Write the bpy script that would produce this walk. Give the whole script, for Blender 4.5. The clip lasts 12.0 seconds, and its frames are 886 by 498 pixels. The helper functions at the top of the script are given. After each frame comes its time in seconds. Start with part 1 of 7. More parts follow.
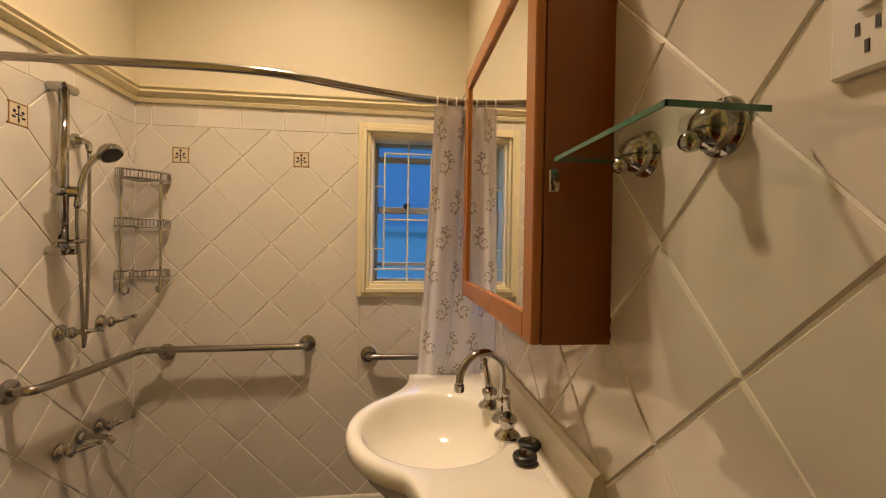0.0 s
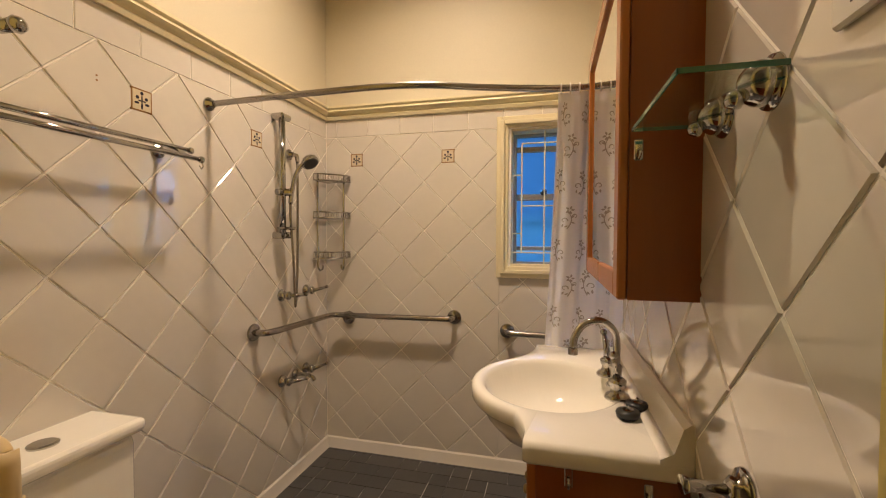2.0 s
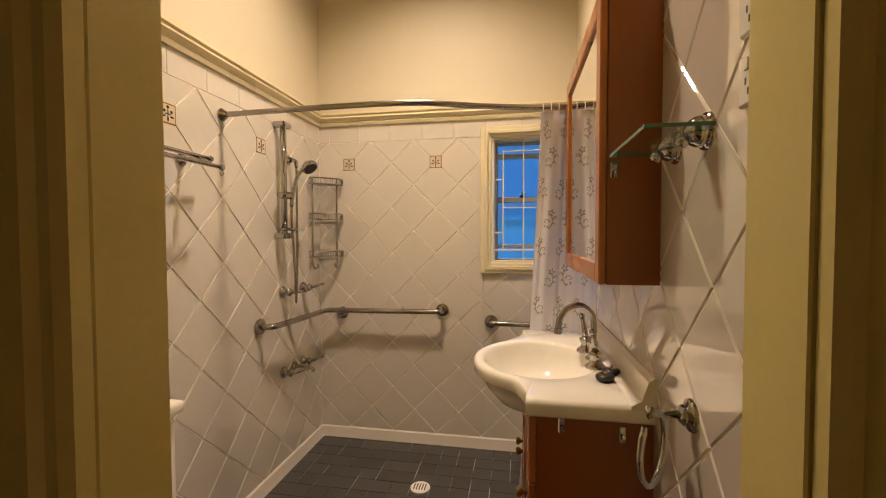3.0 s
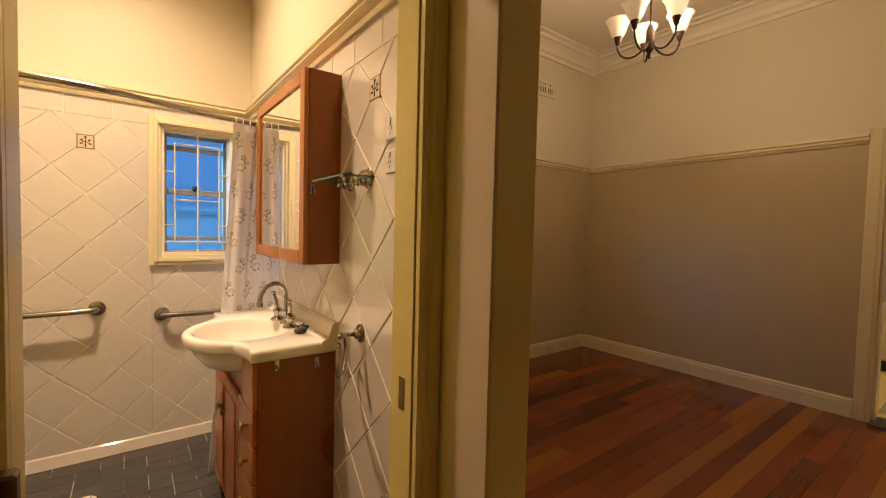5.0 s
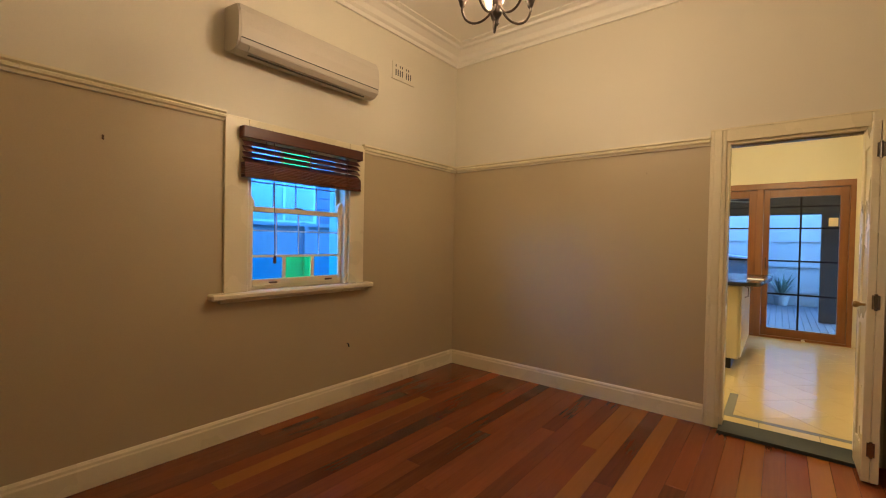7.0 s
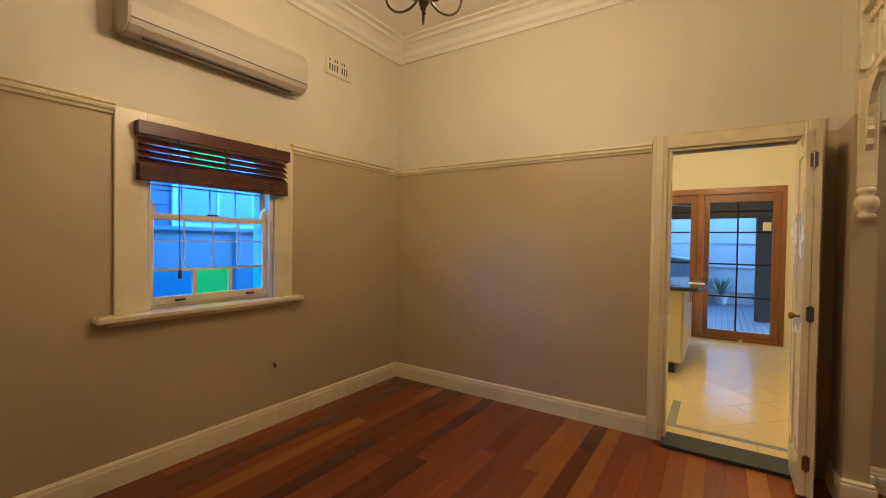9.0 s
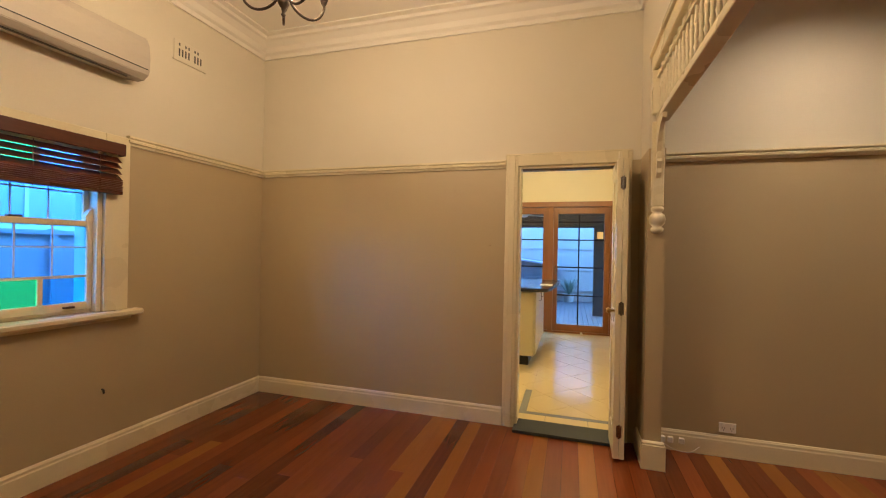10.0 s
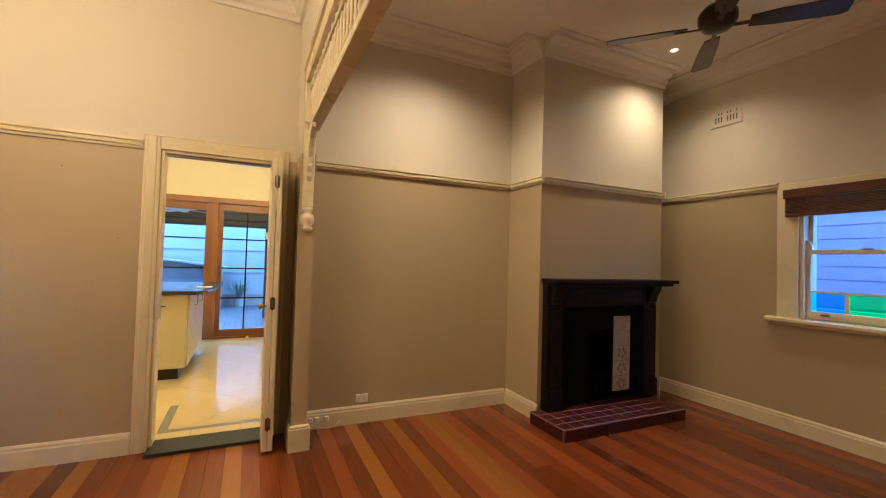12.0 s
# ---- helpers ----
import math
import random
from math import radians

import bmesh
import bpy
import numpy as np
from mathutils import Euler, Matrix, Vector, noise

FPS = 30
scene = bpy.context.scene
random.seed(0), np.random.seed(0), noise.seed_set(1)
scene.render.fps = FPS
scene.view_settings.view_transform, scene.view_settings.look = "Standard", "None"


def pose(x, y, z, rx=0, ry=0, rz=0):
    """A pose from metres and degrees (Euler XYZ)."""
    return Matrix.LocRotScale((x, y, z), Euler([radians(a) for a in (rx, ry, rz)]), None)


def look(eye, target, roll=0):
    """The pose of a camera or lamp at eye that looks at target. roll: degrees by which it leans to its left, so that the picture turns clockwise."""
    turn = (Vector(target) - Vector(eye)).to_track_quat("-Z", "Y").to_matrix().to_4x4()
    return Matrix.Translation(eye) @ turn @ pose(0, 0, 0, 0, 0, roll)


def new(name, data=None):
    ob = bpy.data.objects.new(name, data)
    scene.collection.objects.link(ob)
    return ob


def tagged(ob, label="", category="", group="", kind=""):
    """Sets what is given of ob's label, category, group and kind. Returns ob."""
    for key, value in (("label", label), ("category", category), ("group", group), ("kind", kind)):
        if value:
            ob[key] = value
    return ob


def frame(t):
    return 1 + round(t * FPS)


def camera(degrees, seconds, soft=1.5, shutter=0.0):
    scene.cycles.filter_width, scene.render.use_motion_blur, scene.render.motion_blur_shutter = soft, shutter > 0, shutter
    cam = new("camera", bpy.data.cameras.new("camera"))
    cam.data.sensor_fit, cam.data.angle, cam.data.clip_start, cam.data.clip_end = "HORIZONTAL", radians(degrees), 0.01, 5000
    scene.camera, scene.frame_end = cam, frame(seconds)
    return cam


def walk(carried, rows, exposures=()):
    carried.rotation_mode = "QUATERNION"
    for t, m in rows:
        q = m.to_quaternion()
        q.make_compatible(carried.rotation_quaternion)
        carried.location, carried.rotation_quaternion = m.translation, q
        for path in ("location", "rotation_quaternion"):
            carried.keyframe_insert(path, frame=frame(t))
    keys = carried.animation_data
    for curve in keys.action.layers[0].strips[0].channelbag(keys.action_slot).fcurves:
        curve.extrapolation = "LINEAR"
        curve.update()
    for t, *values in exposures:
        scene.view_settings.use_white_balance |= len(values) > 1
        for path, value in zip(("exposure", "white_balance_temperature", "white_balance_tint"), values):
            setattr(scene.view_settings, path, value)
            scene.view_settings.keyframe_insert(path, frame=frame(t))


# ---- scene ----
cam = camera(93.1, 12.0, soft=1.1)
PATH = [
    (0, (-3.996, -2.083, 1.331), (-3.76, -0.097, 1.305), 0.9),
    (0.5, (-3.966, -2.122, 1.324), (-4.076, -0.125, 1.287), 0.8),
    (1, (-3.935, -2.196, 1.321), (-4.276, -0.226, 1.272), 0.4),
    (1.5, (-3.891, -2.225, 1.293), (-4.37, -0.284, 1.241), 0.4),
    (2, (-3.887, -2.24, 1.28), (-4.385, -0.304, 1.222), 0.2),
    (2.5, (-3.927, -2.286, 1.282), (-4.376, -0.338, 1.22), 0.1),
    (4.3, (-4.251, -2.931, 1.294), (-3.647, -1.026, 1.207), 0.6),
    (4.5, (-4.327, -2.916, 1.297), (-3.462, -1.115, 1.205), 1.1),
    (5, (-4.266, -2.913, 1.296), (-3.068, -1.314, 1.214), 1.4),
    (5.5, (-4.05, -2.924, 1.292), (-2.637, -1.51, 1.222), 1.2),
    (6, (-3.851, -2.864, 1.27), (-2.328, -1.569, 1.216), 1.2),
    (6.1, (-3.787, -2.811, 1.284), (-2.238, -1.547, 1.234), 1.8),
    (6.5, (-3.660, -2.732, 1.276), (-2.104, -1.476, 1.238), 1.2),
    (8.5, (-3.275, -2.639, 1.342), (-1.704, -1.402, 1.306), 0.8),
    (9, (-3.27, -2.708, 1.352), (-1.6, -1.607, 1.32), 0.9),
    (9.5, (-3.271, -2.752, 1.356), (-1.475, -1.872, 1.34), 1.0),
    (10, (-3.286, -2.8, 1.365), (-1.373, -2.215, 1.366), 1.1),
    (10.5, (-3.319, -2.85, 1.358), (-1.334, -2.607, 1.381), 1.3),
    (11, (-3.331, -2.898, 1.335), (-1.335, -3.021, 1.379), 1.5),
    (11.5, (-3.354, -2.934, 1.329), (-1.416, -3.428, 1.38), 1.6),
    (12, (-3.367, -2.962, 1.322), (-1.552, -3.799, 1.377), 1.7),
]
walk(cam, [(t, look(eye, target, roll)) for t, eye, target, roll in PATH],
     exposures=[(0, -1.64, 7150, 10), (0.4, -1.58, 6700, 10), (1, -1.56, 6550, 10), (2.7, -1.53, 6500, 10), (4.3, -0.9, 7700, 14), (5.0, -1.0, 7700, 14), (5.5, -0.88, 7000, 10), (6, -0.5, 6300, 8),
                (6.5, -0.36, 6550, 8), (8.5, -0.35, 6500, 8), (9.5, -0.27, 6550, 9), (10, -0.14, 6600, 10), (10.5, -0.02, 6600, 10), (11.5, 0.25, 6550, 9), (12, 0.2, 6500, 8)])

# ---- world ----
world = bpy.data.worlds.new("dusk")
scene.world = world
world.use_nodes = True
wn = world.node_tree
sky = wn.nodes.new("ShaderNodeTexSky")
sky.sky_type = "NISHITA"
sky.sun_disc = False
sky.sun_elevation = radians(32)
sky.sun_rotation = radians(120)
sky.air_density = 1.3
sky.ozone_density = 6.0
wn.nodes["Background"].inputs["Strength"].default_value = 5.0
dusk = wn.nodes.new("ShaderNodeMix")
dusk.data_type, dusk.blend_type = "RGBA", "MULTIPLY"
dusk.inputs[0].default_value = 1.0
dusk.inputs[7].default_value = (0.52, 0.78, 1.0, 1)      # blue hour, against warm lamps
wn.links.new(sky.outputs[0], dusk.inputs[6])
wn.links.new(dusk.outputs[2], wn.nodes["Background"].inputs[0])

WARM = (1.0, 0.74, 0.50)


def point(name, at, watts, radius=0.04, color=WARM):
    l = bpy.data.lights.new(name, "POINT")
    l.energy, l.shadow_soft_size, l.color = watts, radius, color
    ob = new(name, l)
    ob.location = at
    return ob


def spot(name, at, watts, degrees, blend=0.4, radius=0.03, color=WARM):
    l = bpy.data.lights.new(name, "SPOT")
    l.energy, l.shadow_soft_size, l.color = watts, radius, color
    l.spot_size, l.spot_blend = radians(degrees), blend
    ob = new(name, l)
    ob.location = at
    return ob


CH = Vector((-1.728, -1.567, 0))            # chandelier axis
BATH_LIGHT = Vector((-4.42, -0.86, 3.265))
spot("bath_bulb", BATH_LIGHT - Vector((0, 0, 0.012)), 850, 131, 1.0, 0.085, (1.0, 0.78, 0.60))
for i in range(5):
    a = radians(37.6 + 72 * i)
    point("chandelier_bulb", (CH.x + 0.184 * math.cos(a), CH.y + 0.184 * math.sin(a), 2.605), (15, 2.5, 2.5, 24, 24)[i], 0.03)
# the pair at x=-2.7 is unseen, added as weak fill for the lounge
DOWN = [(-0.85, -6.34), (-0.74, -4.25), (-2.7, -4.25), (-2.7, -6.34)]
for x, y in DOWN:
    spot("downlight_bulb", (x, y, 3.235), {-0.85: 64, -0.74: 118}.get(x, 14), 140, 1.0, 0.075, (1.0, 0.79, 0.58))
for x, y in ((1.2, -2.7), (2.3, -2.9), (1.9, -1.2)):
    point("kitchen_bulb", (x, y, 2.66), 40, 0.08, (1.0, 0.78, 0.42))


# ---- materials ----
def node_mat(name):
    m = bpy.data.materials.new(name)
    m.use_nodes = True
    return m, m.node_tree.nodes, m.node_tree.links, m.node_tree.nodes["Principled BSDF"]


def surface(name, col, rough=0.5, metal=0.0, var=0.06, big=1.3, fine=60.0, bump=0.05, stretch=(1, 1, 1), rand=0.0, coat=0.0, dist=0.002):
    """Colour with clouds at a large scale, grain at a fine one, and a fine relief."""
    m, n, l, b = node_mat(name)
    tc = n.new("ShaderNodeTexCoord")
    mp = n.new("ShaderNodeMapping")
    mp.inputs["Scale"].default_value = stretch
    l.new(tc.outputs["Object"], mp.inputs[0])
    n1 = n.new("ShaderNodeTexNoise")
    n1.inputs["Scale"].default_value, n1.inputs["Detail"].default_value = big, 4
    n2 = n.new("ShaderNodeTexNoise")
    n2.inputs["Scale"].default_value, n2.inputs["Detail"].default_value = fine, 3
    for q in (n1, n2):
        l.new(mp.outputs[0], q.inputs[0])
    mix = n.new("ShaderNodeMath")
    mix.operation = "ADD"
    l.new(n1.outputs[0], mix.inputs[0])
    l.new(n2.outputs[0], mix.inputs[1])
    last = mix
    if rand:
        oi = n.new("ShaderNodeObjectInfo")
        r = n.new("ShaderNodeMath")
        r.operation = "MULTIPLY_ADD"
        r.inputs[1].default_value = rand
        l.new(oi.outputs["Random"], r.inputs[0])
        l.new(mix.outputs[0], r.inputs[2])
        last = r
    mr = n.new("ShaderNodeMapRange")
    mr.inputs["From Min"].default_value, mr.inputs["From Max"].default_value = 0.5 + rand * 0.1, 1.5 + rand * 0.9
    mr.inputs["To Min"].default_value, mr.inputs["To Max"].default_value = 1 - var, 1 + var
    l.new(last.outputs[0], mr.inputs["Value"])
    sc = n.new("ShaderNodeVectorMath")
    sc.operation = "SCALE"
    sc.inputs[0].default_value = col
    l.new(mr.outputs[0], sc.inputs["Scale"])
    l.new(sc.outputs[0], b.inputs["Base Color"])
    b.inputs["Roughness"].default_value, b.inputs["Metallic"].default_value = rough, metal
    b.inputs["Coat Weight"].default_value = coat
    rr = n.new("ShaderNodeMapRange")
    rr.inputs["To Min"].default_value, rr.inputs["To Max"].default_value = max(rough - min(0.08, rough * 0.5), 0.01), min(rough + min(0.08, rough * 0.5), 1)
    l.new(n1.outputs[0], rr.inputs["Value"])
    l.new(rr.outputs[0], b.inputs["Roughness"])
    if bump:
        bp = n.new("ShaderNodeBump")
        bp.inputs["Strength"].default_value, bp.inputs["Distance"].default_value = bump, dist
        l.new(n2.outputs[0], bp.inputs["Height"])
        l.new(bp.outputs[0], b.inputs["Normal"])
    return m


def timber(name, dark, light, rough, axis, rand=0.0, scale=9.0, pale=None):
    """Wood with long grain along an axis; each board shifted and tinted by its own random number."""
    m, n, l, b = node_mat(name)
    tc = n.new("ShaderNodeTexCoord")
    oi = n.new("ShaderNodeObjectInfo")
    add = n.new("ShaderNodeVectorMath")
    add.operation = "MULTIPLY_ADD"
    add.inputs[1].default_value = (13, 17, 19)
    cx = n.new("ShaderNodeCombineXYZ")
    for i in range(3):
        l.new(oi.outputs["Random"], cx.inputs[i])
    l.new(cx.outputs[0], add.inputs[0])
    l.new(tc.outputs["Object"], add.inputs[2])
    mp = n.new("ShaderNodeMapping")
    s = [scale * 6] * 3
    s["xyz".index(axis)] = scale * 0.35
    mp.inputs["Scale"].default_value = s
    l.new(add.outputs[0], mp.inputs[0])
    n1 = n.new("ShaderNodeTexNoise")
    n1.inputs["Scale"].default_value, n1.inputs["Detail"].default_value, n1.inputs["Distortion"].default_value = 1.0, 6, 0.6
    l.new(mp.outputs[0], n1.inputs[0])
    n2 = n.new("ShaderNodeTexNoise")
    n2.inputs["Scale"].default_value = 0.7
    l.new(add.outputs[0], n2.inputs[0])
    r1 = n.new("ShaderNodeMath")
    r1.operation = "MULTIPLY_ADD"
    r1.inputs[1].default_value = rand
    l.new(oi.outputs["Random"], r1.inputs[0])
    soft_grain = n.new("ShaderNodeMath")
    soft_grain.operation = "MULTIPLY_ADD"
    soft_grain.inputs[1].default_value, soft_grain.inputs[2].default_value = 0.5, 0.25
    l.new(n1.outputs[0], soft_grain.inputs[0])
    l.new(soft_grain.outputs[0], r1.inputs[2])
    r2 = n.new("ShaderNodeMath")
    r2.operation = "ADD"
    l.new(r1.outputs[0], r2.inputs[0])
    l.new(n2.outputs[0], r2.inputs[1])
    mr = n.new("ShaderNodeMapRange")
    mr.inputs["From Min"].default_value, mr.inputs["From Max"].default_value = 0.65, 1.35 + rand
    l.new(r2.outputs[0], mr.inputs["Value"])
    ramp = n.new("ShaderNodeValToRGB")
    ramp.color_ramp.elements[0].color, ramp.color_ramp.elements[1].color = (*dark, 1), (*light, 1)
    l.new(mr.outputs[0], ramp.inputs[0])
    l.new(ramp.outputs[0], b.inputs["Base Color"])
    rr = n.new("ShaderNodeMapRange")
    rr.inputs["To Min"].default_value, rr.inputs["To Max"].default_value = max(rough - 0.1, 0.05), rough + 0.12
    l.new(n2.outputs[0], rr.inputs["Value"])
    l.new(rr.outputs[0], b.inputs["Roughness"])
    bp = n.new("ShaderNodeBump")
    bp.inputs["Strength"].default_value, bp.inputs["Distance"].default_value = 0.12, 0.002
    l.new(n1.outputs[0], bp.inputs["Height"])
    l.new(bp.outputs[0], b.inputs["Normal"])
    return m


def clear_glass(name, col=(1, 1, 1), rough=0.0):
    """A thin pane: mostly see-through, with a glossy skin."""
    m, n, l, b = node_mat(name)
    tr = n.new("ShaderNodeBsdfTransparent")
    tr.inputs[0].default_value = (*col, 1)
    gl = n.new("ShaderNodeBsdfGlossy")
    gl.inputs["Roughness"].default_value = max(rough, 0.01)
    lw = n.new("ShaderNodeLayerWeight")
    lw.inputs[0].default_value = 0.5
    pw = n.new("ShaderNodeMath")
    pw.operation, pw.inputs[1].default_value = "POWER", 4.0
    l.new(lw.outputs["Facing"], pw.inputs[0])
    fr = n.new("ShaderNodeMath")
    fr.operation, fr.inputs[1].default_value, fr.inputs[2].default_value = "MULTIPLY_ADD", 0.7, 0.035
    l.new(pw.outputs[0], fr.inputs[0])
    mx = n.new("ShaderNodeMixShader")
    l.new(fr.outputs[0], mx.inputs[0])
    l.new(tr.outputs[0], mx.inputs[1])
    l.new(gl.outputs[0], mx.inputs[2])
    l.new(mx.outputs[0], n["Material Output"].inputs[0])
    return m


def obscure_glass(name, col, rough):
    """Old figured glass that blurs what stands behind it."""
    m, n, l, b = node_mat(name)
    rf = n.new("ShaderNodeBsdfRefraction")
    rf.inputs["Color"].default_value = (*col, 1)
    rf.inputs["Roughness"].default_value, rf.inputs["IOR"].default_value = rough, 1.12
    l.new(rf.outputs[0], n["Material Output"].inputs[0])
    return m


def glow(name, col, strength):
    m, n, l, b = node_mat(name)
    b.inputs["Base Color"].default_value = (0.8, 0.75, 0.65, 1)
    b.inputs["Roughness"].default_value = 0.35
    b.inputs["Emission Color"].default_value = (*col, 1)
    b.inputs["Emission Strength"].default_value = strength
    return m


M_GREY = surface("mushroom_wall_paint", (0.46, 0.368, 0.22), 0.5, var=0.05, fine=140, bump=0.06)
M_WHITE = surface("off_white_wall_paint", (0.66, 0.607, 0.48), 0.6, var=0.035, fine=140, bump=0.06)
M_CREAM = surface("cream_wall_paint", (0.66, 0.59, 0.43), 0.55, var=0.035, fine=120, bump=0.05)
M_TRIM = surface("cream_gloss_trim_paint", (0.73, 0.65, 0.44), 0.28, var=0.04, fine=90, bump=0.03)
# butter paint deepened towards olive: the hall's dim light is in the colour
M_BTRIM = surface("dim_hall_butter_paint", (0.70, 0.59, 0.20), 0.3, var=0.05, fine=90, bump=0.03)
M_BRAIL = surface("pale_butter_rail_paint", (0.74, 0.65, 0.42), 0.3, var=0.05, fine=90, bump=0.03)
# lighter copy of the partition paint, for the face that catches light
M_LITRETURN = surface("lit_return_gloss_paint", (0.62, 0.50, 0.31), 0.35, var=0.05, fine=90, bump=0.03)
M_CEIL = surface("ceiling_white_paint", (0.80, 0.76, 0.66), 0.7, var=0.03, fine=90, bump=0.05)
M_TILE = surface("glazed_cream_tile", (0.66, 0.61, 0.53), 0.03, var=0.035, big=5, fine=30, bump=0.0, rand=0.5, coat=1.0)
M_TILE.node_tree.nodes["Principled BSDF"].inputs["Coat IOR"].default_value = 1.75
M_GROUT = surface("cream_grout", (0.88, 0.83, 0.73), 0.85, var=0.12, big=8, fine=200, bump=0.2)
M_FTILE = surface("charcoal_floor_tile", (0.056, 0.053, 0.051), 0.3, var=0.3, big=12, fine=120, bump=0.15, rand=0.8)


def worn_grout():
    """Dark dirty grout, scrubbed pale in patches."""
    m, n, l, b = node_mat("dirty_floor_grout")
    tc = n.new("ShaderNodeTexCoord")
    big = n.new("ShaderNodeTexNoise")
    big.inputs["Scale"].default_value, big.inputs["Detail"].default_value = 4.5, 5
    fine = n.new("ShaderNodeTexNoise")
    fine.inputs["Scale"].default_value = 45.0
    for q in (big, fine):
        l.new(tc.outputs["Object"], q.inputs[0])
    add = n.new("ShaderNodeMath")
    add.operation, add.inputs[1].default_value = "MULTIPLY_ADD", 0.35
    l.new(fine.outputs[0], add.inputs[0])
    l.new(big.outputs[0], add.inputs[2])
    ramp = n.new("ShaderNodeValToRGB")
    ramp.color_ramp.elements[0].position, ramp.color_ramp.elements[1].position = 0.62, 0.76
    ramp.color_ramp.elements[0].color, ramp.color_ramp.elements[1].color = (0.05, 0.047, 0.045, 1), (0.52, 0.50, 0.47, 1)
    l.new(add.outputs[0], ramp.inputs[0])
    l.new(ramp.outputs[0], b.inputs["Base Color"])
    b.inputs["Roughness"].default_value = 0.85
    return m


M_FGROUT = worn_grout()
M_KTILE = surface("cream_kitchen_tile", (0.70, 0.57, 0.32), 0.14, var=0.05, big=3, fine=60, bump=0.03, rand=0.4)
M_KGREY = surface("grey_border_tile", (0.26, 0.27, 0.27), 0.2, var=0.08, bump=0.03)
M_SLATE = surface("green_slate_threshold", (0.02, 0.025, 0.021), 0.7, var=0.15, fine=70, bump=0.15)
M_BOARD = timber("red_brown_floor_board", (0.050, 0.0105, 0.004), (0.31, 0.076, 0.021), 0.17, "x", rand=0.95)
M_PALE = timber("honey_floor_board", (0.20, 0.062, 0.012), (0.33, 0.117, 0.023), 0.17, "x", rand=0.6)
M_GAP = surface("floor_gap_shadow_timber", (0.012, 0.006, 0.004), 0.8, bump=0)
M_CHERRY = timber("cherry_veneer", (0.19, 0.046, 0.0065), (0.30, 0.086, 0.014), 0.3, "z", scale=5)
M_CHERRY_L = timber("cherry_solid_frame", (0.32, 0.10, 0.02), (0.46, 0.165, 0.042), 0.26, "z", scale=6)
M_CHROME = surface("chrome", (0.46, 0.45, 0.44), 0.07, 1.0, var=0.02, bump=0)
M_STEEL = surface("brushed_steel", (0.36, 0.335, 0.31), 0.24, 1.0, var=0.06, fine=160, bump=0.03)
M_CERAMIC = surface("white_china", (0.82, 0.78, 0.68), 0.1, var=0.015, bump=0, coat=0.3)
M_PVC = surface("yellowed_plastic", (0.66, 0.5, 0.26), 0.35, var=0.05, bump=0.02)
M_PLASTIC = surface("white_plastic", (0.78, 0.75, 0.68), 0.3, var=0.02, bump=0.01)
M_BEIGE = surface("dull_beige_plastic", (0.47, 0.42, 0.34), 0.4, var=0.03, bump=0.01)
# flat pieces in this colour paint the shade inside slots and seams
M_GREYPL = surface("slot_shade", (0.06, 0.055, 0.05), 0.5, bump=0)
M_BLACK = surface("black_rubber", (0.015, 0.015, 0.015), 0.35, bump=0.03)
M_GLASS = clear_glass("window_glass", (0.92, 0.96, 1.0))
# the blue of the dusk daylight is put into these three panes
M_TINT = clear_glass("dusk_tinted_glass", (0.36, 0.68, 1.0))
M_PALEGLASS = clear_glass("pale_dusk_tinted_glass", (0.66, 0.74, 1.0))
M_OBSCURE = obscure_glass("dusk_tinted_obscure_glass", (0.56, 0.83, 1.0), 0.3)
M_SHELFGLASS = clear_glass("shelf_glass", (0.93, 0.99, 0.95))
M_GLASSEDGE = surface("green_glass_edge", (0.05, 0.16, 0.115), 0.08, var=0.1, bump=0)
M_BLUE = clear_glass("blue_lead_glass", (0.10, 0.62, 1.0))
M_GREEN = clear_glass("green_lead_glass", (0.08, 0.95, 0.5))
M_LEAD = surface("grey_window_pane", (0.30, 0.33, 0.38), 0.4, 0.3, bump=0)
# paler and bluer than lead: light from outside is in the colour
M_CAME = surface("backlit_lead_came", (0.50, 0.56, 0.66), 0.45, bump=0)
M_MIRROR = surface("mirror_silver", (0.9, 0.9, 0.88), 0.015, 1.0, var=0.0, bump=0)
M_BLIND = timber("dark_red_blind_slat", (0.06, 0.016, 0.009), (0.13, 0.036, 0.018), 0.3, "x", scale=8)
M_BRONZE = surface("dark_bronze", (0.07, 0.052, 0.04), 0.35, 0.85, var=0.15, bump=0.04)
M_MAHOG = timber("dark_mahogany_and_silhouette", (0.004, 0.0013, 0.001), (0.010, 0.003, 0.002), 0.55, "z", scale=5)
M_IRON = surface("black_cast_iron", (0.0035, 0.0033, 0.0032), 0.85, 0.0, var=0.3, bump=0.15)
M_BRICKTILE = surface("dark_red_hearth_tile", (0.062, 0.010, 0.008), 0.3, var=0.25, big=9, fine=60, bump=0.12, rand=0.8)
M_HGROUT = surface("pale_hearth_grout", (0.36, 0.24, 0.19), 0.9, var=0.2, bump=0.2)
for m_, level in ((M_IRON, 0.12), (M_MAHOG, 0.25)):
    m_.node_tree.nodes["Principled BSDF"].inputs["Specular IOR Level"].default_value = level
M_FANB = timber("dark_fan_blade", (0.02, 0.009, 0.006), (0.045, 0.018, 0.012), 0.35, "x", scale=6)
M_FRENCH = timber("oiled_cedar_joinery", (0.17, 0.062, 0.018), (0.28, 0.11, 0.034), 0.35, "z", scale=5)
M_CABW = surface("cream_kitchen_laminate", (0.72, 0.66, 0.5), 0.35, var=0.03, bump=0.02)
M_STONE = surface("dark_benchtop", (0.05, 0.052, 0.055), 0.18, var=0.2, fine=90, bump=0.02)
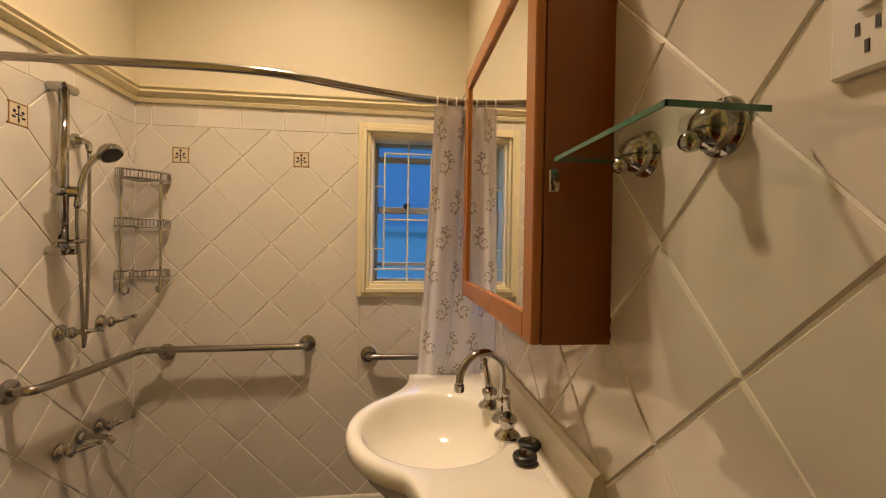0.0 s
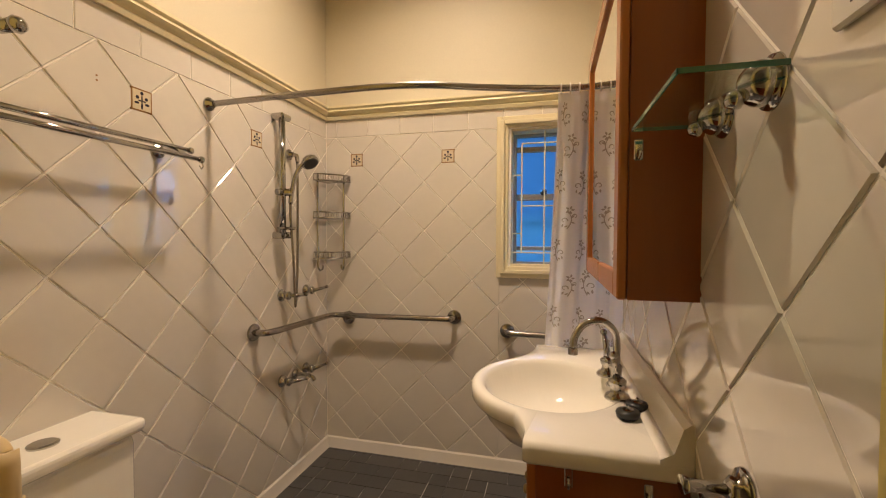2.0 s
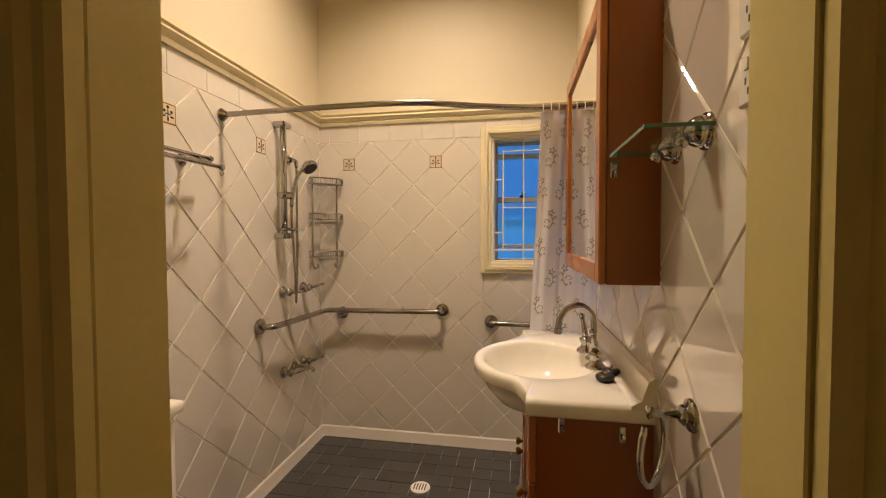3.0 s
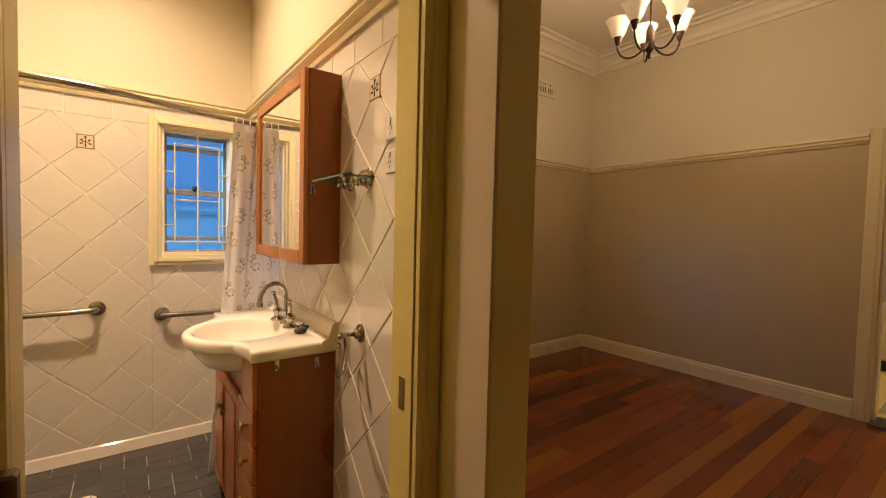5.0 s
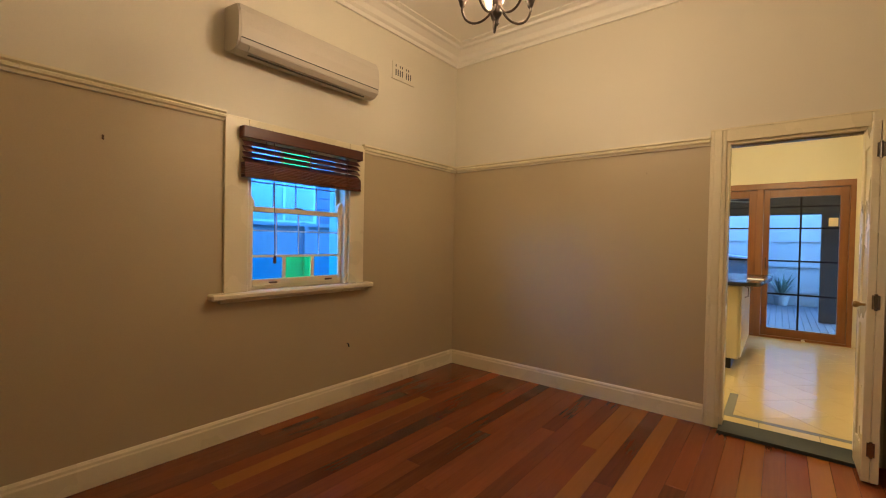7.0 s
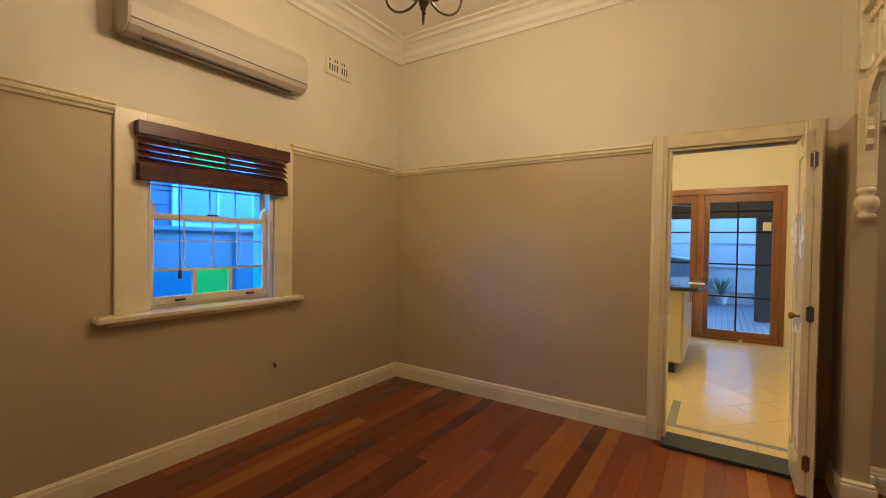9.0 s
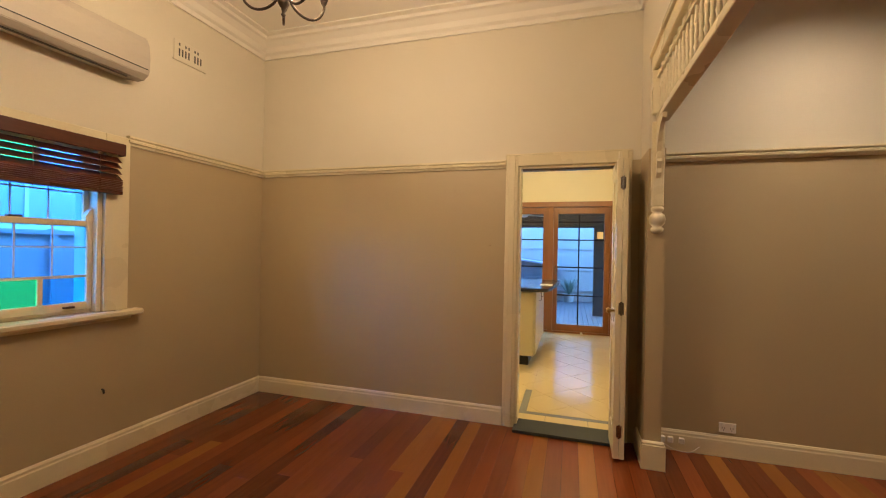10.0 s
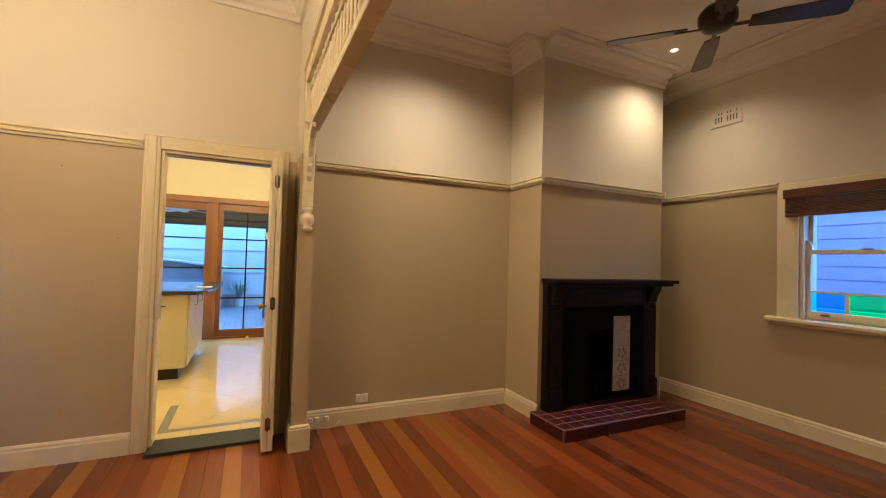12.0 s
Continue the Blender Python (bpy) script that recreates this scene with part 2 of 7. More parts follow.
M_DECK = timber("grey_deck_board", (0.055, 0.052, 0.05), (0.09, 0.086, 0.083), 0.6, "x", rand=0.4)
M_FENCE = surface("painted_fence_sheet", (0.30, 0.295, 0.28), 0.6, var=0.06, bump=0.05)
M_BOARDING = surface("neighbour_weatherboard_paint", (0.105, 0.108, 0.125), 0.6, var=0.06, bump=0.08)
M_ROSEBOARD = surface("dusty_pink_weatherboard_paint", (0.19, 0.135, 0.135), 0.6, var=0.06, bump=0.08)
M_GRASS = surface("dull_grass_ground", (0.05, 0.065, 0.035), 0.9, var=0.4, big=3, fine=40, bump=0.4)
M_ROOF = surface("dark_patio_roof", (0.035, 0.03, 0.028), 0.7, var=0.15, bump=0.05)
M_LEAF = surface("dull_green_leaf", (0.09, 0.13, 0.09), 0.5, var=0.3, bump=0.05)
M_BRASS = surface("aged_brass", (0.34, 0.22, 0.08), 0.3, 0.9, var=0.2, bump=0.05)
M_DARKMETAL = surface("oxidised_metal", (0.10, 0.055, 0.03), 0.4, 0.6, var=0.2, bump=0.08)
M_DECO = surface("deco_tile_ivory", (0.62, 0.52, 0.36), 0.2, var=0.08, bump=0.02)
M_DECOB = surface("deco_tile_tan_border", (0.28, 0.145, 0.055), 0.25, var=0.12, bump=0.02)
M_FLOWER = surface("olive_flower_glaze", (0.30, 0.23, 0.12), 0.25, var=0.2, bump=0.02)
M_INK = surface("dark_blue_glaze", (0.035, 0.03, 0.045), 0.2, bump=0)
M_PAPER = surface("cream_note_paper", (0.75, 0.62, 0.36), 0.8, bump=0.02)
M_SHADE_ON = glow("lit_frosted_glass", (1.0, 0.80, 0.54), 1.7)
M_SHADE_DIM = glow("dim_frosted_glass", (1.0, 0.70, 0.42), 0.6)
M_LAMP_ON = glow("lit_lamp_face", (1.0, 0.82, 0.58), 9.0)


def curtain_cloth():
    """Thin white cloth that lets some light through."""
    m, n, l, b = node_mat("white_curtain_cloth")
    tc = n.new("ShaderNodeTexCoord")
    nz = n.new("ShaderNodeTexNoise")
    nz.inputs["Scale"].default_value, nz.inputs["Detail"].default_value = 6.0, 3
    l.new(tc.outputs["Object"], nz.inputs[0])
    weave = n.new("ShaderNodeTexNoise")
    weave.inputs["Scale"].default_value = 420.0
    l.new(tc.outputs["Object"], weave.inputs[0])
    mix = n.new("ShaderNodeMix")
    mix.data_type = "RGBA"
    mix.inputs[6].default_value, mix.inputs[7].default_value = (0.90, 0.89, 0.92, 1), (0.96, 0.95, 0.97, 1)
    l.new(nz.outputs[0], mix.inputs[0])
    l.new(mix.outputs[2], b.inputs["Base Color"])
    b.inputs["Roughness"].default_value = 0.5
    bp = n.new("ShaderNodeBump")
    bp.inputs["Strength"].default_value, bp.inputs["Distance"].default_value = 0.15, 0.001
    l.new(weave.outputs[0], bp.inputs["Height"])
    l.new(bp.outputs[0], b.inputs["Normal"])
    tl = n.new("ShaderNodeBsdfTranslucent")
    l.new(mix.outputs[2], tl.inputs[0])
    ms = n.new("ShaderNodeMixShader")
    ms.inputs[0].default_value = 0.38
    l.new(b.outputs[0], ms.inputs[1])
    l.new(tl.outputs[0], ms.inputs[2])
    l.new(ms.outputs[0], n["Material Output"].inputs[0])
    return m


M_CURTAIN = curtain_cloth()
M_PRINT = surface("grey_brown_cloth_print", (0.46, 0.42, 0.39), 0.55, var=0.15, big=20, bump=0)

# ---- mesh helpers ----
ORIGIN = {}


def thing(name, at, label, category, group="", kind=""):
    e = new(name)
    e.location = at
    e.empty_display_size = 0.05
    ORIGIN[e] = Vector(at)
    return tagged(e, label, category, group, kind)


def finish(bm, mat, name, shift=None, smooth=False):
    if shift is not None:
        bmesh.ops.translate(bm, verts=bm.verts, vec=-shift)
    bmesh.ops.recalc_face_normals(bm, faces=bm.faces)
    me = bpy.data.meshes.new(name)
    bm.to_mesh(me)
    bm.free()
    for q in (mat if isinstance(mat, (list, tuple)) else [mat]):
        me.materials.append(q)
    if smooth:
        for p in me.polygons:
            p.use_smooth = True
    return me


def part(name, bm, mat, parent, label="", smooth=False):
    o = ORIGIN[parent]
    ob = new(name, finish(bm, mat, name, o, smooth))
    ob.parent = parent
    ORIGIN[ob] = o
    return tagged(ob, label)


def struct(name, bm, mat, label, category):
    ob = new(name, finish(bm, mat, name))
    ORIGIN[ob] = Vector((0, 0, 0))
    return tagged(ob, label, category, kind="structure")


def box(bm, x0, x1, y0, y1, z0, z1, bevel=0.0, seg=1, mi=0):
    r = bmesh.ops.create_cube(bm, size=1.0)
    vs = r["verts"]
    for v in vs:
        v.co = Vector((x0 + (v.co.x + 0.5) * (x1 - x0), y0 + (v.co.y + 0.5) * (y1 - y0), z0 + (v.co.z + 0.5) * (z1 - z0)))
    fs = {f for v in vs for f in v.link_faces}
    for f in fs:
        f.material_index = mi
    if bevel:
        es = list({e for v in vs for e in v.link_edges})
        bmesh.ops.bevel(bm, geom=es, offset=bevel, segments=seg, affect="EDGES", profile=0.5)
    return bm


def B(*a, **k):
    return box(bmesh.new(), *a, **k)


def tube(bm, pts, r, seg=10, cap=True, taper=None):
    """A round bar along a line of points."""
    pts = [Vector(p) for p in pts]
    rings = []
    up = None
    for i, p in enumerate(pts):
        d = ((pts[i + 1] if i + 1 < len(pts) else p) - (pts[i - 1] if i else p)).normalized()
        if up is None:
            up = d.orthogonal().normalized()
        up = (up - d * up.dot(d)).normalized()
        s = d.cross(up)
        rr = taper[i] if taper else r
        rings.append([bm.verts.new(p + up * rr * math.cos(2 * math.pi * k / seg) + s * rr * math.sin(2 * math.pi * k / seg)) for k in range(seg)])
    for a, b in zip(rings, rings[1:]):
        for k in range(seg):
            bm.faces.new((a[k], a[(k + 1) % seg], b[(k + 1) % seg], b[k]))
    if cap:
        bm.faces.new(rings[0][::-1])
        bm.faces.new(rings[-1])
    return bm


def curve_pts(ctrl, n=8):
    """A smooth line through control points."""
    c = [Vector(p) for p in ctrl]
    c = [2 * c[0] - c[1]] + c + [2 * c[-1] - c[-2]]
    out = []
    for i in range(1, len(c) - 2):
        for k in range(n):
            t = k / n
            a, b, d, e = c[i - 1], c[i], c[i + 1], c[i + 2]
            out.append(0.5 * ((2 * b) + (d - a) * t + (2 * a - 5 * b + 4 * d - e) * t * t + (3 * b - a - 3 * d + e) * t ** 3))
    out.append(c[-2])
    return out


def lathe(bm, profile, at, axis=(0, 0, 1), seg=20):
    """A turned shape: (radius, height) pairs round an axis."""
    at, ax = Vector(at), Vector(axis).normalized()
    u = ax.orthogonal().normalized()
    w = ax.cross(u)
    rings = []
    for r, h in profile:
        r = max(r, 0.0004)
        rings.append([bm.verts.new(at + ax * h + (u * math.cos(2 * math.pi * k / seg) + w * math.sin(2 * math.pi * k / seg)) * r) for k in range(seg)])
    for a, b in zip(rings, rings[1:]):
        for k in range(seg):
            bm.faces.new((a[k], a[(k + 1) % seg], b[(k + 1) % seg], b[k]))
    bm.faces.new(rings[0][::-1])
    bm.faces.new(rings[-1])
    return bm


def prism(bm, poly, place, a, b):
    """A flat outline drawn out from a to b; place(u, v, w) gives the point."""
    p0 = [bm.verts.new(place(u, v, a)) for u, v in poly]
    p1 = [bm.verts.new(place(u, v, b)) for u, v in poly]
    n = len(poly)
    for k in range(n):
        bm.faces.new((p0[k], p0[(k + 1) % n], p1[(k + 1) % n], p1[k]))
    bm.faces.new(p0[::-1])
    bm.faces.new(p1)
    return bm


def slab(name, axis, a0, a1, u0, u1, z0, z1, mats, label, holes=(), split=None, category="wall"):
    """A wall with openings through it; axis is the one across it. Above split it takes the second paint."""
    bm = bmesh.new()
    us = sorted({u0, u1, *[h[0] for h in holes], *[h[1] for h in holes]})
    zs = sorted({z0, z1, *([split] if split else []), *[h[2] for h in holes], *[h[3] for h in holes]})
    us, zs = [u for u in us if u0 <= u <= u1], [z for z in zs if z0 <= z <= z1]
    for ua, ub in zip(us, us[1:]):
        for za, zb in zip(zs, zs[1:]):
            cu, cz = (ua + ub) / 2, (za + zb) / 2
            if any(h[0] < cu < h[1] and h[2] < cz < h[3] for h in holes):
                continue
            mi = 1 if split and cz > split else 0
            if axis == "x":
                box(bm, a0, a1, ua, ub, za, zb, mi=mi)
            else:
                box(bm, ua, ub, a0, a1, za, zb, mi=mi)
    bmesh.ops.remove_doubles(bm, verts=bm.verts, dist=1e-5)
    return struct(name, bm, mats, label, category)


def run_profile(bm, poly, p, q, out):
    """A moulding whose section poly is (off the wall, up), run from p to q; out is the way off the wall."""
    p, q, o = Vector(p), Vector(q), Vector(out)
    d = q - p
    return prism(bm, poly, lambda u, v, w: p + o * u + Vector((0, 0, v)) + d * w, 0.0, 1.0)


BASE = [(0, 0), (0.02, 0), (0.02, 0.105), (0.016, 0.114), (0.016, 0.127), (0.008, 0.14), (0, 0.14)]
RAIL = [(0, 0), (0.012, 0.0), (0.016, 0.014), (0.028, 0.02), (0.03, 0.034), (0.02, 0.042), (0.034, 0.05), (0.034, 0.062), (0, 0.062)]
CORN = [(0, 0), (0.02, 0), (0.025, 0.03), (0.05, 0.045), (0.065, 0.085), (0.11, 0.12), (0.14, 0.125), (0.15, 0.145), (0.20, 0.148), (0.20, 0.16), (0, 0.16)]
ARCH = 0.1          # width of a plain architrave
RZ = 2.006          # underside of the picture rail
ZC = 3.265          # ceiling of the old rooms


def mould(name, poly, p, q, out, mat, label, category="trim"):
    return struct(name, run_profile(bmesh.new(), poly, p, q, out), mat, label, category)


# ---- structure: walls ----
XB0, XB1, YB1, YB0 = -5.205, -3.627, 0.05, -2.0      # bathroom: left, right, window wall, door wall
WX = [-2.22, -1.405]                                   # dining window opening
slab("wall_dining_north", "y", 0, 0.22, -3.55, 0.12, 0, ZC, [M_GREY, M_WHITE], "mushroom painted wall with off-white band above picture rail", [(WX[0], WX[1], 0.93, 1.99)], RZ + 0.03)
slab("wall_dining_east", "x", 0, 0.12, -7.05, 0, 0, ZC, [M_GREY, M_WHITE], "mushroom and off-white painted wall with kitchen doorway", [(-3.112, -2.398, -1, 2.018)], RZ + 0.03)
slab("wall_dining_west", "x", -3.605, -3.557, -2.27, 0.22, 0, ZC, [M_GREY, M_WHITE], "mushroom painted partition beside the bathroom", (), RZ + 0.03)
slab("wall_partition_end", "x", -3.627, -3.605, -2.27, 0.22, 0, ZC, [M_BTRIM], "butter cream painted partition end facing the hall")
slab("wall_bath_north", "y", YB1 + 0.003, 0.22, XB0 - 0.1, XB1, 0, ZC, [M_GROUT, M_CREAM], "tiled bathroom window wall with cream paint above", [(-4.10, -3.75, 1.12, 1.86)], 1.97)
slab("wall_bath_west", "x", XB0 - 0.1, XB0 - 0.003, YB0 - 0.1, 0.22, 0, ZC, [M_GROUT, M_CREAM], "tiled bathroom shower wall with cream paint above", (), 1.97)
slab("wall_bath_south", "y", YB0 - 0.095, YB0, XB0 - 0.012, XB1, 0, ZC, [M_BTRIM], "butter cream wall with the bathroom doorway", [(-4.42, -3.70, -1, 2.06)])
slab("wall_bath_east", "x", XB1 - 0.003, XB1 + 0.0, YB0 + 0.002, YB1 + 0.003, 0, ZC, [M_GROUT, M_CREAM], "tiled bathroom vanity wall with cream paint above", (), 1.97)
slab("wall_hall_north", "y", YB0 - 0.095, YB0, -6.3, XB0 - 0.1, 0, ZC, [M_CREAM], "plain cream hall wall")
slab("wall_hall_west", "x", -6.4, -6.3, -3.4, -2.0, 0, ZC, [M_CREAM], "plain cream hall end wall")
slab("wall_hall_south", "y", -3.365, -3.265, -6.3, -3.55, 0, ZC, [M_CREAM], "plain cream hall wall")
slab("wall_lounge_west", "x", -3.72, -3.6, -7.05, -3.365, 0, ZC, [M_GREY, M_WHITE], "mushroom painted lounge wall", (), RZ + 0.03)
slab("wall_lounge_south", "y", -7.27, -7.05, -3.72, 0.12, 0, ZC, [M_GREY, M_WHITE], "mushroom painted lounge wall with a sash window", [(-2.27, -1.47, 0.93, 1.99)], RZ + 0.03)
slab("wall_arch_bulkhead", "y", -3.365, -3.265, -3.55, 0, 2.64, ZC, [M_WHITE], "off-white bulkhead over the fretwork opening")
slab("wall_arch_nib", "y", -3.365, -3.265, -0.33, 0, 0, 2.64, [M_GREY, M_WHITE], "short mushroom painted wall end under the fretwork", (), RZ + 0.03)
slab("wall_chimney_breast", "x", -0.475, 0, -6.69, -5.205, 0, ZC, [M_GREY, M_WHITE], "mushroom painted chimney breast", [(-6.38, -5.44, -1, 1.0)], RZ + 0.03)
slab("wall_chimney_back", "x", -0.12, -0.005, -6.38, -5.44, 0, 1.0, [M_IRON], "black back of the fireplace")
KX, KZ = 4.05, 2.78
slab("wall_kitchen_east", "x", KX, KX + 0.12, -4.6, -0.3, 0, KZ, [M_CREAM], "cream kitchen wall with glazed cedar doors", [(-3.46, -1.45, -1, 2.2)])
slab("wall_kitchen_south", "y", -4.7, -4.6, 0.12, KX + 0.12, 0, KZ, [M_CREAM], "plain cream kitchen wall")
slab("wall_kitchen_north", "y", -0.3, -0.2, 0.12, KX + 0.12, 0, KZ, [M_CREAM], "plain cream kitchen wall")


def plate(name, x0, x1, y0, y1, z0, z1, mat, label, category):
    return struct(name, B(x0, x1, y0, y1, z0, z1), mat, label, category)


plate("ceiling_dining", -3.557, 0, -3.265, 0, ZC, ZC + 0.1, M_CEIL, "white plaster ceiling of the dining room", "ceiling")
plate("ceiling_lounge", -3.6, 0, -7.05, -3.365, ZC, ZC + 0.1, M_CEIL, "white plaster lounge ceiling", "ceiling")
plate("ceiling_hall", -6.3, -3.55, -3.265, -2.095, ZC, ZC + 0.1, M_CEIL, "white hall ceiling", "ceiling")
plate("ceiling_bathroom", XB0 - 0.1, XB1, YB0, 0.22, ZC, ZC + 0.1, M_CREAM, "cream bathroom ceiling", "ceiling")
plate("ceiling_kitchen", 0.12, KX, -4.6, -0.3, KZ, KZ + 0.1, M_CEIL, "white kitchen ceiling", "ceiling")
fb = bmesh.new()
box(fb, -3.72, 0.0, -7.05, -2.0, -0.06, -0.016)
box(fb, -3.64, 0.0, -2.0, 0.0, -0.06, -0.0162)
box(fb, -6.4, -3.72, -3.365, -2.0, -0.06, -0.0161)
floor = struct("floor", fb, M_GAP, "polished red-brown timber board floor", "floor")
bath_floor = plate("floor_bathroom", XB0 - 0.1, XB1, YB0 - 0.0, YB1 + 0.02, -0.013, -0.004, M_FGROUT, "charcoal tiled bathroom floor with worn pale grout", "floor")
kit_floor = plate("floor_kitchen", 0.0, KX, -4.6, -0.3, -0.06, -0.004, M_KGREY, "glossy cream tiled kitchen floor with grey border", "floor")

# skirting, rails and cornices
for nm, p, q, o in (
    ("baseboard_north", (-3.55, 0, 0), (0, 0, 0), (0, -1, 0)),
    ("baseboard_east", (0, -0.02, 0), (0, -2.30, 0), (-1, 0, 0)),
    ("baseboard_west", (-3.557, -2.27, 0), (-3.557, -0.02, 0), (1, 0, 0)),
    ("baseboard_lounge_east", (0, -3.385, 0), (0, -5.185, 0), (-1, 0, 0)),
    ("baseboard_chimney_side", (-0.02, -5.205, 0), (-0.495, -5.205, 0), (0, 1, 0)),
    ("baseboard_chimney_far", (-0.02, -6.69, 0), (-0.475, -6.69, 0), (0, -1, 0)),
    ("baseboard_south", (-3.6, -7.05, 0), (0, -7.05, 0), (0, 1, 0)),
    ("baseboard_lounge_west", (-3.6, -7.03, 0), (-3.6, -3.365, 0), (1, 0, 0)),
    ("baseboard_nib", (0, -3.365, 0), (-0.33, -3.365, 0), (0, -1, 0)),
    ("baseboard_nib_front", (-0.05, -3.265, 0), (-0.33, -3.265, 0), (0, 1, 0)),
):
    mould(nm, BASE, p, q, o, M_TRIM, "cream gloss timber skirting board", "baseboard")
for nm, p, q, o in (
    ("picture_rail_north_a", (-3.55, 0, RZ), (-2.368, 0, RZ), (0, -1, 0)),
    ("picture_rail_north_b", (-1.268, 0, RZ), (0, 0, RZ), (0, -1, 0)),
    ("picture_rail_east", (0, -0.034, RZ), (0, -2.30, RZ), (-1, 0, 0)),
    ("picture_rail_west", (-3.557, -2.27, RZ), (-3.557, -0.034, RZ), (1, 0, 0)),
    ("picture_rail_lounge_east", (0, -3.365, RZ), (0, -5.171, RZ), (-1, 0, 0)),
    ("picture_rail_chimney_side", (-0.034, -5.205, RZ), (-0.509, -5.205, RZ), (0, 1, 0)),
    ("picture_rail_chimney_front", (-0.475, -5.205, RZ), (-0.475, -6.69, RZ), (-1, 0, 0)),
    ("picture_rail_chimney_far", (0, -6.69, RZ), (-0.509, -6.69, RZ), (0, -1, 0)),
    ("picture_rail_south_a", (-1.325, -7.05, RZ), (0, -7.05, RZ), (0, 1, 0)),
    ("picture_rail_south_b", (-3.6, -7.05, RZ), (-2.42, -7.05, RZ), (0, 1, 0)),
    ("picture_rail_lounge_west", (-3.6, -7.016, RZ), (-3.6, -3.365, RZ), (1, 0, 0)),
):
    mould(nm, RAIL, p, q, o, M_TRIM, "cream moulded picture rail", "picture rail")
CZ = ZC - 0.16
for nm, p, q, o in (
    ("cornice_north", (-3.55, 0, CZ), (0, 0, CZ), (0, -1, 0)),
    ("cornice_east", (0, 0, CZ), (0, -3.265, CZ), (-1, 0, 0)),
    ("cornice_west", (-3.557, 0, CZ), (-3.557, -2.27, CZ), (1, 0, 0)),
    ("cornice_arch", (0, -3.265, CZ), (-3.53, -3.265, CZ), (0, 1, 0)),
    ("cornice_lounge_east", (0, -3.365, CZ), (0, -5.205, CZ), (-1, 0, 0)),
    ("cornice_chimney_side", (0, -5.205, CZ), (-0.475, -5.205, CZ), (0, 1, 0)),
    ("cornice_chimney_front", (-0.475, -5.205, CZ), (-0.475, -6.69, CZ), (-1, 0, 0)),
    ("cornice_south", (-3.6, -7.05, CZ), (0, -7.05, CZ), (0, 1, 0)),
    ("cornice_lounge_arch", (0, -3.365, CZ), (-3.6, -3.365, CZ), (0, -1, 0)),
):
    mould(nm, CORN, p, q, o, M_CEIL, "white stepped plaster cornice", "cornice")
BRAIL = [(0, 0), (0.014, 0), (0.02, 0.016), (0.012, 0.024), (0.026, 0.034), (0.036, 0.044), (0.03, 0.056), (0.04, 0.064), (0.04, 0.076), (0, 0.076)]
for nm, p, q, o in (
    ("bath_rail_north", (XB0, YB1 + 0.003, 1.972), (XB1, YB1 + 0.003, 1.972), (0, -1, 0)),
    ("bath_rail_west", (XB0 - 0.003, YB0, 1.972), (XB0 - 0.003, YB1, 1.972), (1, 0, 0)),
    ("bath_rail_east", (XB1 - 0.003, YB0, 1.972), (XB1 - 0.003, YB1, 1.972), (-1, 0, 0)),
):
    mould(nm, BRAIL, p, q, o, M_BRAIL, "butter coloured moulded picture rail", "picture rail")
SK = [(0, 0), (0.03, 0), (0.026, 0.01), (0.014, 0.055), (0.006, 0.062), (0, 0.062)]
struct("partition_side_board", B(-3.676, -3.6275, -2.279, -2.126, 0, ZC), M_BTRIM, "butter cream gloss board beside the bathroom doorway", "trim")
# lit return of the partition, laid on as a thin paler strip
struct("partition_side_strip", B(-3.681, -3.6765, -2.297, -2.192, 0, ZC, bevel=0.0015), M_LITRETURN, "partition return face with its lit tone painted in", "trim")
struct("partition_end_board", B(-3.676, -3.5565, -2.298, -2.28, 0, ZC, bevel=0.003), M_BTRIM, "butter cream gloss board on the partition end", "trim")
mould("bath_skirting_north", SK, (XB0, YB1 + 0.004, 0), (XB1, YB1 + 0.004, 0), (0, -1, 0), M_TILE, "cream tile skirting", "baseboard")
mould("bath_skirting_west", SK, (XB0 - 0.004, YB0, 0), (XB0 - 0.004, YB1, 0), (1, 0, 0), M_TILE, "cream tile skirting", "baseboard")
mould("bath_skirting_east", SK, (XB1 - 0.0, YB0, 0), (XB1 - 0.0, YB1, 0), (-1, 0, 0), M_TILE, "cream tile skirting", "baseboard")
plate("kitchen_threshold", -0.115, 0.12, -3.112, -2.398, -0.004, 0.022, M_SLATE, "dark green slate doorway threshold", "threshold")


# ---- doors ----
def moulded_board(bm, u0, u1, z0, z1, place, depth, lip=0.012):
    """A casing board with stepped front: place(u, out, z)."""
    w = u1 - u0
    prof = [(0, 0), (0, depth * 0.55), (0.12, depth * 0.7), (0.22, depth * 0.7), (0.3, depth), (0.72, depth), (0.8, depth * 0.78), (0.9, depth * 0.78), (1, depth * 0.6), (1, 0)]
    a = [bm.verts.new(place(u0 + w * f, d, z0)) for f, d in prof]
    b = [bm.verts.new(place(u0 + w * f, d, z1)) for f, d in prof]
    n = len(prof)
    for k in range(n):
        bm.faces.new((a[k], a[(k + 1) % n], b[(k + 1) % n], b[k]))
    bm.faces.new(a[::-1])
    bm.faces.new(b)
    return bm


d1 = thing("door_1", (-4.06, YB0 - 0.05, 0), "butter cream bathroom door frame with dim olive cast", "door frame", kind="structure")
south = lambda u, d, z: Vector((u, YB0 - 0.095 - d, z))
part("architrave", moulded_board(bmesh.new(), -4.545, -4.40, 0, 2.15, south, 0.035), M_BTRIM, d1)
part("architrave", moulded_board(bmesh.new(), -3.731, -3.643, 0, 2.15, south, 0.03), M_BTRIM, d1)
part("head_architrave", B(-4.40, -3.731, YB0 - 0.128, YB0 - 0.095, 2.06, 2.15, bevel=0.004), M_BTRIM, d1)
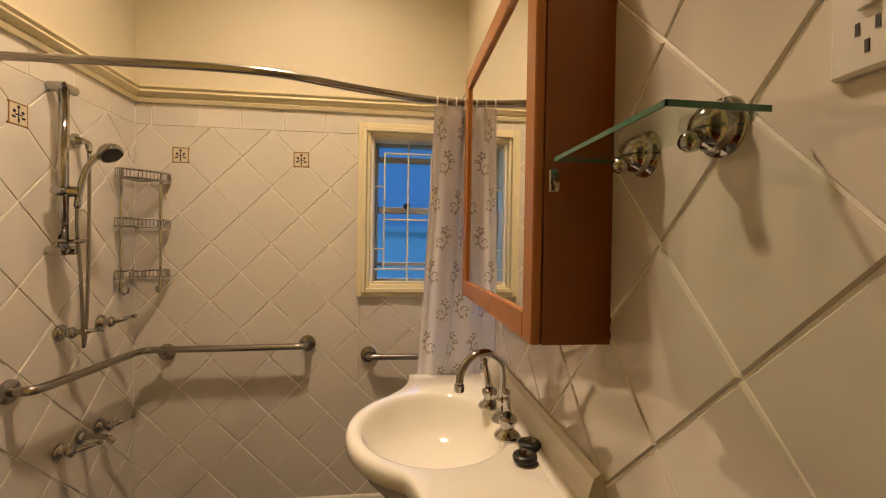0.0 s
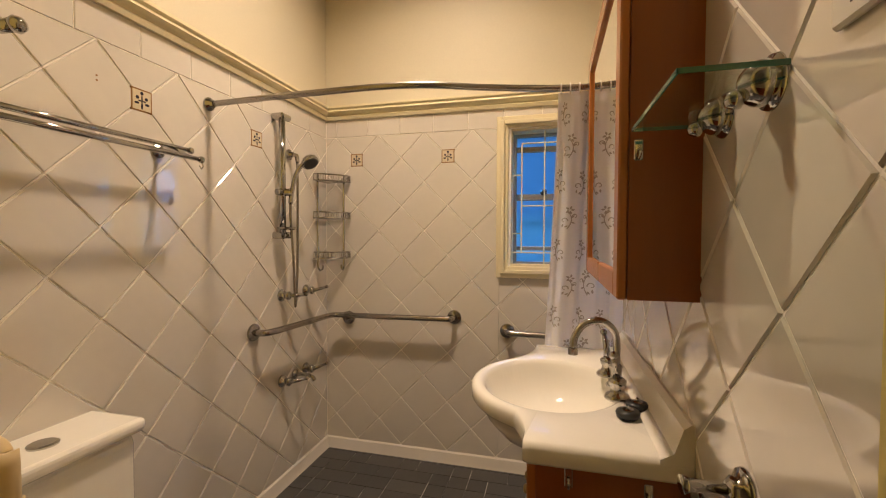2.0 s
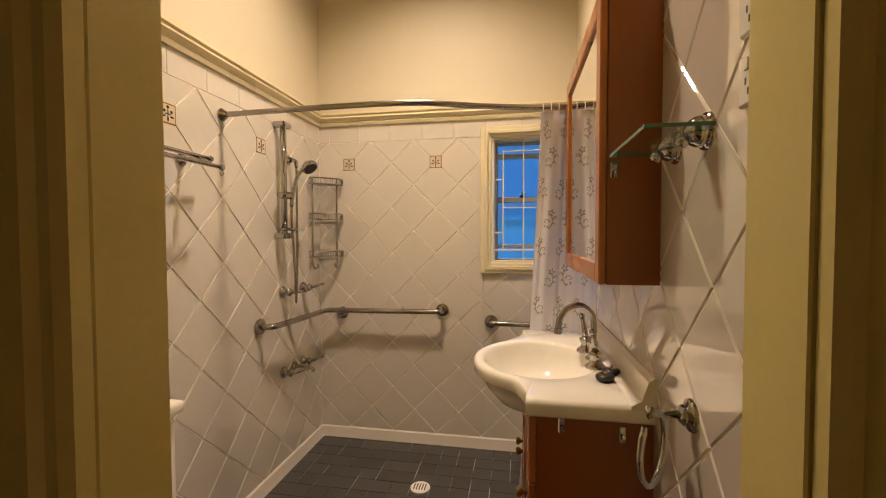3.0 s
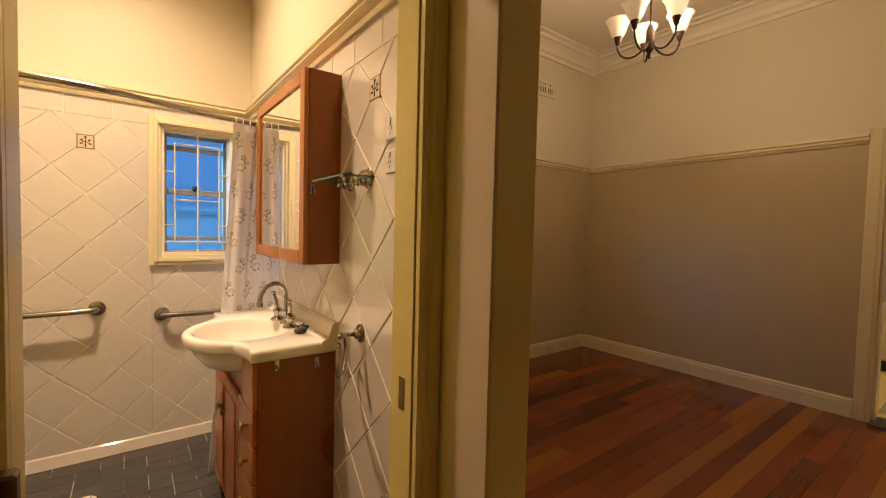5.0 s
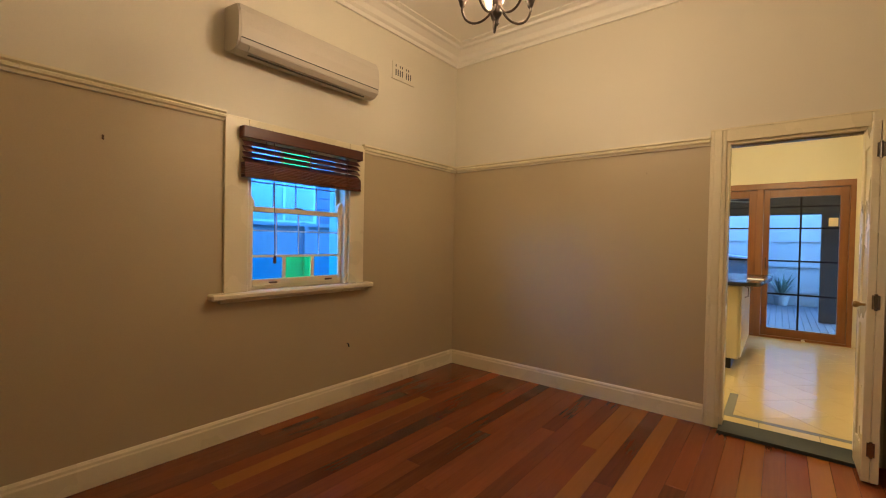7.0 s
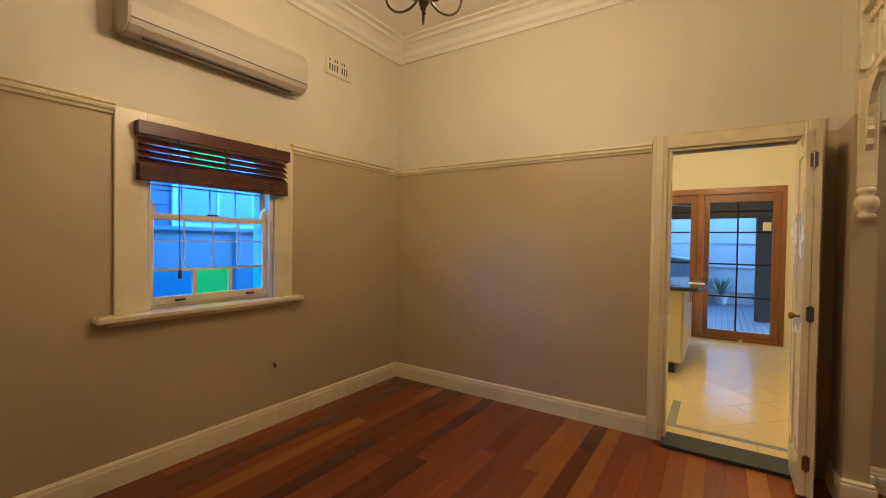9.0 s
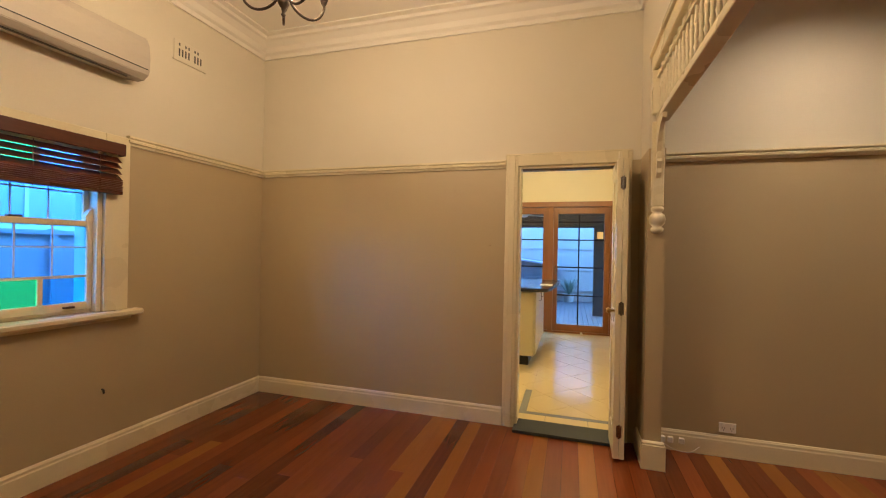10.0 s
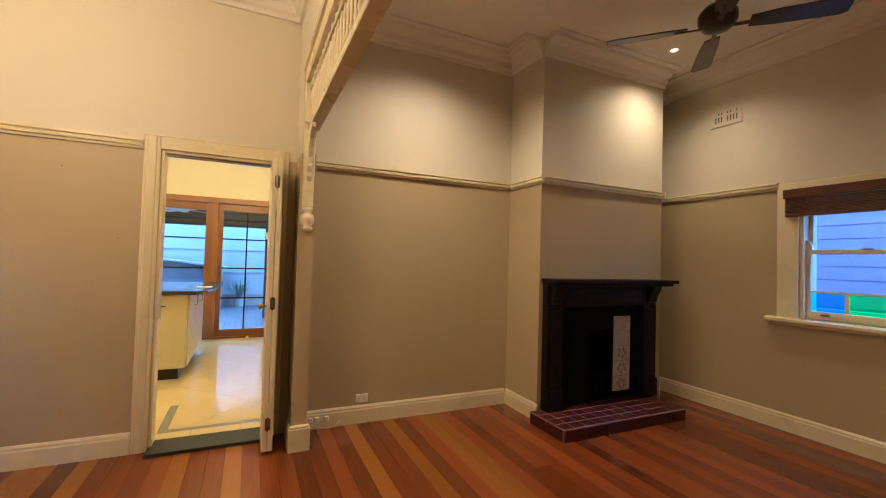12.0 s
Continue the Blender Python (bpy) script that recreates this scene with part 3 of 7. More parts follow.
lj = part("jamb", B(-4.42, -4.40, YB0 - 0.093, YB0 + 0.004, 0, 2.06, bevel=0.002), M_BTRIM, d1)
rj = part("jamb", B(-3.735, -3.70, YB0 - 0.093, YB0 + 0.004, 0, 2.06, bevel=0.002), M_BTRIM, d1)
part("head_jamb", B(-4.40, -3.735, YB0 - 0.093, YB0 + 0.004, 2.042, 2.06), M_BTRIM, d1)
part("strike_plate", B(-3.7365, -3.735, YB0 - 0.062, YB0 - 0.038, 0.86, 0.94), M_BRASS, rj, "worn brass strike plate")
kb = B(-4.45, -4.386, YB0 - 0.152, YB0 - 0.122, 0.893, 0.963, bevel=0.004)
part("lock_keeper", kb, M_DARKMETAL, d1, "dark oxidised rim lock keeper")
part("keeper_slot", B(-4.436, -4.404, YB0 - 0.1535, YB0 - 0.1515, 0.930, 0.942, bevel=0.0005), M_STEEL, d1, "small bright slot in the keeper")
part("keeper_latch", B(-4.432, -4.405, YB0 - 0.158, YB0 - 0.151, 0.904, 0.922, bevel=0.002), M_BRASS, d1, "brass latch in the keeper")

d2 = thing("door_2", (0, -2.75, 0), "cream painted kitchen door frame", "door frame", kind="structure")
east = lambda u, d, z: Vector((-d, u, z))
part("architrave", moulded_board(bmesh.new(), -2.398, -2.302, 0, 2.10, east, 0.022), M_TRIM, d2)
part("architrave", moulded_board(bmesh.new(), -3.208, -3.112, 0, 2.10, east, 0.022), M_TRIM, d2)
bmx = bmesh.new()
box(bmx, -0.022, 0, -3.208, -2.302, 2.1, 2.112, bevel=0.002)
box(bmx, -0.02, 0, -3.112, -2.398, 2.018, 2.1, bevel=0.002)
part("head_architrave", bmx, M_TRIM, d2)
part("jamb", B(0.0, 0.12, -2.418, -2.398, 0.022, 2.018, bevel=0.002), M_TRIM, d2)
part("jamb", B(0.0, 0.12, -3.112, -3.092, 0.022, 2.018, bevel=0.002), M_TRIM, d2)
part("head_jamb", B(0.0, 0.12, -3.092, -2.418, 2.0, 2.018), M_TRIM, d2)
part("door_track", B(0.03, 0.07, -3.085, -2.425, 1.985, 2.0), M_STEEL, d2, "grey metal door track")


def leaf(y, flip):
    """One narrow leaf of the folding door, standing off the wall."""
    bm = bmesh.new()
    x0, x1 = -0.335, -0.005
    box(bm, x0 + 0.04, x1 - 0.04, y - 0.008, y + 0.008, 0.06, 1.94)
    for a, b in ((x0, x0 + 0.075), (x1 - 0.075, x1)):
        box(bm, a, b, y - 0.017, y + 0.017, 0.02, 1.98, bevel=0.003)
    for a, b in ((0.021, 0.2), (0.86, 0.98), (1.86, 1.979)):
        box(bm, x0 + 0.075, x1 - 0.075, y - 0.0165, y + 0.0165, a, b, bevel=0.003)
    return bm


bif = thing("bifold_door", (-0.17, -3.13, 0), "cream painted bifold door folded open beside doorway", "door")
part("leaf", leaf(-3.0985, 0), M_TRIM, bif)
lf = part("leaf", leaf(-3.134, 1), M_TRIM, bif)
for z in (0.2, 1.0, 1.82):
    hb = bmesh.new()
    tube(hb, [(-0.337, -3.1163, z - 0.045), (-0.337, -3.1163, z + 0.045)], 0.007, 8)
    box(hb, -0.338, -0.3355, -3.132, -3.10, z - 0.038, z + 0.038)
    part("hinge", hb, M_STEEL, bif, "steel butt hinge")
hb = lathe(bmesh.new(), [(0.008, 0), (0.008, 0.02), (0.017, 0.03), (0.02, 0.042), (0.012, 0.052)], (-0.29, -3.0815, 0.98), (0, 1, 0), 14)
part("knob", hb, M_BRASS, bif, "small aged brass knob", smooth=True)

# ---- fretwork ----
fr = thing("fretwork_screen", (-0.4, -3.315, 2.2), "cream painted timber fretwork screen with turned spindles", "fretwork")
part("bottom_rail", B(-3.55, -0.335, -3.376, -3.30, 2.205, 2.245, bevel=0.004), M_TRIM, fr)
part("top_rail", B(-3.55, -0.335, -3.35, -3.272, 2.522, 2.61, bevel=0.005), M_TRIM, fr)
part("mid_rail", B(-3.55, -0.335, -3.332, -3.298, 2.468, 2.482, bevel=0.003), M_TRIM, fr)
part("head_board", B(-3.55, -0.335, -3.375, -3.255, 2.612, 2.64, bevel=0.004), M_TRIM, fr)
part("end_block", B(-0.37, -0.3305, -3.355, -3.275, 2.246, 2.521, bevel=0.004), M_TRIM, fr)
spin = [(0.010, 0), (0.010, 0.03), (0.014, 0.04), (0.009, 0.06), (0.012, 0.14), (0.015, 0.145), (0.012, 0.15), (0.009, 0.22), (0.014, 0.235), (0.010, 0.25), (0.010, 0.29)]
sp_me = None
x = -0.43
while x > -3.5:
    if sp_me is None:
        so = part("spindle", lathe(bmesh.new(), spin, (x, -3.315, 2.245), seg=8), M_TRIM, fr, smooth=True)
        sp_me, sx = so.data, x
    else:
        so = new("spindle", sp_me)
        so.parent = fr
        so.location = (x - sx, 0, 0)
    x -= 0.075
dots = [-0.40 - 0.1 * k for k in range(31)]
dot_me = None
for x in dots:
    if dot_me is None:
        do = part("bead", lathe(bmesh.new(), [(0.004, -0.02), (0.015, -0.012), (0.015, 0.012), (0.004, 0.022)], (x, -3.312, 2.501), seg=8), M_TRIM, fr)
        dot_me, sx = do.data, x
    else:
        do = new("bead", dot_me)
        do.parent = fr
        do.location = (x - sx, 0, 0)
# bracket at the wall end: a scrolled quarter arch
bk = bmesh.new()
ring_o = [(0.0, 0.0), (0.2, 0.0), (0.2, -0.03), (0.15, -0.045), (0.10, -0.085), (0.065, -0.14), (0.05, -0.2), (0.055, -0.24), (0.03, -0.26), (0.035, -0.3), (0.0, -0.32)]
prism(bk, [(-0.331 - u, 2.204 + v) for u, v in ring_o], lambda u, v, w: Vector((u, w, v)), -3.327, -3.303)
part("bracket", bk, M_TRIM, fr, "scrolled corner bracket")
pil = thing("turned_half_post", (-0.345, -3.315, 1.5), "cream turned post applied to wall end", "post")
part("upper_block", B(-0.358, -0.3305, -3.352, -3.278, 1.66, 2.2, bevel=0.006), M_TRIM, pil)
part("turning", lathe(bmesh.new(), [(0.02, 0), (0.036, 0.012), (0.038, 0.03), (0.026, 0.04), (0.044, 0.062), (0.049, 0.09), (0.042, 0.115), (0.026, 0.13), (0.036, 0.142), (0.038, 0.16), (0.03, 0.168)], (-0.352, -3.315, 1.492), seg=20), M_TRIM, pil, smooth=True)
for z in (1.84, 2.0):
    part("carved_scroll", prism(bmesh.new(), [(-0.359, z), (-0.385, z + 0.03), (-0.378, z + 0.06), (-0.395, z + 0.1), (-0.372, z + 0.14), (-0.359, z + 0.15)], lambda u, v, w: Vector((u, w, v)), -3.328, -3.302), M_TRIM, pil)
pl = bmesh.new()
box(pl, -0.372, -0.3305, -3.386, -3.244, 0, 0.155, bevel=0.003)
box(pl, -0.366, -0.331, -3.38, -3.25, 0.155, 0.172, bevel=0.005)
struct("baseboard_plinth", pl, M_TRIM, "cream skirting block round the wall end", "baseboard")


# ---- windows ----
def sash_window(name, x0, x1, z0, z1, y_in, s, label, cames=True):
    """A double-hung leaded window. s = 1 when outside lies towards +y."""
    w = thing(name, ((x0 + x1) / 2, y_in, z0), label, "window", kind="structure")
    Y = lambda a: y_in + s * a

    def bx(a0, a1, b0, b1, c0, c1, bev=0.003):
        ya, yb = sorted((Y(b0), Y(b1)))
        return B(a0, a1, ya, yb, c0, c1, bevel=bev)
    A = 0.15
    part("architrave", bx(x0 - A, x0 + 0.0, -0.022, 0, z0, z1 + 0.06), M_TRIM, w)
    part("architrave", bx(x1, x1 + A, -0.022, 0, z0, z1 + 0.06), M_TRIM, w)
    part("head_architrave", bx(x0, x1, -0.02, 0, z1, z1 + 0.06), M_TRIM, w)
    part("sill", bx(x0 - A - 0.09, x1 + A + 0.075, -0.075, 0.05, z0 - 0.04, z0 + 0.0, 0.01), M_TRIM, w)
    part("apron", bx(x0 - A - 0.03, x1 + A + 0.02, -0.03, 0, z0 - 0.062, z0 - 0.04, 0.004), M_TRIM, w)
    part("frame_side", bx(x0, x0 + 0.03, 0.0, 0.2, z0, z1), M_TRIM, w)
    part("frame_side", bx(x1 - 0.03, x1, 0.0, 0.2, z0, z1), M_TRIM, w)
    part("frame_head", bx(x0 + 0.03, x1 - 0.03, 0.0, 0.2, z1 - 0.03, z1), M_TRIM, w)
    part("frame_sill", bx(x0 + 0.03, x1 - 0.03, 0.05, 0.22, z0, z0 + 0.02), M_TRIM, w)
    g0, g1, ST = x0 + 0.03, x1 - 0.03, 0.03
    zm = z0 + (z1 - z0) * 0.513
    for nm, ya, za, zb, low in (("lower_sash", 0.035, z0 + 0.02, zm + 0.02, True), ("upper_sash", 0.075, zm - 0.015, z1 - 0.03, False)):
        bm = bmesh.new()
        for a, b, c, d in ((g0, g0 + ST, za, zb), (g1 - ST, g1, za, zb)):
            ys = sorted((Y(ya), Y(ya + 0.036)))
            box(bm, a, b, *ys, c, d, bevel=0.003)
        ys = sorted((Y(ya + 0.001), Y(ya + 0.035)))
        bot, top = (0.05, 0.035) if low else (0.035, 0.04)
        box(bm, g0 + ST, g1 - ST, *ys, za, za + bot, bevel=0.003)
        box(bm, g0 + ST, g1 - ST, *ys, zb - top, zb, bevel=0.003)
        sash = part(nm, bm, M_TRIM, w)
        c0, c1, e0, e1 = g0 + ST, g1 - ST, za + bot, zb - top
        yg = ya + 0.018
        band = e0 + 0.155 if low else e1 - 0.13
        xs = [c0 + (c1 - c0) * k / 3 for k in range(4)]
        ys = sorted((Y(yg - 0.002), Y(yg + 0.002)))
        # coloured row
        for k, m in enumerate((M_BLUE, M_GREEN, M_BLUE) if low else (M_TINT, M_GREEN, M_TINT)):
            p = part("coloured_pane", B(xs[k], xs[k + 1], *ys, *((e0, band) if low else (band, e1))), m, sash, "green pane" if k == 1 else "blue pane" if low else "pane tinted with dusk blue")
            p.visible_shadow = False
        p = part("pane", B(c0, c1, *ys, *((band, e1) if low else (e0, band))), M_TINT if cames else M_PALEGLASS, sash)
        p.visible_shadow = False
        # lead cames
        yl = sorted((Y(yg - 0.005), Y(yg + 0.005)))
        lead = bmesh.new()
        r0, r1 = (band, e1) if low else (e0, band)
        for k in range(1, 4):
            u = c0 + (c1 - c0) * k / 4
            box(lead, u - 0.004, u + 0.004, *yl, r0, r1)
        for v in (r0 + (r1 - r0) * 0.58,):
            box(lead, c0, c1, *sorted((Y(yg - 0.0045), Y(yg + 0.0045))), v - 0.004, v + 0.004)
        if cames:
            part("lead_grid", lead, M_CAME, sash, "thin pale lead cames")
        bars = bmesh.new()
        yb = sorted((Y(yg - 0.012), Y(yg + 0.006)))
        for u in xs[1:3]:
            box(bars, u - 0.012, u + 0.012, *yb, *((e0, band) if low else (band, e1)))
        box(bars, c0, c1, *sorted((Y(yg - 0.011), Y(yg + 0.0055))), band - 0.008, band + 0.008)
        part("glazing_bar", bars, M_TRIM, sash)
        if low:
            for u in (c0 + 0.14, c1 - 0.1):
                lb = bmesh.new()
                ys2 = sorted((Y(ya - 0.022), Y(ya)))
                box(lb, u - 0.028, u + 0.028, *ys2, za + 0.018, za + 0.03, bevel=0.003)
                part("sash_lift", lb, M_DARKMETAL, sash, "small dark metal sash lift")
        else:
            lb = bmesh.new()
            ys2 = sorted((Y(ya - 0.04), Y(ya)))
            box(lb, (c0 + c1) / 2 - 0.03, (c0 + c1) / 2 + 0.03, *ys2, zm + 0.02, zm + 0.032, bevel=0.004)
            part("sash_catch", lb, M_DARKMETAL, sash, "small dark metal sash catch")
    for u, sg in ((g0, 1), (g1, -1)):
        hb = prism(bmesh.new(), [(u, zm + 0.02), (u + sg * 0.04, zm + 0.02), (u + sg * 0.04, zm + 0.05), (u + sg * 0.02, zm + 0.085), (u, zm + 0.1)], lambda a, b, c: Vector((a, c, b)), Y(0.037), Y(0.07))
        part("sash_horn", hb, M_TRIM, w)
    return w


sash_window("window_1", WX[0], WX[1], 0.935, 1.99, 0, 1, "cream double-hung sash window with leaded coloured panes")
sash_window("window_2", -2.27, -1.47, 0.935, 1.99, -7.05, -1, "cream double-hung sash window with blue and green lower panes", False)


def venetian(x0, x1, z_top, z_bot, y, s, label, stack=7):
    """A raised timber blind: head board, a few open slats, the stack at the foot, cords."""
    t = thing("venetian_blind", ((x0 + x1) / 2, y, z_bot), label, "blind")
    Y = lambda a: y + s * a
    q = lambda a, b: sorted((Y(a), Y(b)))
    part("valance", B(x0, x1, *q(-0.062, -0.05), z_top - 0.075, z_top, bevel=0.004), M_BLIND, t)
    for e in (x0, x1 - 0.012):
        part("valance_return", B(e, e + 0.012, *q(-0.05, 0.0), z_top - 0.075, z_top, bevel=0.002), M_BLIND, t)
    part("head_rail", B(x0 + 0.015, x1 - 0.015, *q(-0.048, -0.004), z_top - 0.05, z_top - 0.005), M_BLIND, t)
    z, k = z_top - 0.1, 0
    zs = []
    while z > z_bot + 0.105 and stack < 10:
        zs.append(z)
        z -= 0.036
    for z in zs:
        bm = prism(bmesh.new(), [(-0.046, -0.021), (-0.025, -0.003), (-0.004, 0.015), (-0.004, 0.0185), (-0.025, 0.0005), (-0.046, -0.0175)], lambda u, v, w: Vector((w, Y(u), z + v)), x0 + 0.015, x1 - 0.015)
        part("slat", bm, M_BLIND, t)
    for k in range(stack):
        part("slat", B(x0 + 0.012 + 0.002 * (k % 2), x1 - 0.014 + 0.002 * (k % 3), *q(-0.052 + 0.002 * (k % 2), 0.0), z_bot + 0.022 + k * 0.0105, z_bot + 0.0305 + k * 0.0105), M_BLIND, t)
    part("bottom_rail", B(x0 + 0.012, x1 - 0.012, *q(-0.055, 0.0), z_bot, z_bot + 0.021, bevel=0.003), M_BLIND, t)
    for u in (x0 + 0.15, (x0 + x1) / 2, x1 - 0.15):
        part("ladder_cord", tube(bmesh.new(), [(u, Y(-0.056), z_bot - 0.012), (u, Y(-0.054), z_top - 0.08)], 0.0022, 6), M_BLIND, t)
    u = x0 + 0.2
    cd = part("pull_cord", tube(bmesh.new(), [(u, Y(-0.065), z_top - 0.08), (u + 0.006, Y(-0.066), z_bot - 0.2), (u + 0.012, Y(-0.065), z_bot - 0.5)], 0.003, 6), M_BLIND, t)
    part("tassel", lathe(bmesh.new(), [(0.003, 0), (0.009, -0.012), (0.011, -0.05), (0.004, -0.055)], (u + 0.012, Y(-0.065), z_bot - 0.5), seg=10), M_BLIND, cd)
    return t


venetian(-2.285, -1.325, 1.99, 1.67, -0.023, 1, "dark red timber venetian blind half raised in window")
venetian(-2.335, -1.39, 1.99, 1.765, -7.027, -1, "dark red timber venetian blind raised in lounge window", 12)

# ---- bathroom fixtures ----
w3 = thing("window_3", (-3.93, YB1, 1.06), "butter coloured bathroom window with white security grille", "window", kind="structure")
FX0, FX1, FZ0, FZ1 = -4.175, -3.675, 1.06, 1.924


def framed(bm, x0, x1, z0, z1, wd, y0, y1, bev=0.003):
    box(bm, x0, x0 + wd, y0, y1, z0, z1, bevel=bev)
    box(bm, x1 - wd, x1, y0, y1, z0, z1, bevel=bev)
    box(bm, x0 + wd, x1 - wd, y0 + 0.0005, y1 - 0.0005, z0, z0 + wd, bevel=bev)
    box(bm, x0 + wd, x1 - wd, y0 + 0.0005, y1 - 0.0005, z1 - wd, z1, bevel=bev)
    return bm


for wd, y0, d in ((0.03, YB1 - 0.022, 0.0), (0.022, YB1 - 0.03, 0.022), (0.02, YB1 - 0.014, 0.042), (0.016, YB1 + 0.004, 0.06)):
    part("casing_step", framed(bmesh.new(), FX0 + d, FX1 - d, FZ0 + d, FZ1 - d, wd, y0, YB1 + 0.02), M_BRAIL, w3)
al = framed(bmesh.new(), -4.10, -3.75, 1.12, 1.86, 0.022, YB1 + 0.118, YB1 + 0.16)
box(al, -4.078, -3.772, YB1 + 0.112, YB1 + 0.15, 1.485, 1.52, bevel=0.003)
box(al, -4.078, -3.772, YB1 + 0.122, YB1 + 0.15, 1.755, 1.785, bevel=0.003)
box(al, -4.078, -3.772, YB1 + 0.122, YB1 + 0.15, 1.205, 1.228, bevel=0.003)
part("window_frame", al, surface("grey_aluminium", (0.35, 0.35, 0.34), 0.4, 0.5, bump=0), w3, "grey aluminium sash frame")
part("reveal", framed(bmesh.new(), -4.104, -3.746, 1.116, 1.864, 0.008, YB1 + 0.014, YB1 + 0.165), M_BRAIL, w3)
p3 = part("pane", B(-4.078, -3.772, YB1 + 0.136, YB1 + 0.14, 1.142, 1.838), M_OBSCURE, w3, "obscure glass tinted with dusk blue")
p3.visible_shadow = False
GY = YB1 + 0.028
gr = part("security_grille", framed(bmesh.new(), -4.104, -3.746, 1.118, 1.862, 0.009, GY, GY + 0.01, 0.002), M_BRAIL, w3, "cream welded security grille")
for a, b, c, d in (
    (-4.048, -4.040, 1.20, 1.79), (-3.81, -3.802, 1.20, 1.79), (-3.928, -3.920, 1.127, 1.853),
    (-4.040, -3.928, 1.782, 1.79), (-3.92, -3.81, 1.782, 1.79), (-4.040, -3.928, 1.445, 1.453), (-3.92, -3.81, 1.445, 1.453),
    (-4.095, -4.048, 1.612, 1.62), (-4.095, -4.048, 1.295, 1.303), (-3.802, -3.755, 1.612, 1.62), (-3.802, -3.755, 1.295, 1.303),
    (-4.095, -3.928, 1.192, 1.2), (-3.92, -3.755, 1.192, 1.2),
):
    part("grille_bar", B(a, b, GY + 0.001, GY + 0.009, c, d, bevel=0.002), M_BRAIL, gr)
part("window_catch", lathe(bmesh.new(), [(0.02, 0), (0.02, 0.01), (0.008, 0.03)], (-3.93, YB1 + 0.112, 1.53), (0, -1, 0), 10), M_BLACK, w3, "black window catch")

# grab rails
g1 = thing("grab_rail", (-5.0, YB1, 0.8), "brushed steel corner grab rail on tiles", "grab rail")
rail = curve_pts([(-5.2, -0.61, 0.84), (-5.155, -0.61, 0.84), (-5.128, -0.585, 0.84), (-5.122, -0.45, 0.836), (-5.122, -0.135, 0.826), (-5.11, -0.05, 0.824), (-5.05, -0.027, 0.823), (-4.8, -0.025, 0.825), (-4.46, -0.025, 0.83), (-4.418, -0.016, 0.83), (-4.408, 0.014, 0.83), (-4.408, 0.05, 0.83)], 5)
part("bar", tube(bmesh.new(), rail, 0.0155, 12), M_STEEL, g1, smooth=True)
fl = [(0.038, 0), (0.04, 0.004), (0.038, 0.012), (0.026, 0.016), (0.017, 0.018)]
part("flange", lathe(bmesh.new(), fl, (-5.203, -0.61, 0.84), (1, 0, 0), 20), M_STEEL, g1)
part("flange", lathe(bmesh.new(), fl, (-4.408, YB1 - 0.001, 0.83), (0, -1, 0), 20), M_STEEL, g1)
part("flange", lathe(bmesh.new(), fl, (-5.055, YB1 - 0.001, 0.795), (0, -1, 0), 20), M_STEEL, g1)
part("stand_off", tube(bmesh.new(), [(-5.055, 0.045, 0.795), (-5.055, -0.01, 0.8), (-5.055, -0.025, 0.815)], 0.01, 8), M_STEEL, g1)
g2 = thing("grab_rail", (-3.9, YB1, 0.76), "short brushed steel grab rail below window", "grab rail")
part("bar", tube(bmesh.new(), curve_pts([(-4.112, 0.05, 0.77), (-4.112, 0.02, 0.77), (-4.10, -0.003, 0.77), (-4.06, -0.01, 0.769), (-3.9, -0.01, 0.768), (-3.76, -0.01, 0.768), (-3.735, 0.0, 0.768), (-3.73, 0.05, 0.768)], 5), 0.0155, 12), M_STEEL, g2, smooth=True)
part("flange", lathe(bmesh.new(), fl, (-4.112, YB1 - 0.001, 0.77), (0, -1, 0), 20), M_STEEL, g2)
part("flange", lathe(bmesh.new(), fl, (-3.73, YB1 - 0.001, 0.768), (0, -1, 0), 20), M_STEEL, g2)

# shower rail and hand shower
sh = thing("hand_shower_rail", (XB0, -0.45, 1.29), "chrome shower slide rail with hand shower and hose", "shower")
part("slide_bar", tube(bmesh.new(), [(-5.155, -0.45, 1.285), (-5.155, -0.45, 1.865)], 0.0155, 16), M_CHROME, sh, smooth=True)
for z in (1.285, 1.862):
    bk = bmesh.new()
    tube(bk, [(-5.203, -0.45, z), (-5.15, -0.45, z)], 0.018, 14)
    tube(bk, [(-5.155, -0.455, z), (-5.155, -0.40, z)], 0.017, 14)
    part("rail_bracket", bk, M_CHROME, sh)
part("soap_dish", lathe(bmesh.new(), [(0.03, 0), (0.045, 0.006), (0.046, 0.014), (0.04, 0.016), (0.038, 0.008)], (-5.14, -0.44, 1.31), (0, 0, 1), 16), M_CHROME, sh)
hb = bmesh.new()
tube(hb, [(-5.165, -0.45, 1.492), (-5.12, -0.43, 1.496)], 0.019, 14)
tube(hb, [(-5.155, -0.49, 1.492), (-5.155, -0.42, 1.492)], 0.016, 12)
part("slider", hb, M_CHROME, sh)
part("handle", tube(bmesh.new(), curve_pts([(-5.125, -0.43, 1.44), (-5.12, -0.425, 1.5), (-5.105, -0.415, 1.58), (-5.085, -0.395, 1.63), (-5.06, -0.38, 1.655)], 4), 0.011, 10, taper=None), M_CHROME, sh, smooth=True)
part("shower_head", lathe(bmesh.new(), [(0.012, -0.03), (0.03, -0.014), (0.042, 0.0), (0.044, 0.014), (0.041, 0.02)], (-5.055, -0.375, 1.655), (0.62, -0.18, -0.76), 20), M_CHROME, sh, smooth=True)
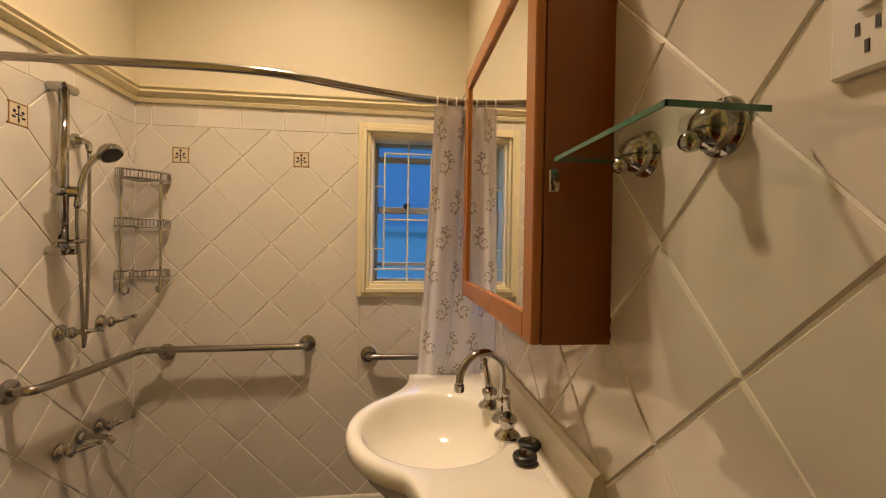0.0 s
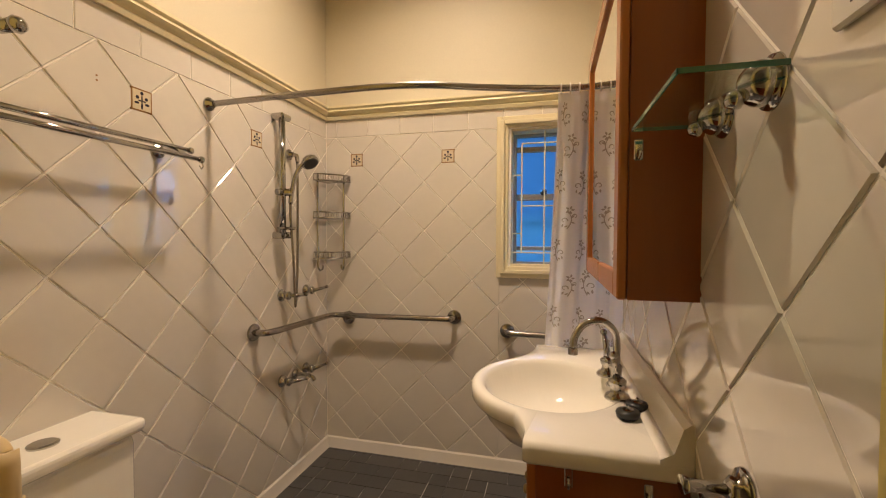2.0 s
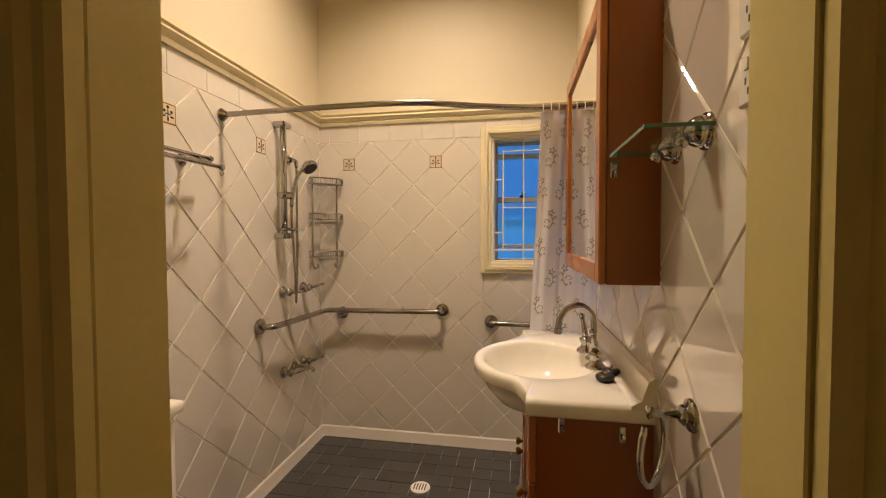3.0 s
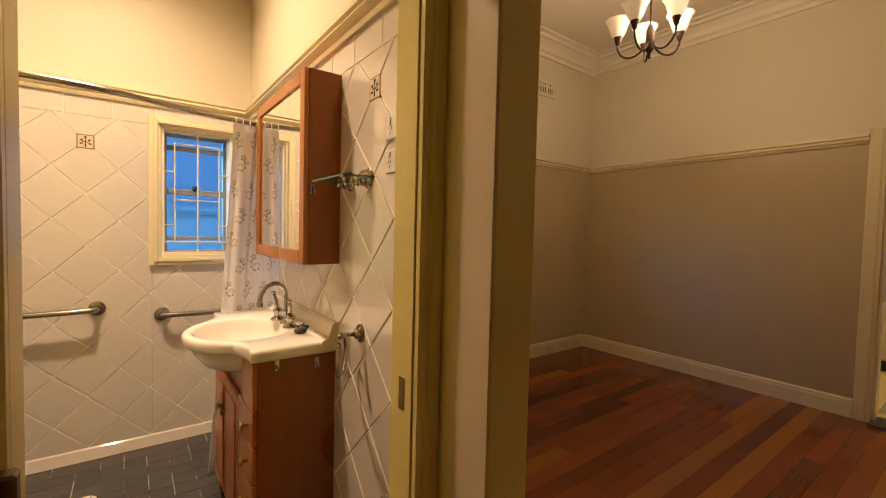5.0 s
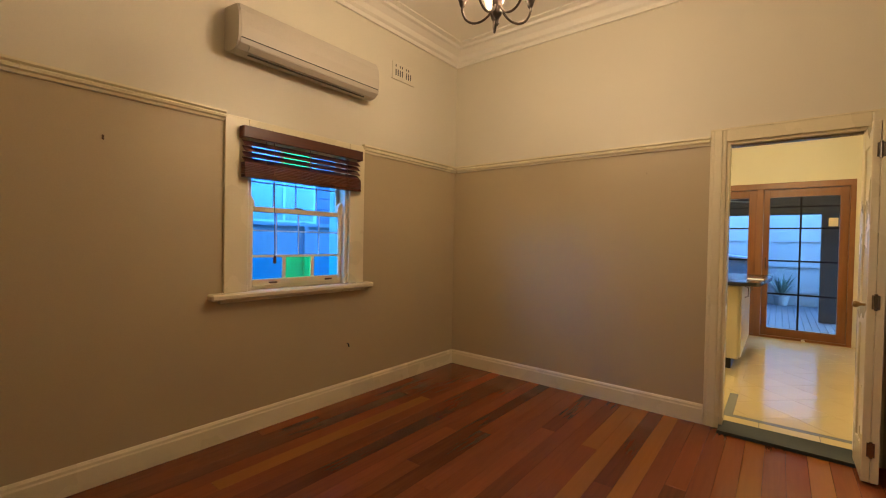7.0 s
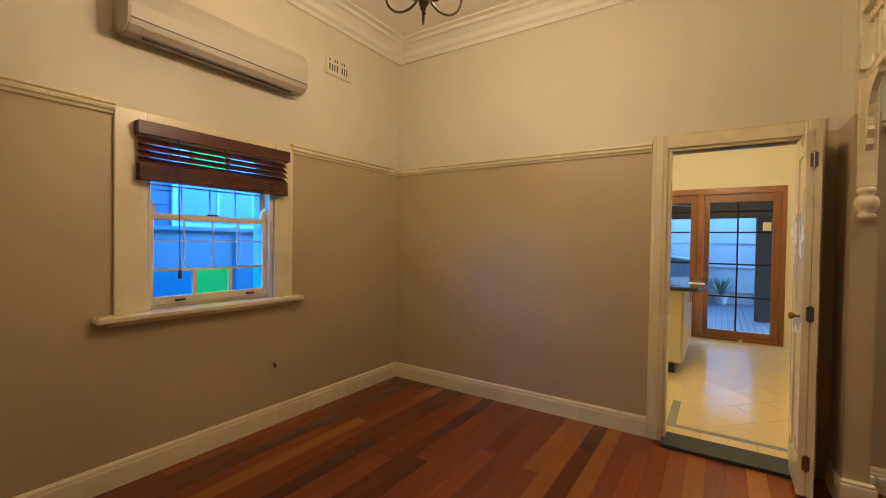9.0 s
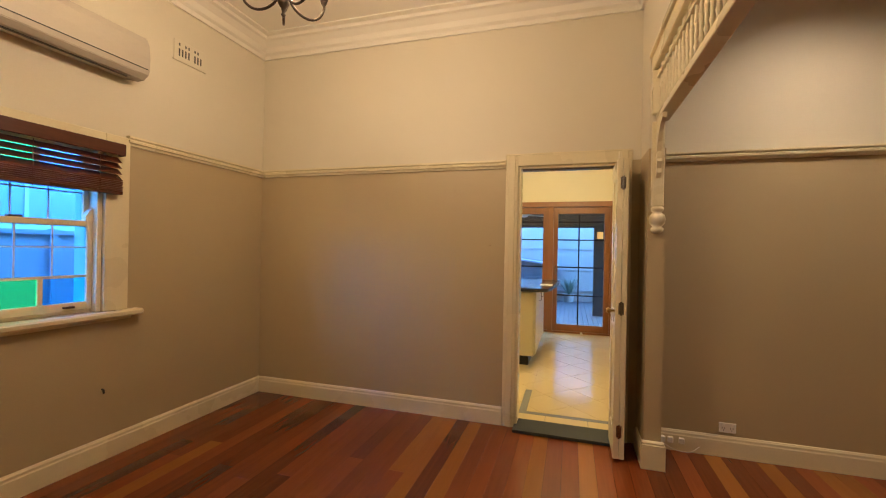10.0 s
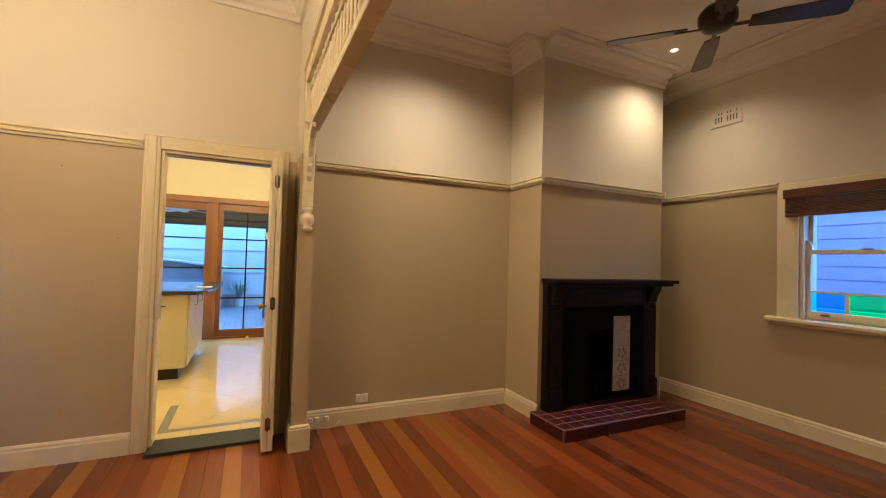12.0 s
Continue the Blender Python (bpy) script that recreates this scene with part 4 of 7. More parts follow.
part("spray_face", lathe(bmesh.new(), [(0.036, 0.0205), (0.036, 0.023), (0.02, 0.024)], (-5.055, -0.375, 1.655), (0.62, -0.18, -0.76), 20), M_BLACK, sh, "dark rubber spray face")
el = bmesh.new()
lathe(el, [(0.028, 0), (0.028, 0.006), (0.018, 0.012), (0.012, 0.03)], (-5.203, -0.33, 1.7), (1, 0, 0), 18)
tube(el, curve_pts([(-5.18, -0.33, 1.7), (-5.155, -0.33, 1.69), (-5.15, -0.332, 1.66)], 4), 0.011, 10)
part("wall_elbow", el, M_CHROME, sh)
hose = curve_pts([(-5.15, -0.332, 1.66), (-5.148, -0.335, 1.4), (-5.146, -0.345, 1.1), (-5.143, -0.36, 0.96), (-5.138, -0.375, 0.925), (-5.133, -0.385, 0.96), (-5.13, -0.40, 1.15), (-5.127, -0.425, 1.35), (-5.125, -0.43, 1.44)], 8)
part("hose", tube(bmesh.new(), hose, 0.0065, 8), M_STEEL, sh, "ribbed steel shower hose", smooth=True)


def lever_tap(at, out, lever, label, spout=False):
    """A wall or bench tap: rose, body, lever."""
    t = thing("lever_tap", at, label, "tap", "chrome bathroom taps")
    a, o, lv = Vector(at), Vector(out), Vector(lever)
    part("rose", lathe(bmesh.new(), [(0.031, 0), (0.032, 0.005), (0.027, 0.012), (0.018, 0.017), (0.016, 0.03), (0.021, 0.036), (0.022, 0.047), (0.014, 0.054)], a, o, 18), M_CHROME, t, smooth=True)
    tip = a + o * 0.052
    part("lever", tube(bmesh.new(), [tip - o * 0.006, tip + lv * 0.03 + o * 0.004, tip + lv * 0.07 + o * 0.008], 0.006, 10, taper=[0.012, 0.009, 0.007]), M_CHROME, t, smooth=True)
    part("lever_end", lathe(bmesh.new(), [(0.004, -0.009), (0.010, -0.004), (0.010, 0.004), (0.004, 0.010)], tip + lv * 0.072 + o * 0.008, lv, 10), M_CHROME, t, smooth=True)
    return t


for y, z, lv in ((-0.40, 0.982, (0.6, 0.7, 0.02)), (-0.185, 0.982, (0.55, 0.8, 0.22)), (-0.40, 0.545, (0.6, 0.7, 0.08)), (-0.19, 0.548, (0.55, 0.8, 0.25))):
    lever_tap((-5.203, y, z), (1, 0, 0), Vector(lv).normalized(), "chrome lever tap on tiled shower wall")
st = thing("bath_spout", (-5.203, -0.29, 0.545), "short chrome wall spout between shower taps", "tap")
part("rose", lathe(bmesh.new(), [(0.026, 0), (0.026, 0.006), (0.014, 0.014)], (-5.203, -0.29, 0.545), (1, 0, 0), 16), M_CHROME, st)
part("spout", tube(bmesh.new(), curve_pts([(-5.2, -0.29, 0.545), (-5.15, -0.29, 0.55), (-5.10, -0.288, 0.54), (-5.085, -0.287, 0.522)], 4), 0.011, 10), M_CHROME, st, smooth=True)

# corner caddy
cd = thing("shower_caddy", (XB0 + 0.08, YB1 - 0.08, 1.09), "three-tier chrome wire corner shower caddy", "caddy")
cx, cy = XB0 + 0.004, YB1 - 0.004
for z in (1.60, 1.385, 1.155):
    front = curve_pts([(cx + 0.158, cy - 0.008, z), (cx + 0.15, cy - 0.05, z), (cx + 0.105, cy - 0.105, z), (cx + 0.05, cy - 0.15, z), (cx + 0.008, cy - 0.158, z)], 5)
    shelf = part("shelf", tube(tube(bmesh.new(), front, 0.0045, 6), [p + Vector((0, 0, 0.035)) for p in front], 0.0045, 6), M_CHROME, cd)
    bm = bmesh.new()
    for p in front[::1]:
        tube(bm, [p, p + Vector((0, 0, 0.035))], 0.0018, 5)
    part("rail_wires", bm, M_CHROME, shelf)
    bm = bmesh.new()
    for k in range(1, 13):
        u = 0.158 * k / 13
        v = math.sqrt(max(0.158 ** 2 - u ** 2, 0)) * 0.98
        tube(bm, [(cx + u, cy - 0.006, z), (cx + u, cy - max(v, 0.02), z)], 0.0018, 5)
    part("floor_wires", bm, M_CHROME, shelf)
    part("back_wire", tube(bmesh.new(), [(cx + 0.158, cy - 0.006, z), (cx + 0.006, cy - 0.006, z), (cx + 0.006, cy - 0.158, z)], 0.003, 6), M_CHROME, shelf)
for (a, b) in ((0.118, 0.01), (0.01, 0.118)):
    p = (cx + a, cy - b)
    hookd = Vector((0.0, -0.03, 0)) if a > b else Vector((0.03, 0, 0))
    top = Vector((p[0], p[1], 1.645))
    low = Vector((p[0], p[1], 1.10))
    part("upright", tube(bmesh.new(), [top, low, low + hookd * 0.4 + Vector((0, 0, -0.018)), low + hookd + Vector((0, 0, -0.008)), low + hookd * 1.1 + Vector((0, 0, 0.014))], 0.0058, 8), M_CHROME, cd)

# towel rail
tw = thing("towel_rail", (XB0, -1.4, 1.56), "double chrome towel rail on tiled wall", "towel rail")
part("bar", tube(bmesh.new(), [(-5.13, -1.78, 1.582), (-5.13, -1.02, 1.582)], 0.0085, 12), M_CHROME, tw, smooth=True)
part("bar", tube(bmesh.new(), [(-5.07, -1.80, 1.545), (-5.07, -1.035, 1.545)], 0.0085, 12), M_CHROME, tw, smooth=True)
for y in (-1.075, -1.72):
    bm = bmesh.new()
    lathe(bm, [(0.024, 0), (0.024, 0.006), (0.016, 0.012)], (-5.203, y, 1.572), (1, 0, 0), 16)
    tube(bm, [(-5.2, y, 1.572), (-5.13, y, 1.574), (-5.068, y, 1.545)], 0.0075, 8)
    part("bracket", bm, M_CHROME, tw)
for a, b, z in ((-5.13, -1.015, 1.582), (-5.07, -1.03, 1.545)):
    part("end_cap", lathe(bmesh.new(), [(0.006, -0.008), (0.0125, 0), (0.012, 0.008), (0.004, 0.014)], (a, b, z), (0, 1, 0), 12), M_CHROME, tw, smooth=True)
part("end_loop", tube(bmesh.new(), [(-5.07, -1.026, 1.538), (-5.064, -1.024, 1.522), (-5.074, -1.022, 1.514), (-5.08, -1.024, 1.526)], 0.002, 6), M_CHROME, tw)
rh = thing("robe_hook", (XB0, -1.55, 1.76), "chrome robe hook on tiled wall", "hook")
part("rose", lathe(bmesh.new(), [(0.024, 0), (0.024, 0.006), (0.014, 0.012), (0.011, 0.03)], (-5.203, -1.55, 1.765), (1, 0, 0), 16), M_CHROME, rh)
part("end_knob", lathe(bmesh.new(), [(0.004, -0.018), (0.016, -0.012), (0.021, 0.0), (0.016, 0.012), (0.004, 0.018)], (-5.10, -1.525, 1.772), (1, 0.3, 0.1), 16), M_CHROME, rh, smooth=True)
part("arm", tube(bmesh.new(), [(-5.18, -1.55, 1.765), (-5.13, -1.54, 1.762), (-5.108, -1.527, 1.772)], 0.011, 12, taper=[0.012, 0.014, 0.017]), M_CHROME, rh, smooth=True)

# curtain rod and curtain
rod = thing("curtain_rod", (-4.4, -0.85, 1.8), "bowed steel shower curtain rod", "curtain rod")
rp = curve_pts([(-5.205, -0.85, 1.80), (-4.75, -0.866, 1.801), (-4.37, -0.855, 1.802), (-4.1, -0.77, 1.80), (-3.86, -0.705, 1.80), (-3.632, -0.69, 1.80)], 8)
part("rod", tube(bmesh.new(), rp, 0.0115, 12), M_STEEL, rod, smooth=True)
part("flange", lathe(bmesh.new(), [(0.026, 0), (0.027, 0.008), (0.018, 0.02), (0.013, 0.028)], (-5.204, -0.85, 1.80), (1, 0, 0), 18), M_CHROME, rod)
part("flange", lathe(bmesh.new(), [(0.026, 0), (0.027, 0.008), (0.018, 0.02), (0.013, 0.028)], (-3.630, -0.69, 1.80), (-1, 0, 0), 18), M_CHROME, rod)
cu = thing("shower_curtain", (-3.75, -0.68, 1.0), "white shower curtain printed with grey scrolls, drawn aside", "curtain")


def cloth_at(u, v):
    """A point of the hanging cloth: u across it, v down it."""
    left = -3.872 - 0.08 * v ** 1.2
    right = -3.64 + 0.004 * v
    ph = u * 2 * math.pi * 2.6
    x = left + (right - left) * u + 0.005 * math.sin(ph + 1.5 + 2.2 * v)
    y = -0.70 + 0.13 * v + (0.005 + 0.010 * v) * math.sin(ph + 0.8 * math.sin(3 * v)) + (0.002 + 0.002 * v) * math.sin(ph * 2.7 + 4 * v)
    return Vector((x, y, 1.785 - v * 1.755))


def curtain_mesh():
    bm = bmesh.new()
    nu, nv = 80, 34
    grid = [[bm.verts.new(cloth_at(i / nu, j / nv)) for i in range(nu + 1)] for j in range(nv + 1)]
    for j in range(nv):
        for i in range(nu):
            bm.faces.new((grid[j][i], grid[j][i + 1], grid[j + 1][i + 1], grid[j + 1][i]))
    return bm


def print_ribbon(bm, pts, ws):
    """A printed stroke, lying just off the cloth; pts are (metres across, metres down)."""
    rows = []
    for k, (a, d) in enumerate(pts):
        p, q = pts[max(k - 1, 0)], pts[min(k + 1, len(pts) - 1)]
        t = Vector((q[0] - p[0], q[1] - p[1])).normalized()
        nn = Vector((-t.y, t.x)) * ws[k]
        row = []
        for sg in (1, -1):
            u, v = (a + nn.x * sg) / 0.29, (d + nn.y * sg) / 1.755
            row.append((u, v))
        rows.append(row)
    if any(not (0.01 < u < 0.99 and 0.01 < v < 0.99) for r in rows for u, v in r):
        return
    vs = [[bm.verts.new(cloth_at(u, v) + Vector((0, -0.0022, 0))) for u, v in r] for r in rows]
    for a, b in zip(vs, vs[1:]):
        bm.faces.new((a[0], a[1], b[1], b[0]))


def sprig(bm, at, size, flip, rnd):
    """A curling stem with two side scrolls, a few leaves and a cluster of petals."""
    at = Vector(at)

    def put(a, d):
        return (at.x + flip * a * size, at.y + d * size)

    def stroke(f, n, w0, w1):
        pts = [put(*f(k / n)) for k in range(n + 1)]
        print_ribbon(bm, pts, [w0 + (w1 - w0) * k / n for k in range(n + 1)])

    def scroll(c, r, a0, turn):
        stroke(lambda t: (c[0] + r * (1 - 0.75 * t) * math.cos(a0 + turn * t), c[1] + r * (1 - 0.75 * t) * math.sin(a0 + turn * t)), 16, 0.0020, 0.0011)

    def leaf_shape(c, a, ln, wd):
        pts = [put(c[0] + math.cos(a) * ln * t, c[1] + math.sin(a) * ln * t) for t in (0, 0.25, 0.55, 0.8, 1)]
        print_ribbon(bm, pts, [0.0006, wd * 0.8 * size, wd * size, wd * 0.6 * size, 0.0005])
    stroke(lambda t: (0.22 * math.sin(3.2 * t) - 0.1, 0.6 - 1.1 * t), 14, 0.0022, 0.0012)
    scroll((-0.26, 0.12), 0.2, 0.2, -5.2)
    scroll((0.3, -0.12), 0.17, 2.6, 5.4)
    for k in range(5):
        leaf_shape((0.02 + 0.05 * math.cos(k * 1.3), -0.48 + 0.05 * math.sin(k * 1.3)), k * 1.256 + rnd.uniform(-0.2, 0.2), 0.2, 0.055)
    for a, d, g in ((0.1, 0.2, 0.5), (0.12, -0.05, -0.6), (-0.06, 0.42, 2.6), (0.1, -0.3, 3.5), (-0.3, 0.3, 1.9)):
        leaf_shape((a, d), g + rnd.uniform(-0.3, 0.3), 0.2, 0.05)


cb = part("cloth", curtain_mesh(), M_CURTAIN, cu, smooth=True)
rnd_print = random.Random(0)
for row in range(14):
    for k in range(4):
        a = 0.035 + 0.085 * k + (0.042 if row % 2 else 0) + rnd_print.uniform(-0.008, 0.008)
        bm = bmesh.new()
        sprig(bm, (a, 0.07 + 0.122 * row + rnd_print.uniform(-0.012, 0.012)), rnd_print.uniform(0.056, 0.07), 1 if (row + k) % 2 else -1, rnd_print)
        if len(bm.faces) > 8:
            part("printed_sprig", bm, M_PRINT, cb)
        else:
            bm.free()
sol = cb.modifiers.new("thickness", "SOLIDIFY")
sol.thickness = 0.0015
for k in range(7):
    x = -3.858 + 0.031 * k
    y = -0.705 + 0.002 * k
    bm = bmesh.new()
    tube(bm, [(x, y + 0.016 * math.cos(a), 1.797 + 0.018 * math.sin(a)) for a in [i * math.pi / 6 for i in range(13)]], 0.0022, 6)
    part("ring", bm, M_PLASTIC, cu, "white plastic curtain ring")

# vanity
va = thing("vanity_cabinet", (-3.78, -1.0, 0), "cherry veneer vanity cabinet with drawers and doors", "cabinet")
VX0, VX1, VY0, VY1 = -3.912, -3.634, -1.395, -0.635
part("side_panel", B(VX0, VX1, VY0, VY0 + 0.018, 0.0, 0.83, bevel=0.0015), M_CHERRY, va)
part("side_panel", B(VX0, VX1, VY1 - 0.018, VY1, 0.0, 0.83, bevel=0.0015), M_CHERRY, va)
part("back_panel", B(VX1 - 0.01, VX1 - 0.001, VY0 + 0.018, VY1 - 0.018, 0.08, 0.83), M_CHERRY, va)
part("carcass_front", B(VX0 + 0.004, VX0 + 0.018, VY0 + 0.018, VY1 - 0.018, 0.08, 0.721), M_CHERRY, va)
part("bottom_panel", B(VX0 + 0.019, VX1 - 0.011, VY0 + 0.018, VY1 - 0.018, 0.08, 0.098), M_CHERRY, va)
for ya, yb_ in ((VY0 + 0.004, -1.225), (-0.83, VY1 - 0.004)):
    part("fascia", B(VX0 - 0.018, VX0 + 0.002, ya, yb_, 0.655, 0.829, bevel=0.003), M_CHERRY_L, va)
part("kickboard", B(VX0 + 0.04, VX0 + 0.055, VY0 + 0.02, VY1 - 0.02, 0, 0.079), M_BLACK, va, "dark kickboard")


def knob(p, o, par, mat=None):
    part("knob", lathe(bmesh.new(), [(0.006, 0), (0.006, 0.012), (0.013, 0.018), (0.015, 0.025), (0.009, 0.031)], p, o, 12), mat or M_BRASS, par, "small brass knob", smooth=True)


def panel_front(name, y0, y1, z0, z1, arch, par):
    bm = bmesh.new()
    box(bm, VX0 - 0.018, VX0 + 0.002, y0, y1, z0, z1, bevel=0.004)
    w = 0.035
    if z1 - z0 > 0.2:
        box(bm, VX0 - 0.024, VX0 - 0.016, y0 + w, y1 - w, z0 + w, z1 - w, bevel=0.004)
    return part(name, bm, M_CHERRY_L, par)


zz = [0.09, 0.255, 0.40, 0.53, 0.655]
for a, b in zip(zz, zz[1:]):
    dr = panel_front("drawer_front", VY0 + 0.006, VY0 + 0.235, a, b - 0.006, False, va)
    knob((VX0 - 0.019, VY0 + 0.06, (a + b) / 2), (-1, 0, 0), dr)
for a, b, ky in ((VY0 + 0.241, VY0 + 0.495, VY0 + 0.46), (VY0 + 0.501, VY1 - 0.006, VY0 + 0.535)):
    dr = panel_front("door", a, b, 0.09, 0.63, True, va)
    knob((VX0 - 0.019, ky, 0.50), (-1, 0, 0), dr)
for x, z in ((-3.849, 0.812), (-3.705, 0.80)):
    h = thing("adhesive_hook", (x, VY0, z), "small chrome hook stuck to vanity side", "hook", "small chrome hooks")
    part("backplate", B(x - 0.008, x + 0.008, VY0 - 0.004, VY0, z - 0.022, z + 0.018, bevel=0.002), M_CHROME, h)
    part("hook", tube(bmesh.new(), [(x, VY0 - 0.003, z - 0.004), (x, VY0 - 0.016, z - 0.016), (x, VY0 - 0.02, z - 0.006)], 0.003, 8), M_CHROME, h)

BC = Vector((-3.885, -1.03))          # basin centre
VT = 0.876                             # bench top
YN, YF = -1.412, -0.618


def bench_outline():
    """Bench with a round belly in front of the basin; sweeps into it with a hollow curve."""
    pts = [(-3.631, YN), (-3.928, YN), (-3.938, YN + 0.008)]
    for k in range(7):
        t = k / 6
        pts.append((-3.936 - 0.03 * t ** 2, YN + 0.02 + 0.125 * t))
    a0, a1 = radians(232), radians(128)
    for k in range(25):
        a = a0 + (a1 - a0) * k / 24
        pts.append((-3.855 + 0.25 * math.cos(a), BC.y + 0.262 * math.sin(a)))
    for k in range(7):
        t = 1 - k / 6
        pts.append((-3.936 - 0.03 * t ** 2, YF - 0.02 - 0.125 * t))
    pts += [(-3.938, YF - 0.008), (-3.928, YF), (-3.631, YF)]
    return pts


def ray_out(o, a, poly):
    d = Vector((math.cos(a), math.sin(a)))
    best = None
    for p, q in zip(poly, poly[1:] + poly[:1]):
        p, q = Vector(p), Vector(q)
        e = q - p
        den = d.x * e.y - d.y * e.x
        if abs(den) < 1e-9:
            continue
        w = p - o
        t = (w.x * e.y - w.y * e.x) / den
        s = (w.x * d.y - w.y * d.x) / den
        if t > 0 and -1e-6 <= s <= 1 + 1e-6 and (best is None or t > best):
            best = t
    return best or 0.1


def bench_top():
    poly = bench_outline()
    ang = sorted({round(2 * math.pi * k / 72, 5) for k in range(72)} | {round(math.atan2(y - BC.y, x - BC.x) % (2 * math.pi), 5) for x, y in poly})
    bm = bmesh.new()
    rings = []

    def ring(f):
        rings.append([bm.verts.new(f(a)) for a in ang])

    def bowl(a, k):
        return Vector((BC.x + 0.182 * k * math.cos(a), BC.y + 0.205 * k * math.sin(a)))

    for k, z in ((0.12, -0.135), (0.4, -0.13), (0.65, -0.112), (0.84, -0.078), (0.95, -0.035), (0.99, -0.014), (1.025, -0.004), (1.07, 0.0)):
        ring(lambda a, k=k, z=z: Vector((*bowl(a, k), VT + z)))
    for inset, z in ((0.014, 0.0), (0.005, -0.003), (0.0, -0.012), (0.0, -0.036), (0.006, -0.044)):
        ring(lambda a, i=inset, z=z: Vector((*(BC + Vector((math.cos(a), math.sin(a))) * (ray_out(BC, a, poly) - i)), VT + z)))
    for k, z in ((1.09, -0.046), (1.0, -0.085), (0.8, -0.13), (0.5, -0.152), (0.12, -0.156)):
        ring(lambda a, k=k, z=z: Vector((*bowl(a, k), VT + z)))
    n = len(ang)
    for p, q in zip(rings, rings[1:]):
        for i in range(n):
            bm.faces.new((p[i], p[(i + 1) % n], q[(i + 1) % n], q[i]))
    bm.faces.new(rings[0])
    bm.faces.new(rings[-1][::-1])
    return bm


vt = thing("vanity_basin_top", (-3.78, -1.0, VT), "cream moulded basin top with rounded bowl", "basin")
tb = part("basin", bench_top(), M_CERAMIC, vt, smooth=True)
bs = bmesh.new()
prism(bs, [(-3.630, VT - 0.04), (-3.630, VT + 0.066), (-3.640, VT + 0.068), (-3.652, VT + 0.058), (-3.667, VT + 0.012), (-3.69, VT - 0.001), (-3.69, VT - 0.03)], lambda u, v, w: Vector((u, w, v)), YN + 0.0005, YF - 0.0005)
part("upstand", bs, M_CERAMIC, vt)
part("drain", lathe(bmesh.new(), [(0.024, 0), (0.024, 0.003), (0.016, 0.004), (0.012, 0.0)], (BC.x, BC.y, VT - 0.1348), seg=16), M_CHROME, vt, "chrome basin waste")
goose = thing("gooseneck_spout", (-3.712, -1.03, VT), "chrome swivel gooseneck basin spout", "tap")
part("base", lathe(bmesh.new(), [(0.026, 0), (0.027, 0.004), (0.02, 0.012), (0.014, 0.02), (0.014, 0.05), (0.017, 0.055), (0.011, 0.062)], (-3.712, -1.03, VT), seg=18), M_CHROME, goose, smooth=True)
part("spout", tube(bmesh.new(), curve_pts([(-3.712, -1.03, VT + 0.05), (-3.712, -1.03, VT + 0.12), (-3.722, -1.032, VT + 0.155), (-3.755, -1.036, VT + 0.178), (-3.795, -1.04, VT + 0.168), (-3.82, -1.044, VT + 0.135), (-3.826, -1.045, VT + 0.10)], 6), 0.0098, 12), M_CHROME, goose, smooth=True)
part("nozzle", lathe(bmesh.new(), [(0.012, 0), (0.013, -0.004), (0.013, -0.018), (0.01, -0.02)], (-3.826, -1.045, VT + 0.102), seg=14), M_CHROME, goose)
for y, lv in ((-1.122, (-0.2, -0.5, 0.75)), (-0.938, (-0.1, 0.55, 0.75))):
    lever_tap((-3.722, y, VT), (0, 0, 1), Vector(lv).normalized(), "chrome lever tap on basin top")
for x, y, tl in ((-3.688, -1.185, 0.1), (-3.716, -1.238, -0.12)):
    pg = thing("basin_plug", (x, y, VT), "black rubber basin plug with chrome top", "plug", "loose basin plugs")
    part("rim", lathe(bmesh.new(), [(0.018, 0), (0.024, 0.004), (0.026, 0.012), (0.024, 0.017), (0.014, 0.018)], (x, y, VT + 0.0005), (tl * 0.3, 0, 1), 20), M_BLACK, pg, smooth=True)
    part("cap", lathe(bmesh.new(), [(0.013, 0.018), (0.013, 0.02), (0.004, 0.022), (0.004, 0.027), (0.002, 0.029)], (x, y, VT + 0.0005), (tl * 0.3, 0, 1), 16), M_CHROME, pg, "chrome plug cap")

# mirror cabinet
mc = thing("mirror_cabinet", (-3.7, -1.075, 1.165), "cherry bathroom cabinet with framed mirror door", "cabinet")
MX, MY0, MY1, MZ0, MZ1 = -3.752, -1.42, -0.73, 1.166, 1.864
part("side_panel", B(MX, XB1 - 0.004, MY0, MY0 + 0.016, MZ0, MZ1, bevel=0.001), M_CHERRY, mc)
part("side_panel", B(MX, XB1 - 0.004, MY1 - 0.016, MY1, MZ0, MZ1, bevel=0.001), M_CHERRY, mc)
part("top_panel", B(MX, XB1 - 0.004, MY0 + 0.016, MY1 - 0.016, MZ1 - 0.016, MZ1), M_CHERRY, mc)
part("bottom_panel", B(MX, XB1 - 0.004, MY0 + 0.016, MY1 - 0.016, MZ0, MZ0 + 0.016), M_CHERRY, mc)
part("back_panel", B(XB1 - 0.012, XB1 - 0.005, MY0 + 0.016, MY1 - 0.016, MZ0 + 0.016, MZ1 - 0.016), M_CHERRY, mc)
bm = bmesh.new()
fw = 0.05
for a, b, c, d in ((MY0, MY0 + fw, MZ0, MZ1), (MY1 - fw, MY1, MZ0, MZ1), (MY0 + fw, MY1 - fw, MZ0, MZ0 + fw), (MY0 + fw, MY1 - fw, MZ1 - fw, MZ1)):
    box(bm, MX - 0.018, MX - 0.001, a, b, c, d, bevel=0.003)
mdoor = part("door_frame", bm, M_CHERRY_L, mc, "lighter solid cherry mirror frame")
